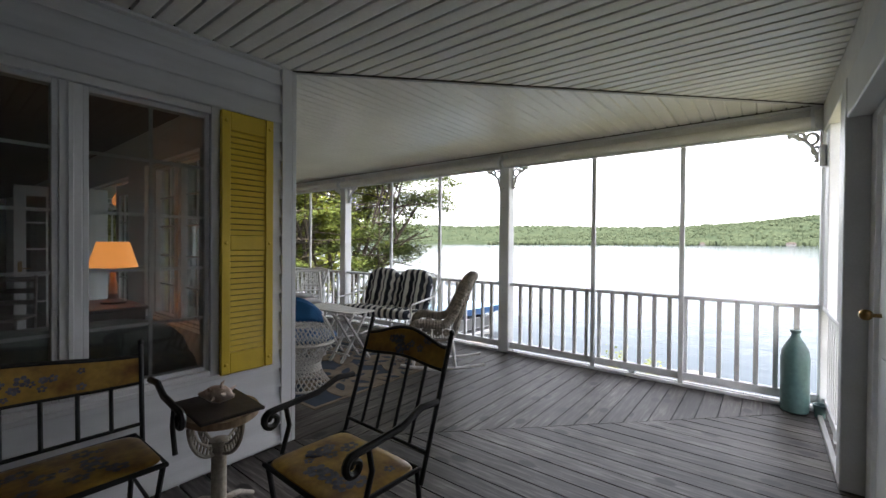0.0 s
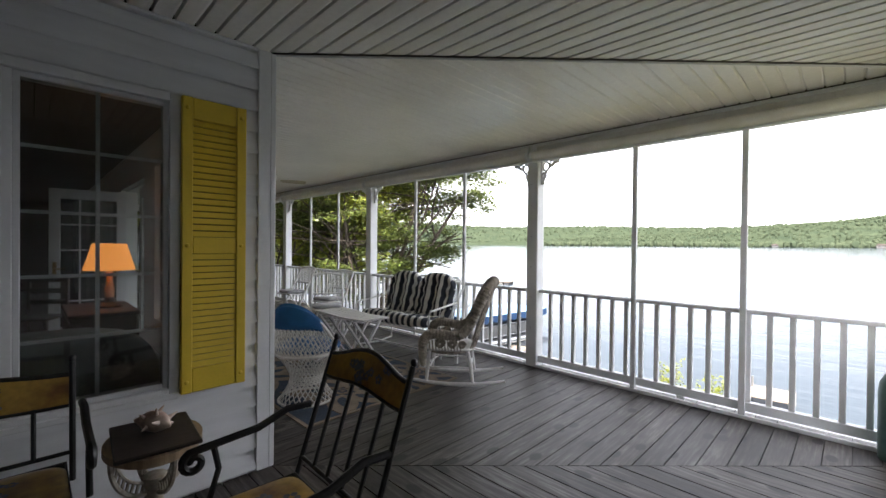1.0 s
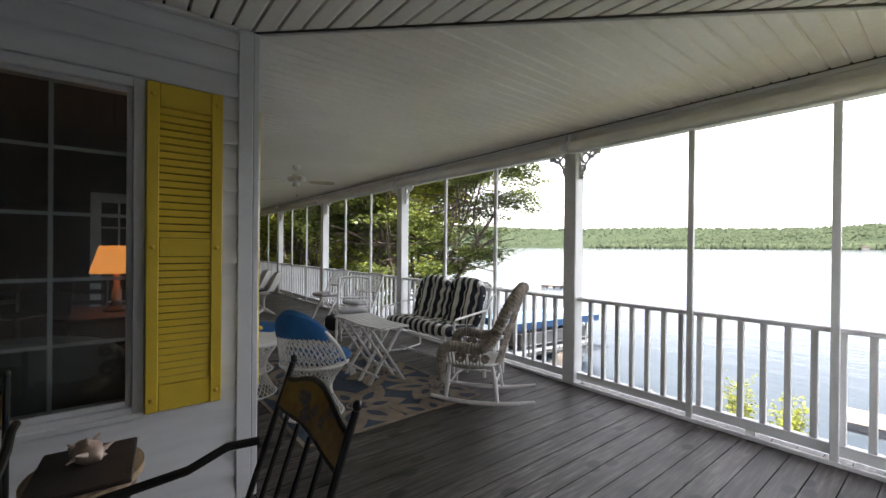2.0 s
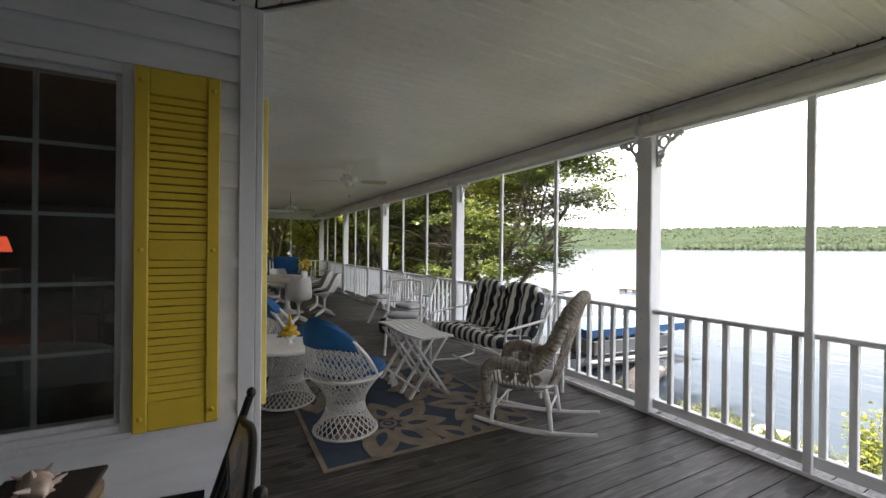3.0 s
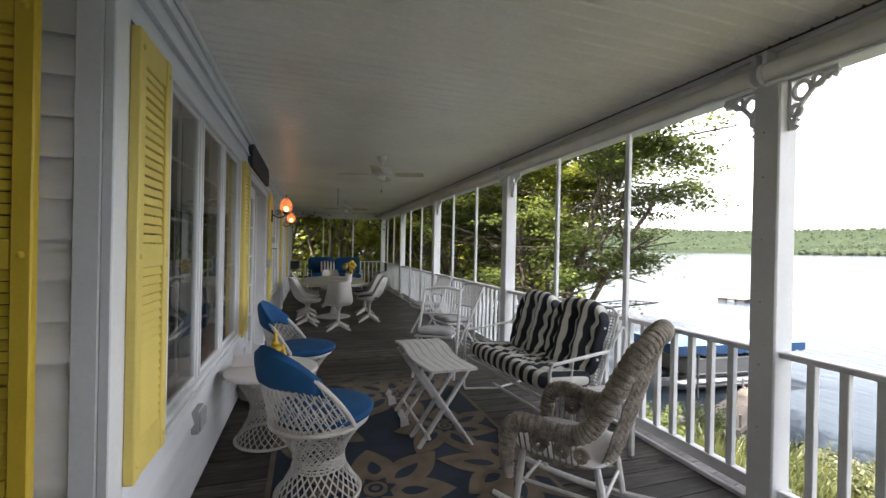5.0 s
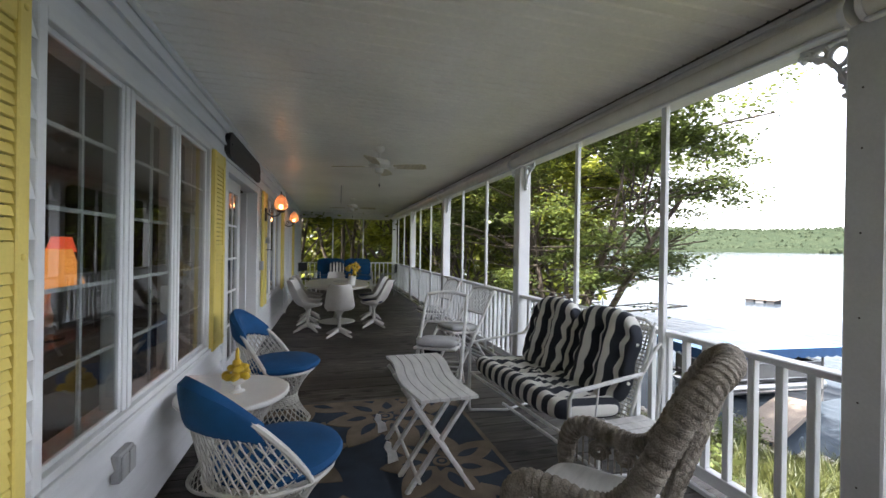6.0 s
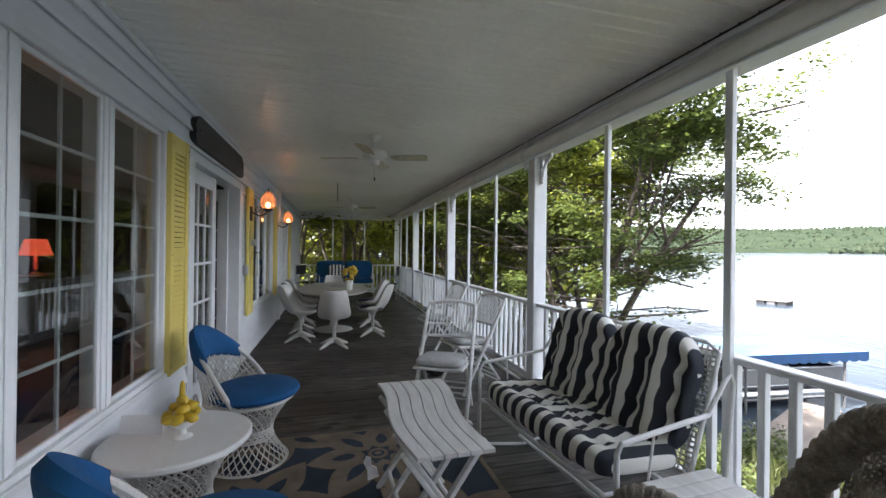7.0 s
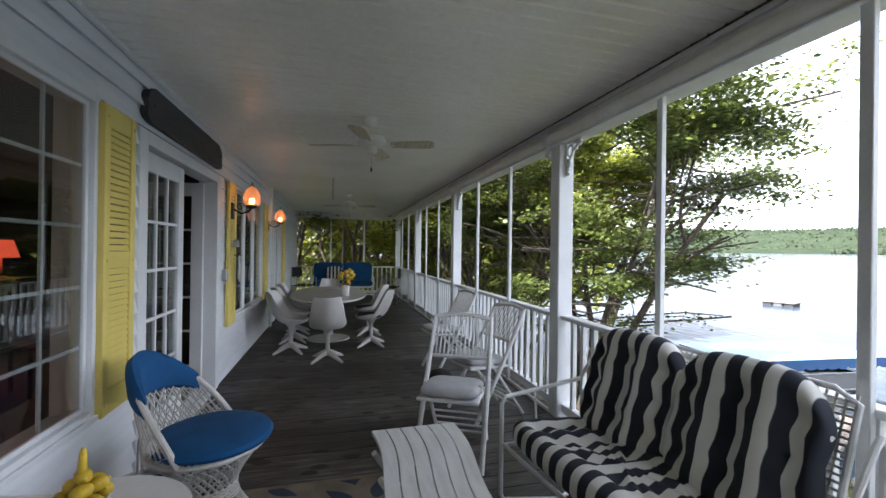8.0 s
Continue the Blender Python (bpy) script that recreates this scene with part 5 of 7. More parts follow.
# ---- dining group ----
def tulip_chair(m, cushion, label):
    c = thing("tulip_chair", label, "chair", m, "dining chairs")
    nu, nv = 36, 10
    vs, fs = [], []
    for side in (0, 1):
        for j in range(nv + 1):
            v = j / nv
            for k in range(nu):
                a = 2 * math.pi * k / nu
                back = max(0.0, min(1.0, (math.cos(a) - 0.15) / 0.6))
                back = back * back * (3 - 2 * back)
                side_ = abs(math.sin(a)) ** 4
                h = 0.455 + 0.37 * back + 0.06 * side_ * (0.6 + 0.4 * math.cos(a))
                rr = (0.235 + 0.02 * back) * (1 - 0.16 * back * abs(math.sin(a)))
                r = rr * math.sin(v * math.pi / 2) ** 0.75
                z = 0.395 + (h - 0.395) * v ** 2.3
                x, y = r * math.sin(a), r * math.cos(a) + 0.09 * back * v ** 2.5
                q = 0.010 if side == 0 else 0.0
                vs.append((x * (1 - q), y * (1 - q), z + (0.010 if side == 0 else 0.0)))
    w = (nv + 1) * nu
    for j in range(nv):
        for k in range(nu):
            k2 = (k + 1) % nu
            q = (j * nu + k, j * nu + k2, (j + 1) * nu + k2, (j + 1) * nu + k)
            fs.append(q)
            fs.append(tuple(w + i for i in q[::-1]))
    for k in range(nu):
        k2 = (k + 1) % nu
        fs.append((nv * nu + k, nv * nu + k2, w + nv * nu + k2, w + nv * nu + k))
    part("shell", Builder().add(vs, fs), TULIP, c)
    part("stem", Builder().lathe([(0.045, 0.08), (0.03, 0.13), (0.024, 0.22), (0.028, 0.32), (0.06, 0.385), (0.09, 0.40)], 18), TULIP, c)
    for k in range(4):
        a = radians(45 + 90 * k)
        d = Vector((math.cos(a), math.sin(a), 0))
        b = Builder().tube([d * 0.0 + Vector((0, 0, 0.105)), d * 0.08 + Vector((0, 0, 0.085)), d * 0.18 + Vector((0, 0, 0.045)), d * 0.265 + Vector((0, 0, 0.014))], [0.042, 0.034, 0.026, 0.014], 8)
        part("star_foot", b, TULIP, c)
    if cushion:
        part("seat_cushion", Builder().pillow((0, -0.03, 0.455), (0.40, 0.38, 0.06), 0.7, 28, 8), NAVY, c, "navy blue seat pad")
    return c


CX, CY = -9.35, 2.98
tc1 = tulip_chair(pose(-8.02, 2.99, 0.002, 0, 0, facing(-1, 0.02)), False, "white moulded tulip dining chair on a star base")
copy_thing(tc1, pose(-8.55, 2.49, 0.002, 0, 0, facing(0.12, 1)))
copy_thing(tc1, pose(-9.2, 2.47, 0.002, 0, 0, facing(0.0, 1)))
copy_thing(tc1, pose(-9.85, 2.47, 0.002, 0, 0, facing(-0.05, 1)))
copy_thing(tc1, pose(-10.75, 2.98, 0.002, 0, 0, facing(1, 0)))
tc2 = tulip_chair(pose(-8.72, 3.60, 0.002, 0, 0, facing(-0.1, -1)), True, "white moulded tulip dining chair with a navy seat pad")
copy_thing(tc2, pose(-9.55, 3.62, 0.002, 0, 0, facing(0.0, -1)))
dt = thing("dining_table", "white oval pedestal dining table", "table", pose(CX, CY, 0.002))
oval = [(1.12 * math.copysign(abs(math.cos(w)) ** 0.85, math.cos(w)), 0.57 * math.copysign(abs(math.sin(w)) ** 0.85, math.sin(w))) for w in [2 * math.pi * i / 48 for i in range(48)]]
b = Builder().prism(oval, 0.708, 0.728)
b.prism([(x * 0.985, y * 0.97) for x, y in oval], 0.698, 0.7078)
part("tabletop", b, TULIP, dt)
part("pedestal", Builder().lathe([(0.33, 0.0), (0.325, 0.012), (0.20, 0.03), (0.08, 0.07), (0.05, 0.15), (0.045, 0.40), (0.07, 0.60), (0.16, 0.69), (0.20, 0.6975)], 32), TULIP, dt)
fv = thing("lemon_vase", "white vase heaped with yellow lemons and greenery on the dining table", "vase", pose(-8.85, 3.22, 0.731))
part("vase", Builder().lathe([(0.05, 0.0), (0.055, 0.01), (0.06, 0.10), (0.072, 0.17), (0.066, 0.17), (0.05, 0.05)], 20), PLASTIC, fv)
random.seed(9)
for k in range(22):
    b = Builder()
    v = Vector((random.gauss(0, 1), random.gauss(0, 1), random.gauss(0, 1))).normalized() * random.uniform(0.08, 0.125)
    lemon(b, (v.x, v.y, 0.27 + v.z), 0.03, v)
    part("lemon", b, LEMON, fv)
b = Builder()
for k in range(60):
    v = Vector((random.gauss(0, 1), random.gauss(0, 1), random.gauss(0, 1))).normalized()
    p = Vector((0, 0, 0.27)) + v * random.uniform(0.09, 0.15)
    s = v.orthogonal().normalized() * 0.016
    b.add([p - s, p + v * 0.045, p + s, p - v * 0.01], [(0, 1, 2, 3)])
part("greenery", b, GRASS, fv, "small green leaves")
solid("place_mat", Builder().prism([(x * 0.28, y * 0.30) for x, y in oval], 0.0, 0.004), GREYCLOTH, "pale grey mat on the dining table", "mat", m=pose(CX - 0.3, CY + 0.1, 0.731))


# ---- far end ----
def blue_sofa(m):
    s = thing("blue_sofa", "outdoor loveseat with royal blue cushions by the end railing", "outdoor sofa", m)
    fr = Builder()
    for x in (-0.86, 0.86):
        fr.tube([(x, -0.34, 0.0), (x, -0.34, 0.60), (x, 0.30, 0.62), (x, 0.34, 0.0)], 0.022, 8)
    fr.rod((-0.86, -0.32, 0.32), (0.86, -0.32, 0.32), 0.02)
    fr.rod((-0.86, 0.33, 0.32), (0.86, 0.33, 0.32), 0.02)
    part("frame", fr, STEELW, s)
    part("seat_deck", Builder().box(-0.85, 0.85, -0.31, 0.32, 0.32, 0.345, 0.005), STEELW, s)
    for x in (-0.43, 0.43):
        part("seat_cushion", Builder().pillow((x, -0.03, 0.42), (0.84, 0.66, 0.17), 0.3, 32, 12), BLUE, s)
        b = Builder().pillow((0, 0, 0), (0.86, 0.58, 0.20), 0.35, 32, 12)
        b.move(pose(x, 0.27, 0.74, 78, 0, 0))
        part("back_cushion", b, BLUE, s)
    return s


blue_sofa(pose(-15.05, 3.30, 0.002, 0, 0, facing(1, 0)))
b = Builder().pillow((0, 0, 0), (0.46, 0.42, 0.14), 0.5, 28, 12)
solid("striped_pillow", b, STRIPE, "black and white striped throw pillow on the blue sofa", "pillow", m=pose(-14.78, 3.05, 0.72, 70, 0, 90))


def director_chair(m, label):
    c = thing("director_chair", label, "chair", m, "black folding chairs at the far end")
    for s in (-1, 1):
        fr = Builder()
        fr.tube([(s * 0.26, 0.22, 0.0), (s * 0.26, 0.22, 0.92)], 0.012, 6)
        fr.tube([(s * 0.26, -0.22, 0.0), (s * 0.26, -0.22, 0.62), (s * 0.26, 0.22, 0.64)], 0.012, 6)
        part("side_frame", fr, CHROME, c)
    part("seat", Builder().box(-0.25, 0.25, -0.22, 0.21, 0.42, 0.44, 0.006), CANVASBLK, c)
    part("backrest", Builder().box(-0.26, 0.26, 0.205, 0.235, 0.66, 0.92, 0.008), CANVASBLK, c)
    for z in (0.12, 0.30):
        part("cross_bar", Builder().rod((-0.26, -0.22, z), (0.26, 0.22, z + 0.06), 0.009, 6), CHROME, c)
    return c


director_chair(pose(-13.5, 4.5, 0.002, 0, 0, facing(-0.3, -1)), "black canvas folding chair with a metal frame beside the railing")
director_chair(pose(-14.3, 2.25, 0.002, 0, 0, facing(0.5, 1)), "black canvas folding chair with a metal frame by the house wall")


# ---- corner seating near the start ----
def iron_back(parent, w, h0, h1, n, lean, back):
    """Slatted iron back with a painted crest; stands in the x-z plane, leaning towards +y."""
    def at(x, z):
        return (x, back + lean * (z - h0), z)
    for s in (-1, 1):
        b = Builder().tube([at(s * w / 2, h0 - 0.10), at(s * w / 2, h1 + 0.01)], 0.011, 8)
        b.ball(at(s * w / 2, h1 + 0.022), 0.013, 1, 1, 1.2, 8)
        part("back_post", b, IRON, parent)
    part("lower_bar", Builder().tube([at(-w / 2, h0 + 0.02), at(w / 2, h0 + 0.02)], 0.009, 8), IRON, parent)
    ch = 0.112 if w < 1 else 0.15
    zb = h1 - ch - 0.015
    n2 = 20
    lo = [(-w / 2 + 0.012 + (w - 0.024) * i / n2, zb - 0.016 * math.cos(2 * math.pi * i / n2 * 1.0) * 0.6) for i in range(n2 + 1)]
    hi = [(x, h1 - 0.045 + 0.055 * math.sin(math.pi * i / n2) ** 1.6) for i, (x, _) in enumerate(lo)]
    b = Builder()
    i0 = len(b.v)
    b.prism(lo + hi[::-1], -0.006, 0.006, "y")
    b.v[i0:] = [(x, y + back + lean * (z - h0), z) for x, y, z in b.v[i0:]]
    part("crest_panel", b, OCHRE, parent, "ochre crest panel painted with grey-blue flowers")
    e = Builder().tube([at(x, z) for x, z in hi], 0.010, 8)
    e.tube([at(x, z) for x, z in lo], 0.009, 8)
    part("crest_edge", e, IRON, parent)
    fl = Builder()
    random.seed(int(w * 100))
    for k in range(int(26 * w)):
        cx, cz = random.gauss(0, w * 0.14), zb + 0.065 + random.gauss(0, 0.022)
        r = random.uniform(0.010, 0.022)
        for p in range(5):
            a = p * 2 * math.pi / 5 + k
            q = [(cx + r * 0.8 * math.cos(a) + r * 0.5 * math.cos(u), cz + r * 0.7 * math.sin(a) + r * 0.45 * math.sin(u)) for u in [2 * math.pi * i / 6 for i in range(6)]]
            fl.add([(x, back - 0.0072 - 0.0002 * (k % 5) + lean * (z - h0), z) for x, z in q], [tuple(range(6))])
    part("painted_flower", fl, FLOWER, parent, smooth=False, kind="stuff")
    for k in range(1, n + 1):
        x = -w / 2 + w * k / (n + 1)
        part("back_bar", Builder().tube([at(x, h0 + 0.02), at(x, zb)], 0.0085, 6), IRON, parent)


def iron_arm(parent, x, y0, y1, z):
    b = Builder()
    pts = [(x, y1, z + 0.05), (x, y1 - 0.10, z + 0.055), (x, (y0 + y1) / 2, z + 0.01), (x, y0 + 0.06, z - 0.005), (x, y0, z - 0.01)]
    r0 = 0.042
    pts += [(x, y0 - 0.012 - r0 * (1 - i / 26) * math.sin(i * 0.42), z - 0.01 - r0 + r0 * (1 - i / 26) * math.cos(i * 0.42)) for i in range(1, 20)]
    b.tube(pts, [0.015] * 5 + [0.016 - 0.0003 * i for i in range(19)], 8)
    part("arm", b, IRON, parent, "black scrolled iron arm")
    part("arm_support", Builder().tube([(x, y0 + 0.05, z), (x, y0 + 0.07, z - 0.10), (x, y0 + 0.035, 0.42)], 0.011, 8), IRON, parent)


def iron_seat(parent, w, y0, y1):
    b = Builder().pillow((0, (y0 + y1) / 2, 0.425), (w, y1 - y0, 0.03), 0.25, 40, 8)
    part("seat", b, OCHRE, parent, "ochre seat painted with grey-blue flowers")
    part("seat_edge", Builder().tube([(-w / 2, y0, 0.42), (w / 2, y0, 0.42), (w / 2, y1, 0.42), (-w / 2, y1, 0.42)], 0.012, 8, closed=True), IRON, parent)
    fl = Builder()
    random.seed(int(w * 77))
    for k in range(int(44 * w)):
        cx, cy = random.uniform(-w * 0.38, w * 0.38), random.uniform(y0 + 0.08, y1 - 0.08)
        r = random.uniform(0.015, 0.035)
        for p in range(5):
            a = p * 2 * math.pi / 5 + k
            q = [(cx + r * 0.8 * math.cos(a) + r * 0.5 * math.cos(u), cy + r * 0.8 * math.sin(a) + r * 0.5 * math.sin(u)) for u in [2 * math.pi * i / 6 for i in range(6)]]
            fl.add([(x, y, 0.4415 + 0.0003 * (k % 6)) for x, y in q], [tuple(range(6))])
    part("painted_flower", fl, FLOWER, parent, smooth=False, kind="stuff")
    for s in (-1, 1):
        part("leg", Builder().tube([(s * (w / 2 - 0.01), y0 + 0.01, 0.42), (s * (w / 2 - 0.03), y0 + 0.03, 0.25), (s * (w / 2 + 0.01), y0 - 0.02, 0.012)], 0.012, 8), IRON, parent)
        part("leg", Builder().tube([(s * (w / 2 - 0.01), y1, 0.42), (s * (w / 2 - 0.01), y1 + 0.02, 0.22), (s * (w / 2), y1 + 0.10, 0.012)], 0.012, 8), IRON, parent)
        part("stretcher", Builder().tube([(s * (w / 2 - 0.03), y0 + 0.03, 0.22), (s * (w / 2 - 0.01), y1 + 0.02, 0.22)], 0.008, 6), IRON, parent)


ac = thing("iron_armchair", "black wrought-iron armchair with ochre flower-painted seat and crest", "chair", pose(-1.275, 1.395, 0.001, 0, 0, -2))
iron_seat(ac, 0.52, -0.19, 0.22)
iron_back(ac, 0.55, 0.46, 0.945, 4, 0.33, 0.25)
for s in (-1, 1):
    iron_arm(ac, s * 0.29, -0.13, 0.30, 0.64)

bench = thing("iron_bench", "black wrought-iron bench with ochre flower-painted seat and crest against the wall", "bench", pose(-2.09, 0.375, 0.001, 0, 0, 90))
iron_seat(bench, 1.16, -0.22, 0.20)
iron_back(bench, 1.20, 0.46, 0.855, 9, 0.06, 0.17)
for s in (-1, 1):
    iron_arm(bench, s * 0.63, -0.20, 0.16, 0.64)

pt = thing("pedestal_table", "small dark-slab table on a cream cast-iron pedestal", "table", pose(-1.99, 1.22, 0.001, 0, 0, -4) @ Matrix.Diagonal((1, 1, 0.917, 1)))
part("slab", Builder().box(-0.19, 0.19, -0.145, 0.145, 0.604, 0.622, 0.004), SLATE, pt, "dark brown slab top")
oval2 = [(0.215 * math.cos(w), 0.175 * math.sin(w)) for w in [2 * math.pi * i / 36 for i in range(36)]]
b = Builder().prism(oval2, 0.572, 0.6035)
b.prism([(x * 0.9, y * 0.88) for x, y in oval2], 0.556, 0.5719)
part("oval_top", b, TAN, pt, "light wooden oval top")
part("column", Builder().lathe([(0.055, 0.0), (0.05, 0.04), (0.036, 0.08), (0.034, 0.38), (0.045, 0.41), (0.045, 0.43), (0.02, 0.44)], 18), IRONW, pt)
for k in range(4):
    a = radians(90 * k + 20)
    d = Vector((math.cos(a), math.sin(a), 0))
    br = Builder()
    arc = [d * (0.03 + 0.13 * math.sin(s * math.pi / 2)) + Vector((0, 0, 0.36 + 0.195 * (1 - math.cos(s * math.pi / 2)))) for s in [i / 10 for i in range(11)]]
    br.tube(arc, 0.010, 6)
    arc2 = [p + Vector((0, 0, 0.05)) - d * 0.012 for p in arc[1:9]]
    br.tube(arc2, 0.007, 6)
    for i in range(1, 9):
        br.tube([arc[i], arc[i] + Vector((0, 0, 0.05)) - d * 0.012], 0.006, 5)
    part("scroll_arm", br, IRONW, pt, kind="stuff")
    part("foot", Builder().tube([d * 0.03 + Vector((0, 0, 0.09)), d * 0.12 + Vector((0, 0, 0.07)), d * 0.21 + Vector((0, 0, 0.012))], [0.018, 0.016, 0.012], 8), IRONW, pt)
shl = thing("sea_shell", "spiny pale conch shell lying on the dark slab", "shell", pose(-2.01, 1.22, 0.608, 0, 0, 30) @ Matrix.Diagonal((1.2, 1.2, 1.2, 1)))
b = Builder()
b.tube([(-0.085, 0, 0.0), (-0.06, 0, 0.002), (-0.02, 0, 0.006), (0.02, 0, 0.008), (0.045, 0, 0.006), (0.06, 0, 0.002), (0.075, 0, 0)], [0.006, 0.016, 0.034, 0.036, 0.026, 0.014, 0.004], 14)
part("whorl", b, SHELL, shl)
b = Builder()
for k in range(11):
    a = k * 2.4
    x = -0.03 + 0.008 * k
    d = Vector((0.2, math.cos(a), math.sin(a)))
    if d.z < -0.5:
        d.z = -0.1
    p = Vector((x, 0, 0.006))
    b.tube([p + d * 0.026, p + d * 0.058], [0.009, 0.002], 6)
part("spine", b, SHELL, shl)

vz = thing("floor_bottle", "tall grey-green glazed bottle standing in the porch corner", "bottle", pose(0.335, 4.84, 0.001) @ Matrix.Diagonal((0.8, 0.8, 1.0, 1)))
part("body", Builder().lathe([(0.105, 0.0), (0.118, 0.012), (0.122, 0.10), (0.120, 0.30), (0.122, 0.44), (0.112, 0.51), (0.080, 0.57), (0.048, 0.61), (0.036, 0.635), (0.034, 0.655)], 32), VERDI, vz)
part("lip", Builder().lathe([(0.034, 0.655), (0.046, 0.668), (0.046, 0.682), (0.030, 0.683)], 24), VERDI, vz)
pot = Builder().lathe([(0.032, 0), (0.042, 0.09), (0.046, 0.095), (0.046, 0.105), (0.038, 0.105), (0.03, 0.03)], 20)
solid("small_pot", pot, VERDI, "small grey-green pot in the corner behind the bottle", "pot", m=pose(0.49, 4.80, 0.001))

# ---- inside the house ----
def table_lamp(m, shade, scale, label):
    l = thing("table_lamp", label, "table lamp", m)
    part("shade", Builder().lathe([(0.185 * scale, 0.0), (0.12 * scale, 0.23 * scale)], 28, caps=False), shade, l)
    part("stem", Builder().lathe([(0.03, -0.22), (0.035, -0.16), (0.02, -0.10), (0.022, -0.02), (0.012, 0.02)], 14), TAN, l)
    part("base", Builder().lathe([(0.085, -0.30), (0.09, -0.285), (0.04, -0.26), (0.03, -0.22)], 20), BLACKPL, l)
    return l


def cabinet(m, w, d, h, mat, label):
    c = thing("cabinet", label, "cabinet", m)
    part("body", Builder().box(-w / 2, w / 2, -d / 2, d / 2, 0.08, h - 0.03, 0.006), mat, c)
    part("top", Builder().box(-w / 2 - 0.02, w / 2 + 0.02, -d / 2 - 0.02, d / 2 + 0.02, h - 0.0295, h, 0.006), mat, c)
    for sx in (-1, 1):
        for sy in (-1, 1):
            part("leg", Builder().box(sx * (w / 2 - 0.03) - 0.02, sx * (w / 2 - 0.03) + 0.02, sy * (d / 2 - 0.03) - 0.02, sy * (d / 2 - 0.03) + 0.02, 0, 0.0795), mat, c)
    for s in (-1, 1):
        dr = part("door", Builder().box(s * w / 4 - w / 4 + 0.01, s * w / 4 + w / 4 - 0.01, -d / 2 - 0.016, -d / 2 - 0.001, 0.12, h - 0.06, 0.004), mat, c)
        part("handle", Builder().ball((s * 0.04, -d / 2 - 0.028, h * 0.55), 0.012), BRASS, dr)
    return c


cabinet(pose(-4.15, 1.24, 0, 0, 0, 0), 0.7, 0.38, 0.86, DARKWOOD, "dark wooden cabinet behind the window")
table_lamp(pose(-4.15, 1.30, 1.16), LAMPSHADE, 0.92, "lit table lamp with a glowing orange shade")
cabinet(pose(-9.8, -1.56, 0, 0, 0, 180), 0.8, 0.4, 0.95, DARKWOOD, "dark wooden sideboard in the back of the room")
table_lamp(pose(-9.8, -1.56, 1.25), REDSHADE, 1.1, "lit table lamp with a glowing red shade")


def room_sofa(m):
    s = thing("sofa", "grey upholstered sofa with its back to the window", "sofa", m)
    part("base", Builder().pillow((0, 0, 0.25), (1.9, 0.85, 0.36), 0.2, 32, 10), SOFA, s)
    part("backrest", Builder().pillow((0, 0.36, 0.55), (1.9, 0.24, 0.72), 0.3, 32, 12), SOFA, s)
    for x in (-0.93, 0.93):
        part("arm", Builder().pillow((x, -0.03, 0.40), (0.22, 0.85, 0.50), 0.35, 24, 10), SOFA, s)
    for x in (-0.85, 0.85):
        for y in (-0.33, 0.33):
            part("foot", Builder().rod((x, y, 0), (x, y, 0.09), 0.025), DARKWOOD, s)
    for x in (-0.45, 0.45):
        part("seat_cushion", Builder().pillow((x, -0.07, 0.46), (0.84, 0.62, 0.16), 0.3, 28, 10), SOFA, s)
    return s


room_sofa(pose(-3.25, 0.45, 0, 0, 0, -90))


def dining_side_chair(m):
    c = thing("wooden_chair", "dark wooden ladder-back chair inside the house", "chair", m, "wooden chairs indoors")
    for s in (-1, 1):
        part("back_leg", Builder().rod((s * 0.2, 0.2, 0), (s * 0.2, 0.24, 0.98), 0.018), DARKWOOD, c)
        part("front_leg", Builder().rod((s * 0.2, -0.2, 0), (s * 0.2, -0.2, 0.45), 0.018), DARKWOOD, c)
    part("seat", Builder().box(-0.22, 0.22, -0.22, 0.22, 0.44, 0.47, 0.008), DARKWOOD, c)
    for z in (0.62, 0.76, 0.90):
        part("slat", Builder().box(-0.19, 0.19, 0.215, 0.235, z - 0.03, z + 0.03, 0.004), DARKWOOD, c)
    return c


dc = dining_side_chair(pose(-6.9, 0.9, 0, 0, 0, 60))
copy_thing(dc, pose(-7.5, 0.3, 0, 0, 0, 140))
lt = bpy.data.lights.new("lamp_glow", "POINT")
lt.energy, lt.color, lt.shadow_soft_size = 0.18, (1.0, 0.55, 0.25), 0.05
new("lamp_glow", lt).location = (-4.15, 1.30, 1.29)
lt2 = bpy.data.lights.new("lamp_glow_red", "POINT")
lt2.energy, lt2.color, lt2.shadow_soft_size = 0.6, (1.0, 0.4, 0.2), 0.05
new("lamp_glow_red", lt2).location = (-9.8, -1.56, 1.36)

# ---- outside ----
LAKE = -5.0


def shore_y(x):
    s = max(0.0, min(1.0, (x + 12.5) / 5.0))
    return 15.8 + 2.6 * s * s * (3 - 2 * s) + 0.5 * math.sin(x * 0.5)


def ground_z(x, y):
    """Bank falling from the house to the shore."""
    shore = shore_y(x)
    if y < 5.4:
        z = -1.9
    else:
        s = min(1.4, (y - 5.4) / (shore - 5.4))
        z = -1.9 + (LAKE + 1.9) * s
    z = max(z, LAKE - 1.2)
    if x < -16:
        z += min(1.0, (-16 - x) / 8) * 0.5 * (1 if y < 9 else 0)
    return z + 0.12 * noise.noise((x * 0.5, y * 0.5, 0)) + 0.05 * noise.noise((x * 1.7, y * 1.7, 3))


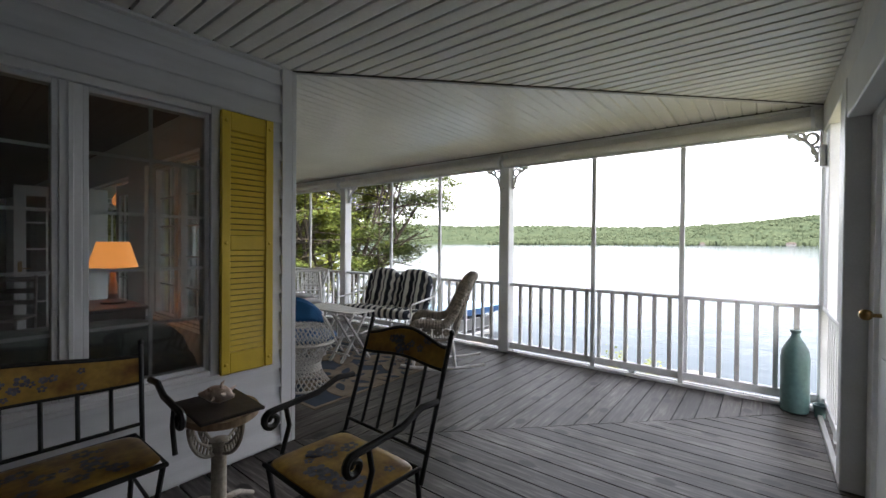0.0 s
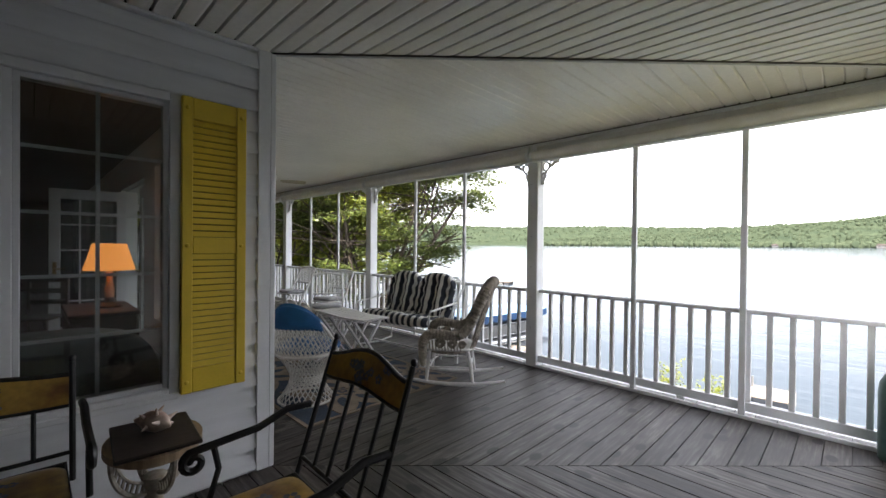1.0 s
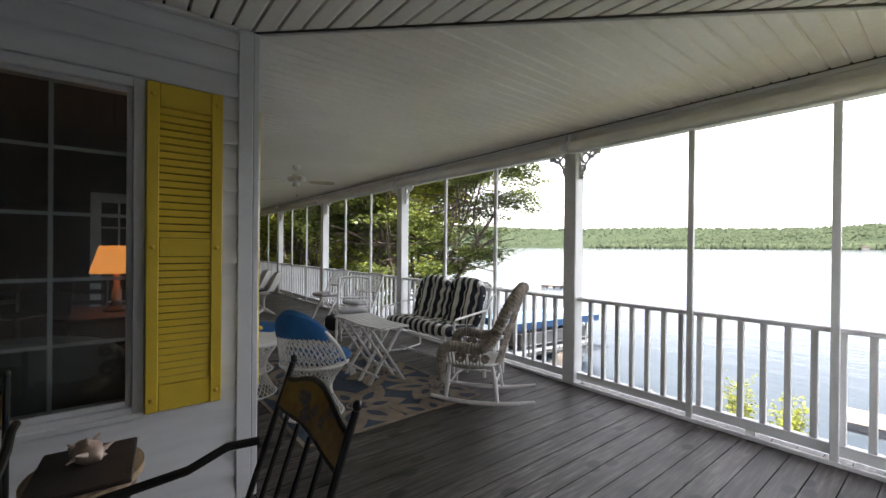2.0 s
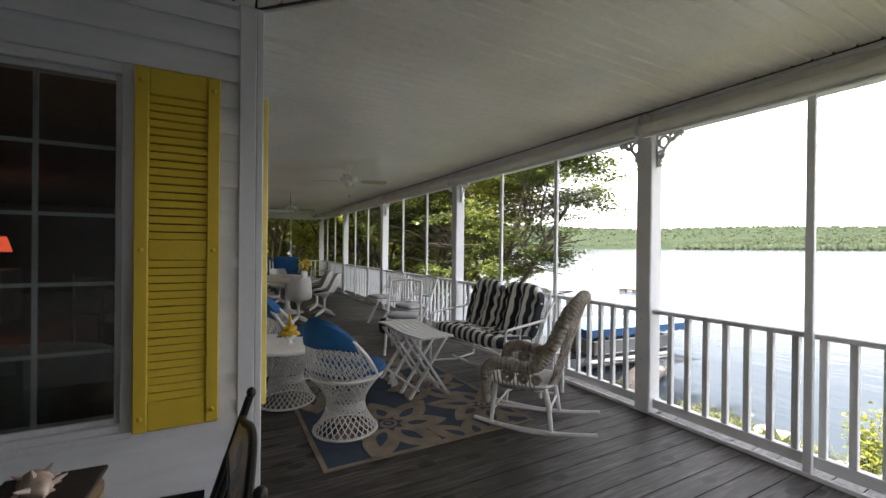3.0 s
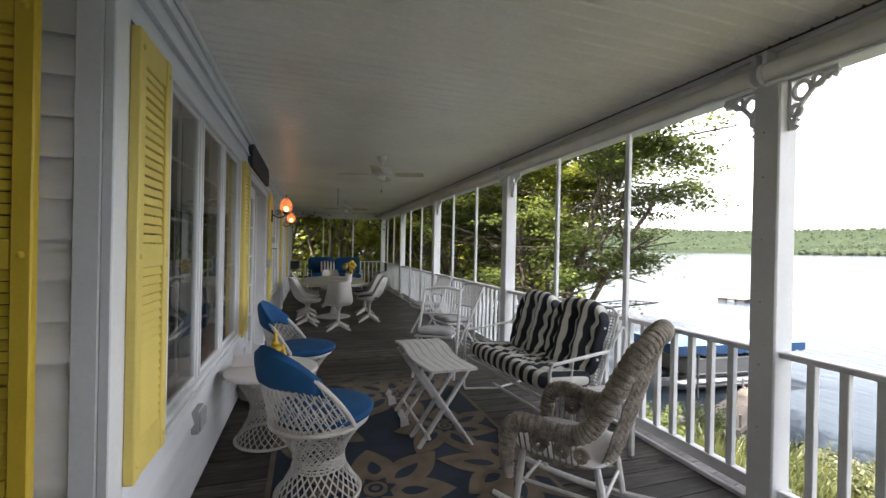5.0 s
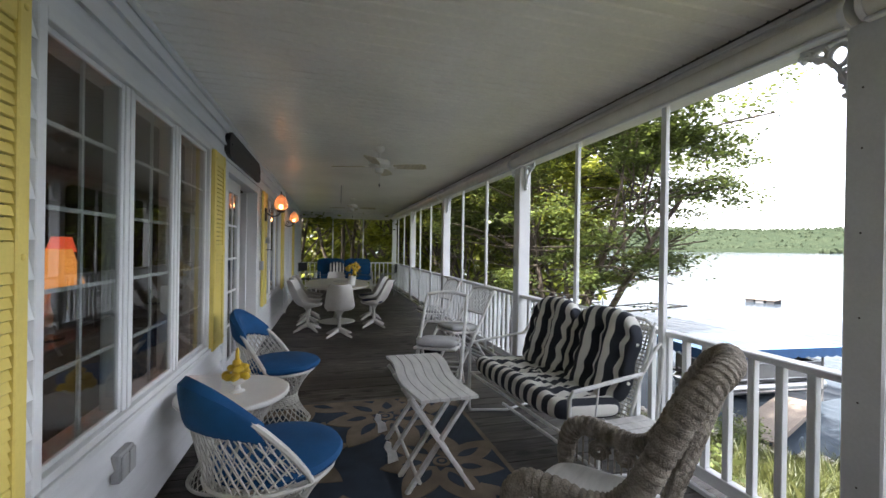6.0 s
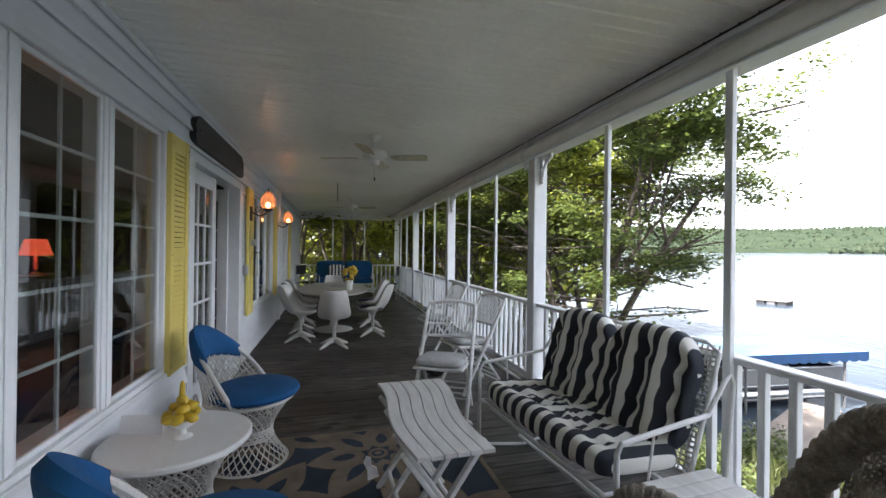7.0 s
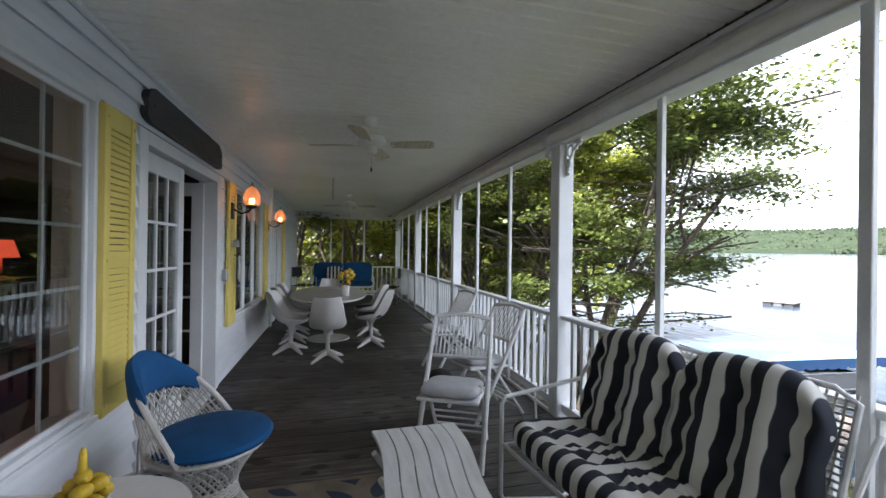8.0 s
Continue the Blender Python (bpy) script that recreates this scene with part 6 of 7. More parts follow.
b = Builder()
xs = [-900, -300, -120, -60] + [-45 + 0.9 * i for i in range(78)] + [60, 150, 400, 900]
ys = [-900, -300, -80, -25, -8, 0] + [4.5 + 0.55 * i for i in range(30)] + [24, 40]
vs = [(x, y, ground_z(x, y)) for y in ys for x in xs]
nx = len(xs)
b.add(vs, [(j * nx + i, j * nx + i + 1, (j + 1) * nx + i + 1, (j + 1) * nx + i) for j in range(len(ys) - 1) for i in range(nx - 1)])
solid("ground", b, GROUND, "grassy bank running down to the lake", "ground", kind="structure")


def lake_z(y):
    """Level of the lake: the porch leans back a little from it."""
    return LAKE + 0.0115 * max(0.0, y - 60)


vs = [(x, y, lake_z(y)) for y in (6, 60, 3000) for x in (-3000, 3000)]
solid("water", Builder().add(vs, [(0, 1, 3, 2), (2, 3, 5, 4)]), LAKEBED, "calm bright lake with fine ripples", "water", kind="structure", smooth=False)
# plain block, its dark colour stands for the shade below the deck
solid("foundation", Builder().box(XW - 0.1, XR + 0.1, YS, YR + 0.05, -2.3, -0.302), SHADOW, "dark block painted as the shade under the porch", "wall", kind="structure")


# far wooded hills
def hills(name, r0, depth, base_h, seed, a0, a1, label):
    b = Builder()
    na, nr = 300, 16
    vs = []
    for j in range(nr + 1):
        for i in range(na + 1):
            a = radians(a0 + (a1 - a0) * i / na)
            t = j / nr
            r = r0 + depth * t
            h = base_h(a0 + (a1 - a0) * i / na)
            x, y = r * math.sin(a), r * math.cos(a)
            z = lake_z(y) + h * math.sin(min(1, t * 1.15) * math.pi / 2) ** 1.2
            z += (noise.noise((x * 0.03 + seed, y * 0.03, 0)) * 4 + noise.noise((x * 0.09, y * 0.09, seed)) * 3.0) * min(1, t * 6 + 0.25) * (1 if h > 12 else 0.5)
            vs.append((x, y, max(z, lake_z(y) - 0.5) if j else lake_z(y) - 1))
    w = na + 1
    b.add(vs, [(j * w + i, j * w + i + 1, (j + 1) * w + i + 1, (j + 1) * w + i) for j in range(nr) for i in range(na)])
    return solid(name, b, HILL, label, "hill", kind="structure")


def far_height(d):
    return 80 + 12 * math.sin(radians(d * 5.0)) + 6 * math.sin(radians(d * 13 + 50))


def near_height(d):
    return 6 + 62 * max(0.0, min(1.0, (d + 32) / 42)) + 5 * math.sin(radians(d * 9))


hills("far_hill", 1500, 500, far_height, 1.0, -85, 60, "far wooded ridge across the lake")
hills("near_hill", 850, 420, near_height, 7.0, -52, 70, "nearer wooded hill on the far shore")
random.seed(21)
b = Builder()


def crown(a, r, z, h):
    """A far tree crown standing at angle a and range r."""
    i0 = len(b.v)
    b.ball(Vector((r * math.sin(a), r * math.cos(a), z + h * 0.35)), h * 0.55, random.uniform(0.6, 1.1), random.uniform(0.6, 1.1), 1, 6)
    b.v[i0:] = [(x + random.uniform(-0.12, 0.12) * h, y, zz + random.uniform(-0.12, 0.12) * h) for x, y, zz in b.v[i0:]]


for k in range(1500):
    deg = random.uniform(-60, 45)
    r = (846 if deg > -32 else 1495) + random.uniform(-4, 30)
    crown(radians(deg), r, lake_z(r * math.cos(radians(deg))), random.uniform(3, 11) * (1 if deg > -32 else 1.4))
for k in range(3600):
    deg = random.uniform(-30, 45)
    t = random.random() ** 0.8
    r = 850 + 420 * t
    a = radians(deg)
    crown(a, r, lake_z(r * math.cos(a)) + near_height(deg) * math.sin(min(1, t * 1.15) * math.pi / 2) ** 1.2, random.uniform(3, 6))
for k in range(1800):
    deg = random.uniform(-80, -5)
    t = random.random() ** 0.8
    r = 1500 + 500 * t
    a = radians(deg)
    crown(a, r, lake_z(r * math.cos(a)) + far_height(deg) * math.sin(min(1, t * 1.15) * math.pi / 2) ** 1.2, random.uniform(4, 8))
solid("shore_trees", b, HILLTREE, "line of trees along the far shore", "trees", kind="stuff")
for k, (d, w, h) in enumerate(((2, 12, 4), (6, 9, 3.5), (9.5, 13, 4.5), (15, 10, 4), (20, 10, 4), (-6, 8, 3.5))):
    a = radians(d)
    hs = thing("house", "pale lakeside house among the trees on the far shore", "house", pose(836 * math.sin(a), 836 * math.cos(a), lake_z(836 * math.cos(a)) + 0.5, 0, 0, -d), "houses on the far shore")
    part("wall", Builder().box(-w / 2, w / 2, -4, 4, 0, h * 0.8), LIFTMETAL, hs)
    part("roof", Builder().prism([(-w / 2 - 1, h * 0.8 + 0.001), (w / 2 + 1, h * 0.8 + 0.001), (w / 2 - 2, h + 1.6), (-w / 2 + 2, h + 1.6)], -5, 5, "y"), SLATE, hs)
    for x in (-w / 4, w / 4):
        part("window", Builder().box(x - 0.9, x + 0.9, -4.1, -4.005, 1.2, 3.0), SIGNWOOD, hs)


# trees
def branch(b, leaves, p, d, length, r, depth, rng, spread, droop, leafy, inside):
    pts, rad = [p], [r]
    q, v = p.copy(), d.copy()
    n = 5
    for i in range(n):
        v = (v + Vector((rng.gauss(0, 0.10), rng.gauss(0, 0.10), rng.gauss(0, 0.07) + droop))).normalized()
        if not inside(q):
            break
        q = q + v * length / n
        pts.append(q.copy())
        rad.append(r * (1 - 0.62 * (i + 1) / n))
    if len(pts) < 2:
        return
    b.tube(pts, rad, 6 if r > 0.03 else 4, caps=False)
    if depth == 0:
        for q in pts[1:]:
            for _ in range(leafy):
                leaves.append(q + Vector((rng.gauss(0, 0.27), rng.gauss(0, 0.27), rng.gauss(0, 0.07))))
        return
    if depth == 1:
        for q in pts[2:]:
            for _ in range(leafy // 3):
                leaves.append(q + Vector((rng.gauss(0, 0.30), rng.gauss(0, 0.30), rng.gauss(0, 0.09))))
    kids = 3 if depth > 1 else 4
    for k in range(kids):
        i = min(len(pts) - 1, rng.randint(3, n) if depth > 1 else rng.randint(2, n))
        axis = Vector((rng.gauss(0, 1), rng.gauss(0, 1), rng.gauss(0, 0.35))).normalized()
        nd = (v + axis * spread).normalized()
        branch(b, leaves, pts[i], nd, length * rng.uniform(0.42, 0.64), rad[i] * 0.66, depth - 1, rng, spread, droop * 1.15, leafy, inside)


def leaf_cloud(leaves, size, rng, flat=0.5):
    b = Builder()
    for p in leaves:
        a = rng.uniform(0, 2 * math.pi)
        u = Vector((math.cos(a), math.sin(a), rng.gauss(-0.15, flat * 0.5))).normalized()
        w = Vector((-math.sin(a), math.cos(a), rng.gauss(0, flat))).normalized()
        s = size * rng.uniform(0.6, 1.25)
        b.add([p, p + (u * 0.5 + w * 0.38) * s, p + u * s, p + (u * 0.5 - w * 0.38) * s], [(0, 1, 2, 3)])
    return b


def tree(x, y, stems, seed, leafy, size, mat, label, depth=3, reach=None, limbs=0):
    rng = random.Random(seed)
    z = ground_z(x, y)
    t = thing("tree", label, "tree", pose(x, y, z - 0.1), "trees by the porch")
    b, leaves = Builder(), []

    def inside(p):
        return not reach or math.hypot(p.x, p.y) < reach(p.z + z) * (0.95 + 0.16 * noise.noise(p * 0.9))
    for d, length, r, sp, dr in stems:
        branch(b, leaves, Vector((rng.gauss(0, 0.12), rng.gauss(0, 0.12), 0)), Vector(d).normalized(), length, r, depth, rng, sp, dr, leafy, inside)
    for k in range(limbs):
        d = Vector(stems[k % len(stems)][0]).normalized()
        a = 2.4 * k + rng.uniform(-0.4, 0.4)
        out = Vector((math.cos(a), math.sin(a), rng.uniform(-0.05, 0.35))).normalized()
        h = 2.6 + 5.9 * k / limbs
        branch(b, leaves, d * h, out, rng.uniform(2.8, 4.4), 0.032, 2, rng, 0.55, -0.012, leafy, inside)
    part("trunk", b, BARK, t, "grey-brown stems and limbs")
    part("crown", leaf_cloud(leaves, size, rng), mat, t, "layered sprays of green leaves", smooth=False)
    return t


maple = [((0.12, 0.0, 1), 5.8, 0.14, 0.65, 0.0), ((0.4, 0.1, 1), 5.6, 0.13, 0.65, 0.0), ((-0.3, -0.1, 1), 5.3, 0.13, 0.7, 0.0), ((0.05, -0.3, 1), 5.2, 0.11, 0.7, 0.0), ((0.6, 0.25, 1), 5.0, 0.11, 0.6, -0.01),
         ((-0.1, 0.35, 1), 5.5, 0.12, 0.7, 0.0), ((0.6, -0.1, 1), 5.2, 0.11, 0.6, -0.01), ((0.28, 0.2, 1), 6.2, 0.13, 0.65, 0.0), ((-0.55, 0.2, 1), 5.2, 0.11, 0.7, 0.0), ((0.75, 0.05, 1), 5.2, 0.10, 0.6, 0.0)]
tree(-12.9, 9.9, [(d, n * 1.15, r, sp, dr) for d, n, r, sp, dr in maple[:4] + maple[5:6] + maple[7:9]], 3, 40, 0.11, LEAF, "many-stemmed maple with layered branches over the water",
     reach=lambda h: max(2.4, 3.2 + 0.53 * min(h - 0.5, 5.4)) - 0.2 * max(h - 7, 0), limbs=76)
tree(-16.5, 9.2, maple[:6], 8, 26, 0.15, LEAF2, "many-stemmed leafy tree behind the railing")
tree(-20.5, 8.2, maple[:6], 12, 26, 0.15, LEAF2, "many-stemmed leafy tree behind the railing")
tree(-19.8, 5.6, maple[1:6], 15, 26, 0.15, LEAF2, "leafy tree at the far end of the porch")
tree(-20.5, 3.2, maple[:5], 18, 26, 0.15, LEAF2, "leafy tree at the far end of the porch")
tree(-19.6, 0.9, maple[2:7], 23, 26, 0.15, LEAF2, "leafy tree at the far end of the porch")
tree(-25.0, 12.5, maple[:5], 27, 14, 0.26, LEAF, "leafy tree behind the railing")
tree(-27.0, 5.5, maple[:6], 31, 14, 0.3, LEAF, "leafy tree deeper in the wood")
tree(-27.0, 1.0, maple[:6], 33, 14, 0.3, LEAF2, "leafy tree deeper in the wood")
random.seed(44)
rng = random.Random(44)
pts = []
for k in range(30000):
    x, y = rng.uniform(-36, -27), rng.uniform(-14, 22)
    pts.append(Vector((x, y, rng.uniform(-2, 14))))
solid("wood_edge", leaf_cloud(pts, 0.8, rng, 0.9), LEAF2, "dense green wood behind the porch", "trees", kind="stuff", smooth=False)
pts = []
for k in range(5200):
    x, y = rng.uniform(-24, -16.6), rng.uniform(-1, 9)
    z = ground_z(x, y)
    pts.append(Vector((x, y, z + abs(rng.gauss(0, 0.7)))))
pts += [p for p in (Vector((rng.uniform(-26, -21.5), rng.uniform(-5, 11), rng.uniform(-2, 7))) for k in range(16000)) if noise.noise(p * 0.55) > -0.05]
solid("undergrowth", leaf_cloud(pts, 0.22, rng, 0.8), LEAF2, "tall leafy undergrowth below the trees", "bushes", kind="stuff", smooth=False)


# bushes and grasses on the bank
def shrub(x, y, w, h, n, mat, label):
    rng = random.Random(int(x * 31 + y * 17))
    z = ground_z(x, y)
    s = thing("shrub", label, "shrub", pose(x, y, z - 0.03), "shrubs on the bank")
    st = Builder()
    pts = []
    for k in range(16):
        a = rng.uniform(0, 2 * math.pi)
        d = Vector((math.cos(a) * w * rng.uniform(0.2, 0.9), math.sin(a) * w * rng.uniform(0.2, 0.9), h * rng.uniform(0.6, 1.0)))
        st.tube([(0, 0, 0), d * 0.5 + Vector((0, 0, 0.08)), d], [0.014, 0.009, 0.004], 5, caps=False)
        for _ in range(n // 16):
            q = d * rng.uniform(0.45, 1.05)
            pts.append(q + Vector((rng.gauss(0, 0.09), rng.gauss(0, 0.09), rng.gauss(0, 0.09))))
    part("stem", st, BARK, s)
    part("foliage", leaf_cloud(pts, 0.09, rng, 0.8), mat, s, smooth=False)


for x, y, w, h, mt in ((-4.9, 7.0, 0.6, 0.6, GRASS), (-5.9, 7.6, 0.7, 0.7, GRASS), (-6.9, 8.8, 0.8, 0.7, LEAF), (-3.9, 8.8, 0.7, 0.6, GRASS), (-8.6, 10.2, 0.9, 0.8, LEAF), (-7.6, 6.5, 0.6, 1.1, LEAF2), (-9.4, 7.4, 0.8, 1.2, LEAF),
                       (-3.7, 14.3, 0.5, 2.2, LEAF2), (-2.7, 14.5, 0.4, 2.1, LEAF2), (-6.2, 13.6, 0.8, 0.8, GRASS), (-7.6, 15.2, 0.8, 0.7, GRASS), (-10.6, 14.6, 0.8, 0.9, GRASS), (-9.6, 13.0, 0.8, 0.9, LEAF)):
    shrub(x, y, w, h, 1100, mt, "bright green leafy shrub on the lake bank")
rng = random.Random(77)
b = Builder()
for k in range(26000):
    x, y = rng.uniform(-13, 1.5), rng.uniform(6.0, 18.0)
    z = ground_z(x, y)
    if z < LAKE + 0.1:
        continue
    tall = 0.28 * (1.6 if noise.noise((x * 0.6, y * 0.6, 9)) > 0.1 else 0.7) * rng.uniform(0.5, 1.2)
    a = rng.uniform(0, math.pi)
    u = Vector((math.cos(a), math.sin(a), 0)) * 0.012
    tip = Vector((x + rng.gauss(0, 0.09), y + rng.gauss(0, 0.09), z + tall))
    b.add([(x - u.x, y - u.y, z - 0.02), (x + u.x, y + u.y, z - 0.02), tip], [(0, 1, 2)])
for k in range(11000):
    cx, cy = rng.uniform(-9.0, 0.5), rng.uniform(10.0, 17.0)
    if noise.noise((cx * 0.8, cy * 0.8, 4)) < 0.05:
        continue
    z = ground_z(cx, cy)
    a = rng.uniform(0, math.pi)
    u = Vector((math.cos(a), math.sin(a), 0)) * 0.016
    q = Vector((cx + rng.gauss(0, 0.05), cy + rng.gauss(0, 0.05), z + 0.3))
    tip = Vector((cx + rng.gauss(0, 0.22), cy + rng.gauss(0, 0.22), z + rng.uniform(0.45, 0.8)))
    b.add([(cx - u.x, cy - u.y, z - 0.02), (cx + u.x, cy + u.y, z - 0.02), q + u * 0.7, tip, q - u * 0.7], [(0, 1, 2, 3, 4)])
solid("bank_grass", b, GRASS, "long grass on the lake bank", "grass", kind="stuff", smooth=False)

# shore stones
rng = random.Random(5)
st_me = []
for k in range(6):
    s = Builder().ball((0, 0, 0), 1, 1, 0.8, 0.6, 10)
    s.v = [tuple(Vector(p) * (1 + 0.28 * noise.noise(Vector(p) * 1.3 + Vector((k * 9, 0, 0))))) for p in s.v]
    st_me.append(mesh_of("stone", s, ROCK))
for k in range(70):
    x = -15 + 13 * rng.random()
    y = shore_y(x) + rng.uniform(-1.0, 0.3)
    o = tagged(new("stone", st_me[k % 6]), "pale rounded stone at the water's edge", "stone", "shore stones")
    sz = rng.uniform(0.12, 0.38)
    o.matrix_basis = pose(x, y, ground_z(x, y) + sz * 0.2, 0, 0, rng.uniform(0, 360)) @ Matrix.Diagonal((sz, sz, sz, 1))


# boat lift with canopy, boat and docks
lift = thing("boat_lift", "boat lift with a royal blue canvas canopy over the water", "boat lift", pose(-15.9, 21.4, LAKE, 0, 0, -5))
hw, hl = 1.55, 3.5
b = Builder()
top = [(-hw, 2.36), (-hw * 0.5, 2.42), (0, 2.45), (hw * 0.5, 2.42), (hw, 2.36)]
vs = [(x, y, z) for y in (-hl, -hl * 0.8, hl * 0.8, hl) for x, z in top]
vs = [(x, y, z - (0.18 if abs(y) == hl else 0.0) * (z - 2.36) / 0.09 * 0.6) for x, y, z in vs]
b.add(vs, [(j * 5 + i, j * 5 + i + 1, (j + 1) * 5 + i + 1, (j + 1) * 5 + i) for j in range(3) for i in range(4)])
# pale top colour imitates sky glare on the blue canvas
part("canopy", b, CANOPYTOP, lift, "blue canvas top, pale with painted sky glare")


def scallop(p, q, n):
    """Hanging canvas edge with shallow scallops."""
    p, q = Vector(p), Vector(q)
    line = []
    for i in range(n):
        a, c = p.lerp(q, i / n), p.lerp(q, (i + 1) / n)
        line += [a - Vector((0, 0, 0.34)), a.lerp(c, 0.2) - Vector((0, 0, 0.40)), a.lerp(c, 0.5) - Vector((0, 0, 0.42)), a.lerp(c, 0.8) - Vector((0, 0, 0.40))]
    line.append(q - Vector((0, 0, 0.34)))
    m = len(line)
    vs = line + [p.lerp(q, i / (m - 1)) for i in range(m)]
    part("valance", Builder().add(vs, [(i, i + 1, m + i + 1, m + i) for i in range(m - 1)]), CANOPY, lift, "scalloped blue canvas edge", smooth=False)


for y in (-hl, hl):
    scallop((-hw, y, 2.36), (hw, y, 2.36), 6)
for x in (-hw, hw):
    scallop((x, -hl, 2.36), (x, hl, 2.36), 14)
for x in (-hw + 0.1, hw - 0.1):
    for y in (-2.4, 2.4):
        part("lift_post", Builder().rod((x, y, -1.4), (x, y, 2.36), 0.05), LIFTMETAL, lift)
    part("side_bar", Builder().rod((x, -2.4, 0.55), (x, 2.4, 0.55), 0.05), LIFTMETAL, lift)
boat = thing("pontoon_boat", "pale pontoon boat parked under the blue canopy", "boat", pose(-15.9, 21.4, LAKE + 0.32, 0, 0, -5))
for x in (-0.85, 0.85):
    part("pontoon", Builder().tube([(x, -3.1, 0.30), (x, -2.8, 0.22), (x, 2.9, 0.22), (x, 3.1, 0.26)], [0.05, 0.30, 0.30, 0.28], 14), CHROME, boat)
part("deck", Builder().box(-1.2, 1.2, -3.0, 3.0, 0.53, 0.62, 0.02), BLACKPL, boat)
fence = Builder()
for x in (-1.15, 1.15):
    fence.box(x - 0.02, x + 0.02, -2.7, 2.7, 0.70, 1.30, 0.01)
fence.box(-1.15, 1.15, -2.72, -2.68, 0.70, 1.30, 0.01)
fence.box(-1.15, 1.15, 2.68, 2.72, 0.70, 1.30, 0.01)
part("side_panel", fence, HULL, boat, "pale side panels")
rl = Builder()
for z in (0.66, 1.34):
    rl.tube([(-1.16, -2.72, z), (1.16, -2.72, z), (1.16, 2.72, z), (-1.16, 2.72, z)], 0.02, 6, closed=True)
part("guard_rail", rl, CHROME, boat)
for y in (-1.8, 1.6):
    part("bench_seat", Builder().pillow((0.7, y, 0.95), (0.6, 1.6, 0.5), 0.3, 24, 8), HULL, boat)
part("console", Builder().box(-0.9, -0.4, -0.3, 0.4, 0.62, 1.55, 0.05), HULL, boat)


def dock(name, m, length, width, label):
    d = thing(name, label, "dock", m)
    n = int(length / 0.15)
    me = mesh_of("plank", Builder().box(-width / 2, width / 2, 0.004, 0.140, 0.42, 0.455, 0.004), DOCK)
    for k in range(n):
        piece("plank", me, d, pose(0, k * 0.15, 0))
    for x in (-width / 2 + 0.06, width / 2 - 0.06):
        part("stringer", Builder().box(x - 0.04, x + 0.04, 0, n * 0.15, 0.25, 0.4195), DOCK, d)
        for y in (0.3, length - 0.4):
            part("pile", Builder().rod((x, y, -1.4), (x, y, 0.9), 0.045), CHROME, d)
    return d


dock("dock", pose(-11.6, 16.2, LAKE, 0, 0, 22), 5.7, 1.3, "weathered plank dock beside the boat lift")
dock("dock", pose(-2.1, 21.4, LAKE, 0, 0, 4), 1.9, 1.5, "short sunlit plank dock in the lake")
raft = thing("swim_raft", "small floating swim raft with a dark edge on the lake", "raft", pose(-42.0, 57.5, LAKE - 0.05, 0, 0, 20) @ Matrix.Diagonal((1.0, 1.1, 1.0, 1)))
part("deck", Builder().box(-1.7, 1.7, -1.3, 1.3, 0.45, 0.55, 0.02), DOCK, raft)
for x in (-1.1, 0, 1.1):
    part("float", Builder().box(x - 0.45, x + 0.45, -1.2, 1.2, 0.0, 0.4495, 0.05), CANVASBLK if x else LIFTMETAL, raft)

# small flag beyond the side railing
flag = thing("flag", "small red and white striped flag hanging outside the porch", "flag", pose(0.95, 4.45, 0.85))
part("staff", Builder().rod((0, 0, -1.8), (0, 0, 1.3), 0.012), WOODW, flag)
for k in range(7):
    part("stripe", Builder().box(-0.004, 0.004, 0.012, 0.42, 0.10 + k * 0.07, 0.168 + k * 0.07), RED if k % 2 == 0 else TRIM, flag, smooth=False)
part("canton", Builder().box(-0.006, 0.006, 0.012, 0.20, 0.38, 0.62), NAVY, flag, smooth=False)

# ---- siding and deck boards ----
LAP = 0.127


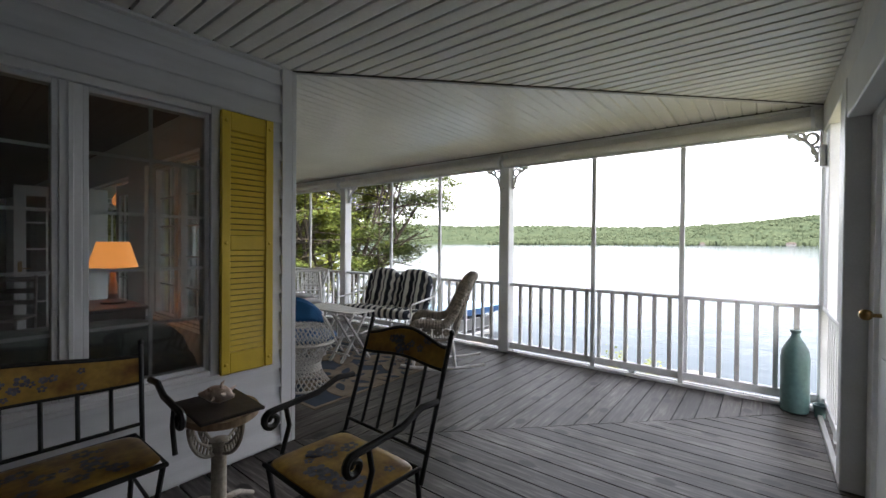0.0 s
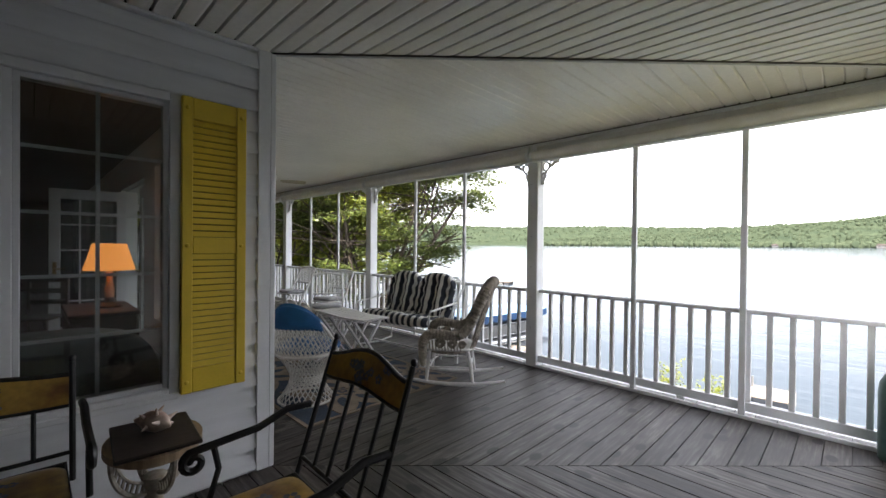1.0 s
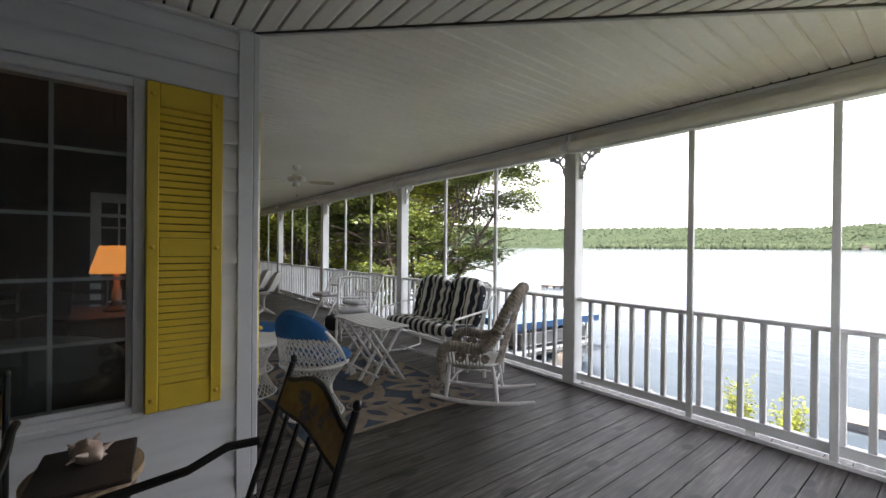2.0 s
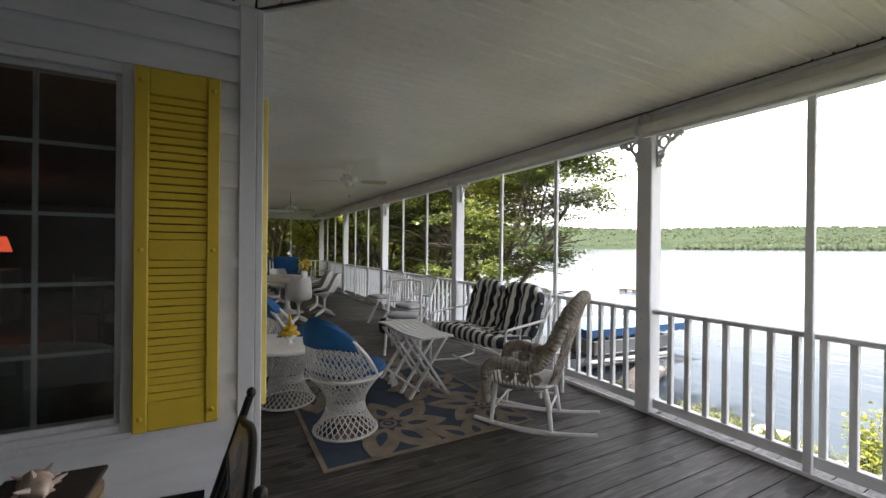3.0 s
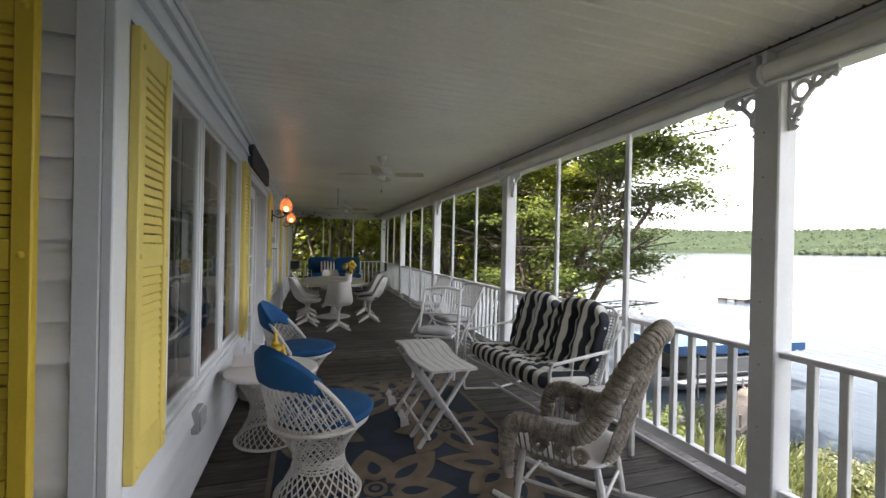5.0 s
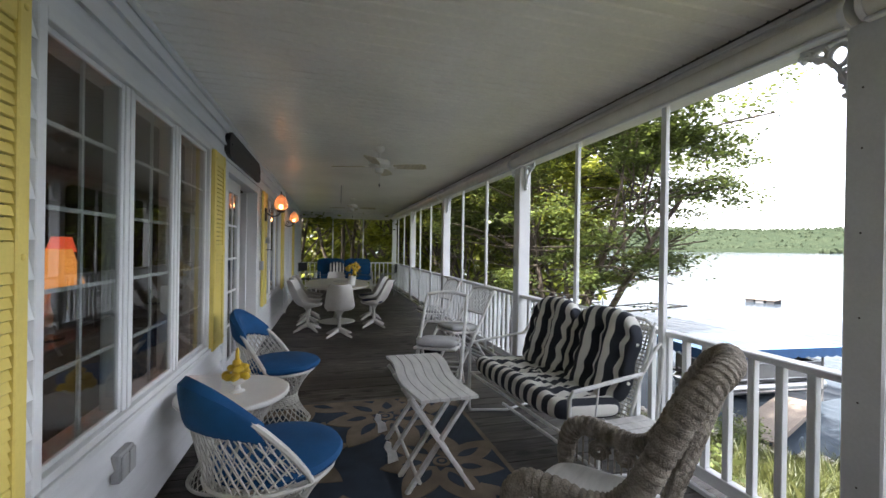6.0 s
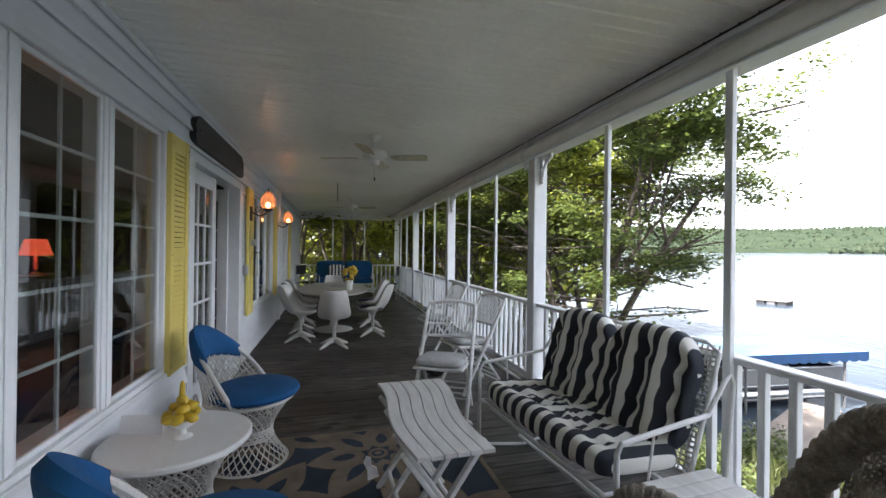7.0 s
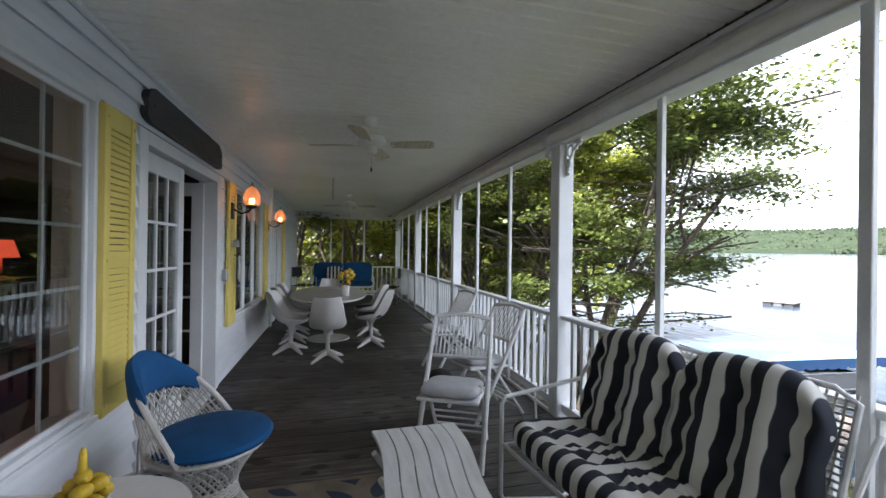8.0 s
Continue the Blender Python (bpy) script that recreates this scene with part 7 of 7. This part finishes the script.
def siding(parent, axis, c, u0, u1, holes, z0=0.02, z1=CEIL - 0.03):
    grown = [(a - 0.033, d + 0.033, e - 0.033, f + 0.033) for a, d, e, f in holes]
    z = z0
    while z < z1 - 0.01:
        zt = min(z + LAP, z1)
        us = sorted({u0, u1, *[min(max(g[i], u0), u1) for g in grown for i in (0, 1)]})
        spans = []
        for a, d in zip(us, us[1:]):
            if d - a < 0.002:
                continue
            m = (a + d) / 2
            lo, hi = z, zt
            for g in grown:
                if g[0] < m < g[1] and g[2] < hi and g[3] > lo:
                    if g[2] <= lo and g[3] >= hi:
                        lo = hi
                    elif g[2] > lo:
                        hi = g[2]
                    else:
                        lo = g[3]
            if hi - lo > 0.004:
                if spans and abs(spans[-1][1] - a) < 1e-6 and spans[-1][2:] == (lo, hi):
                    spans[-1] = (spans[-1][0], d, lo, hi)
                else:
                    spans.append((a, d, lo, hi))
        for a, d, lo, hi in spans:
            o0 = -0.010 + 0.031 * (1 - (lo - z) / LAP)
            o1 = -0.010 + 0.031 * (1 - (hi - z) / LAP)
            vs = []
            for u in (a, d):
                for o, zz in ((-0.0115, min(lo + 0.012, hi - 0.001)), (o0, lo), (o1, hi), (-0.0115, hi)):
                    vs.append((c + o, u, zz) if axis == "x" else (u, c + o, zz))
            f = [(0, 1, 2, 3), (7, 6, 5, 4), (1, 5, 6, 2), (0, 4, 5, 1), (3, 2, 6, 7)]
            part("clapboard", Builder().add(vs, f if axis == "y" else [q[::-1] for q in f]), SIDING, parent, smooth=False)
        z += LAP


siding(wall_east, "x", XE, YS, YN - 0.086, EAST_OPEN)
siding(wall_north, "y", YN, XW - 0.3, XE - 0.091, NORTH_OPEN)

BW, GAP = 0.142, 0.0065
rng = random.Random(12)
x = XW - 0.08
while x < XR + 0.08:
    xa, xb = x + GAP / 2, x + BW - GAP / 2
    ya = YN if xa <= XE else YN + (xa - XE) * K
    yb = YN if xb <= XE else YN + (xb - XE) * K
    if min(ya, yb) < YR + 0.05:
        dz = rng.uniform(-0.002, 0.0)
        poly = [(xa, ya + 0.003), (xb, yb + 0.003), (xb, YR + 0.118), (xa, YR + 0.118)]
        if yb < YR + 0.1:
            part("deck_board", Builder().prism(poly, -0.033, dz), DECKY, floor, smooth=False)
    x += BW
y = YS
while y < YR - 0.02:
    ya, yb = y + GAP * 0.75, y + BW - GAP * 0.75
    xa = XE if ya <= YN else XE + (ya - YN) / K
    xb = XE if yb <= YN else XE + (yb - YN) / K
    dz = rng.uniform(-0.002, 0.0)
    if xb < XR + 0.07:
        part("deck_board", Builder().prism([(xa + 0.003, ya), (XR + 0.098, ya), (XR + 0.098, yb), (xb + 0.003, yb)], -0.033, dz), DECKX, floor, smooth=False)
    y += BW
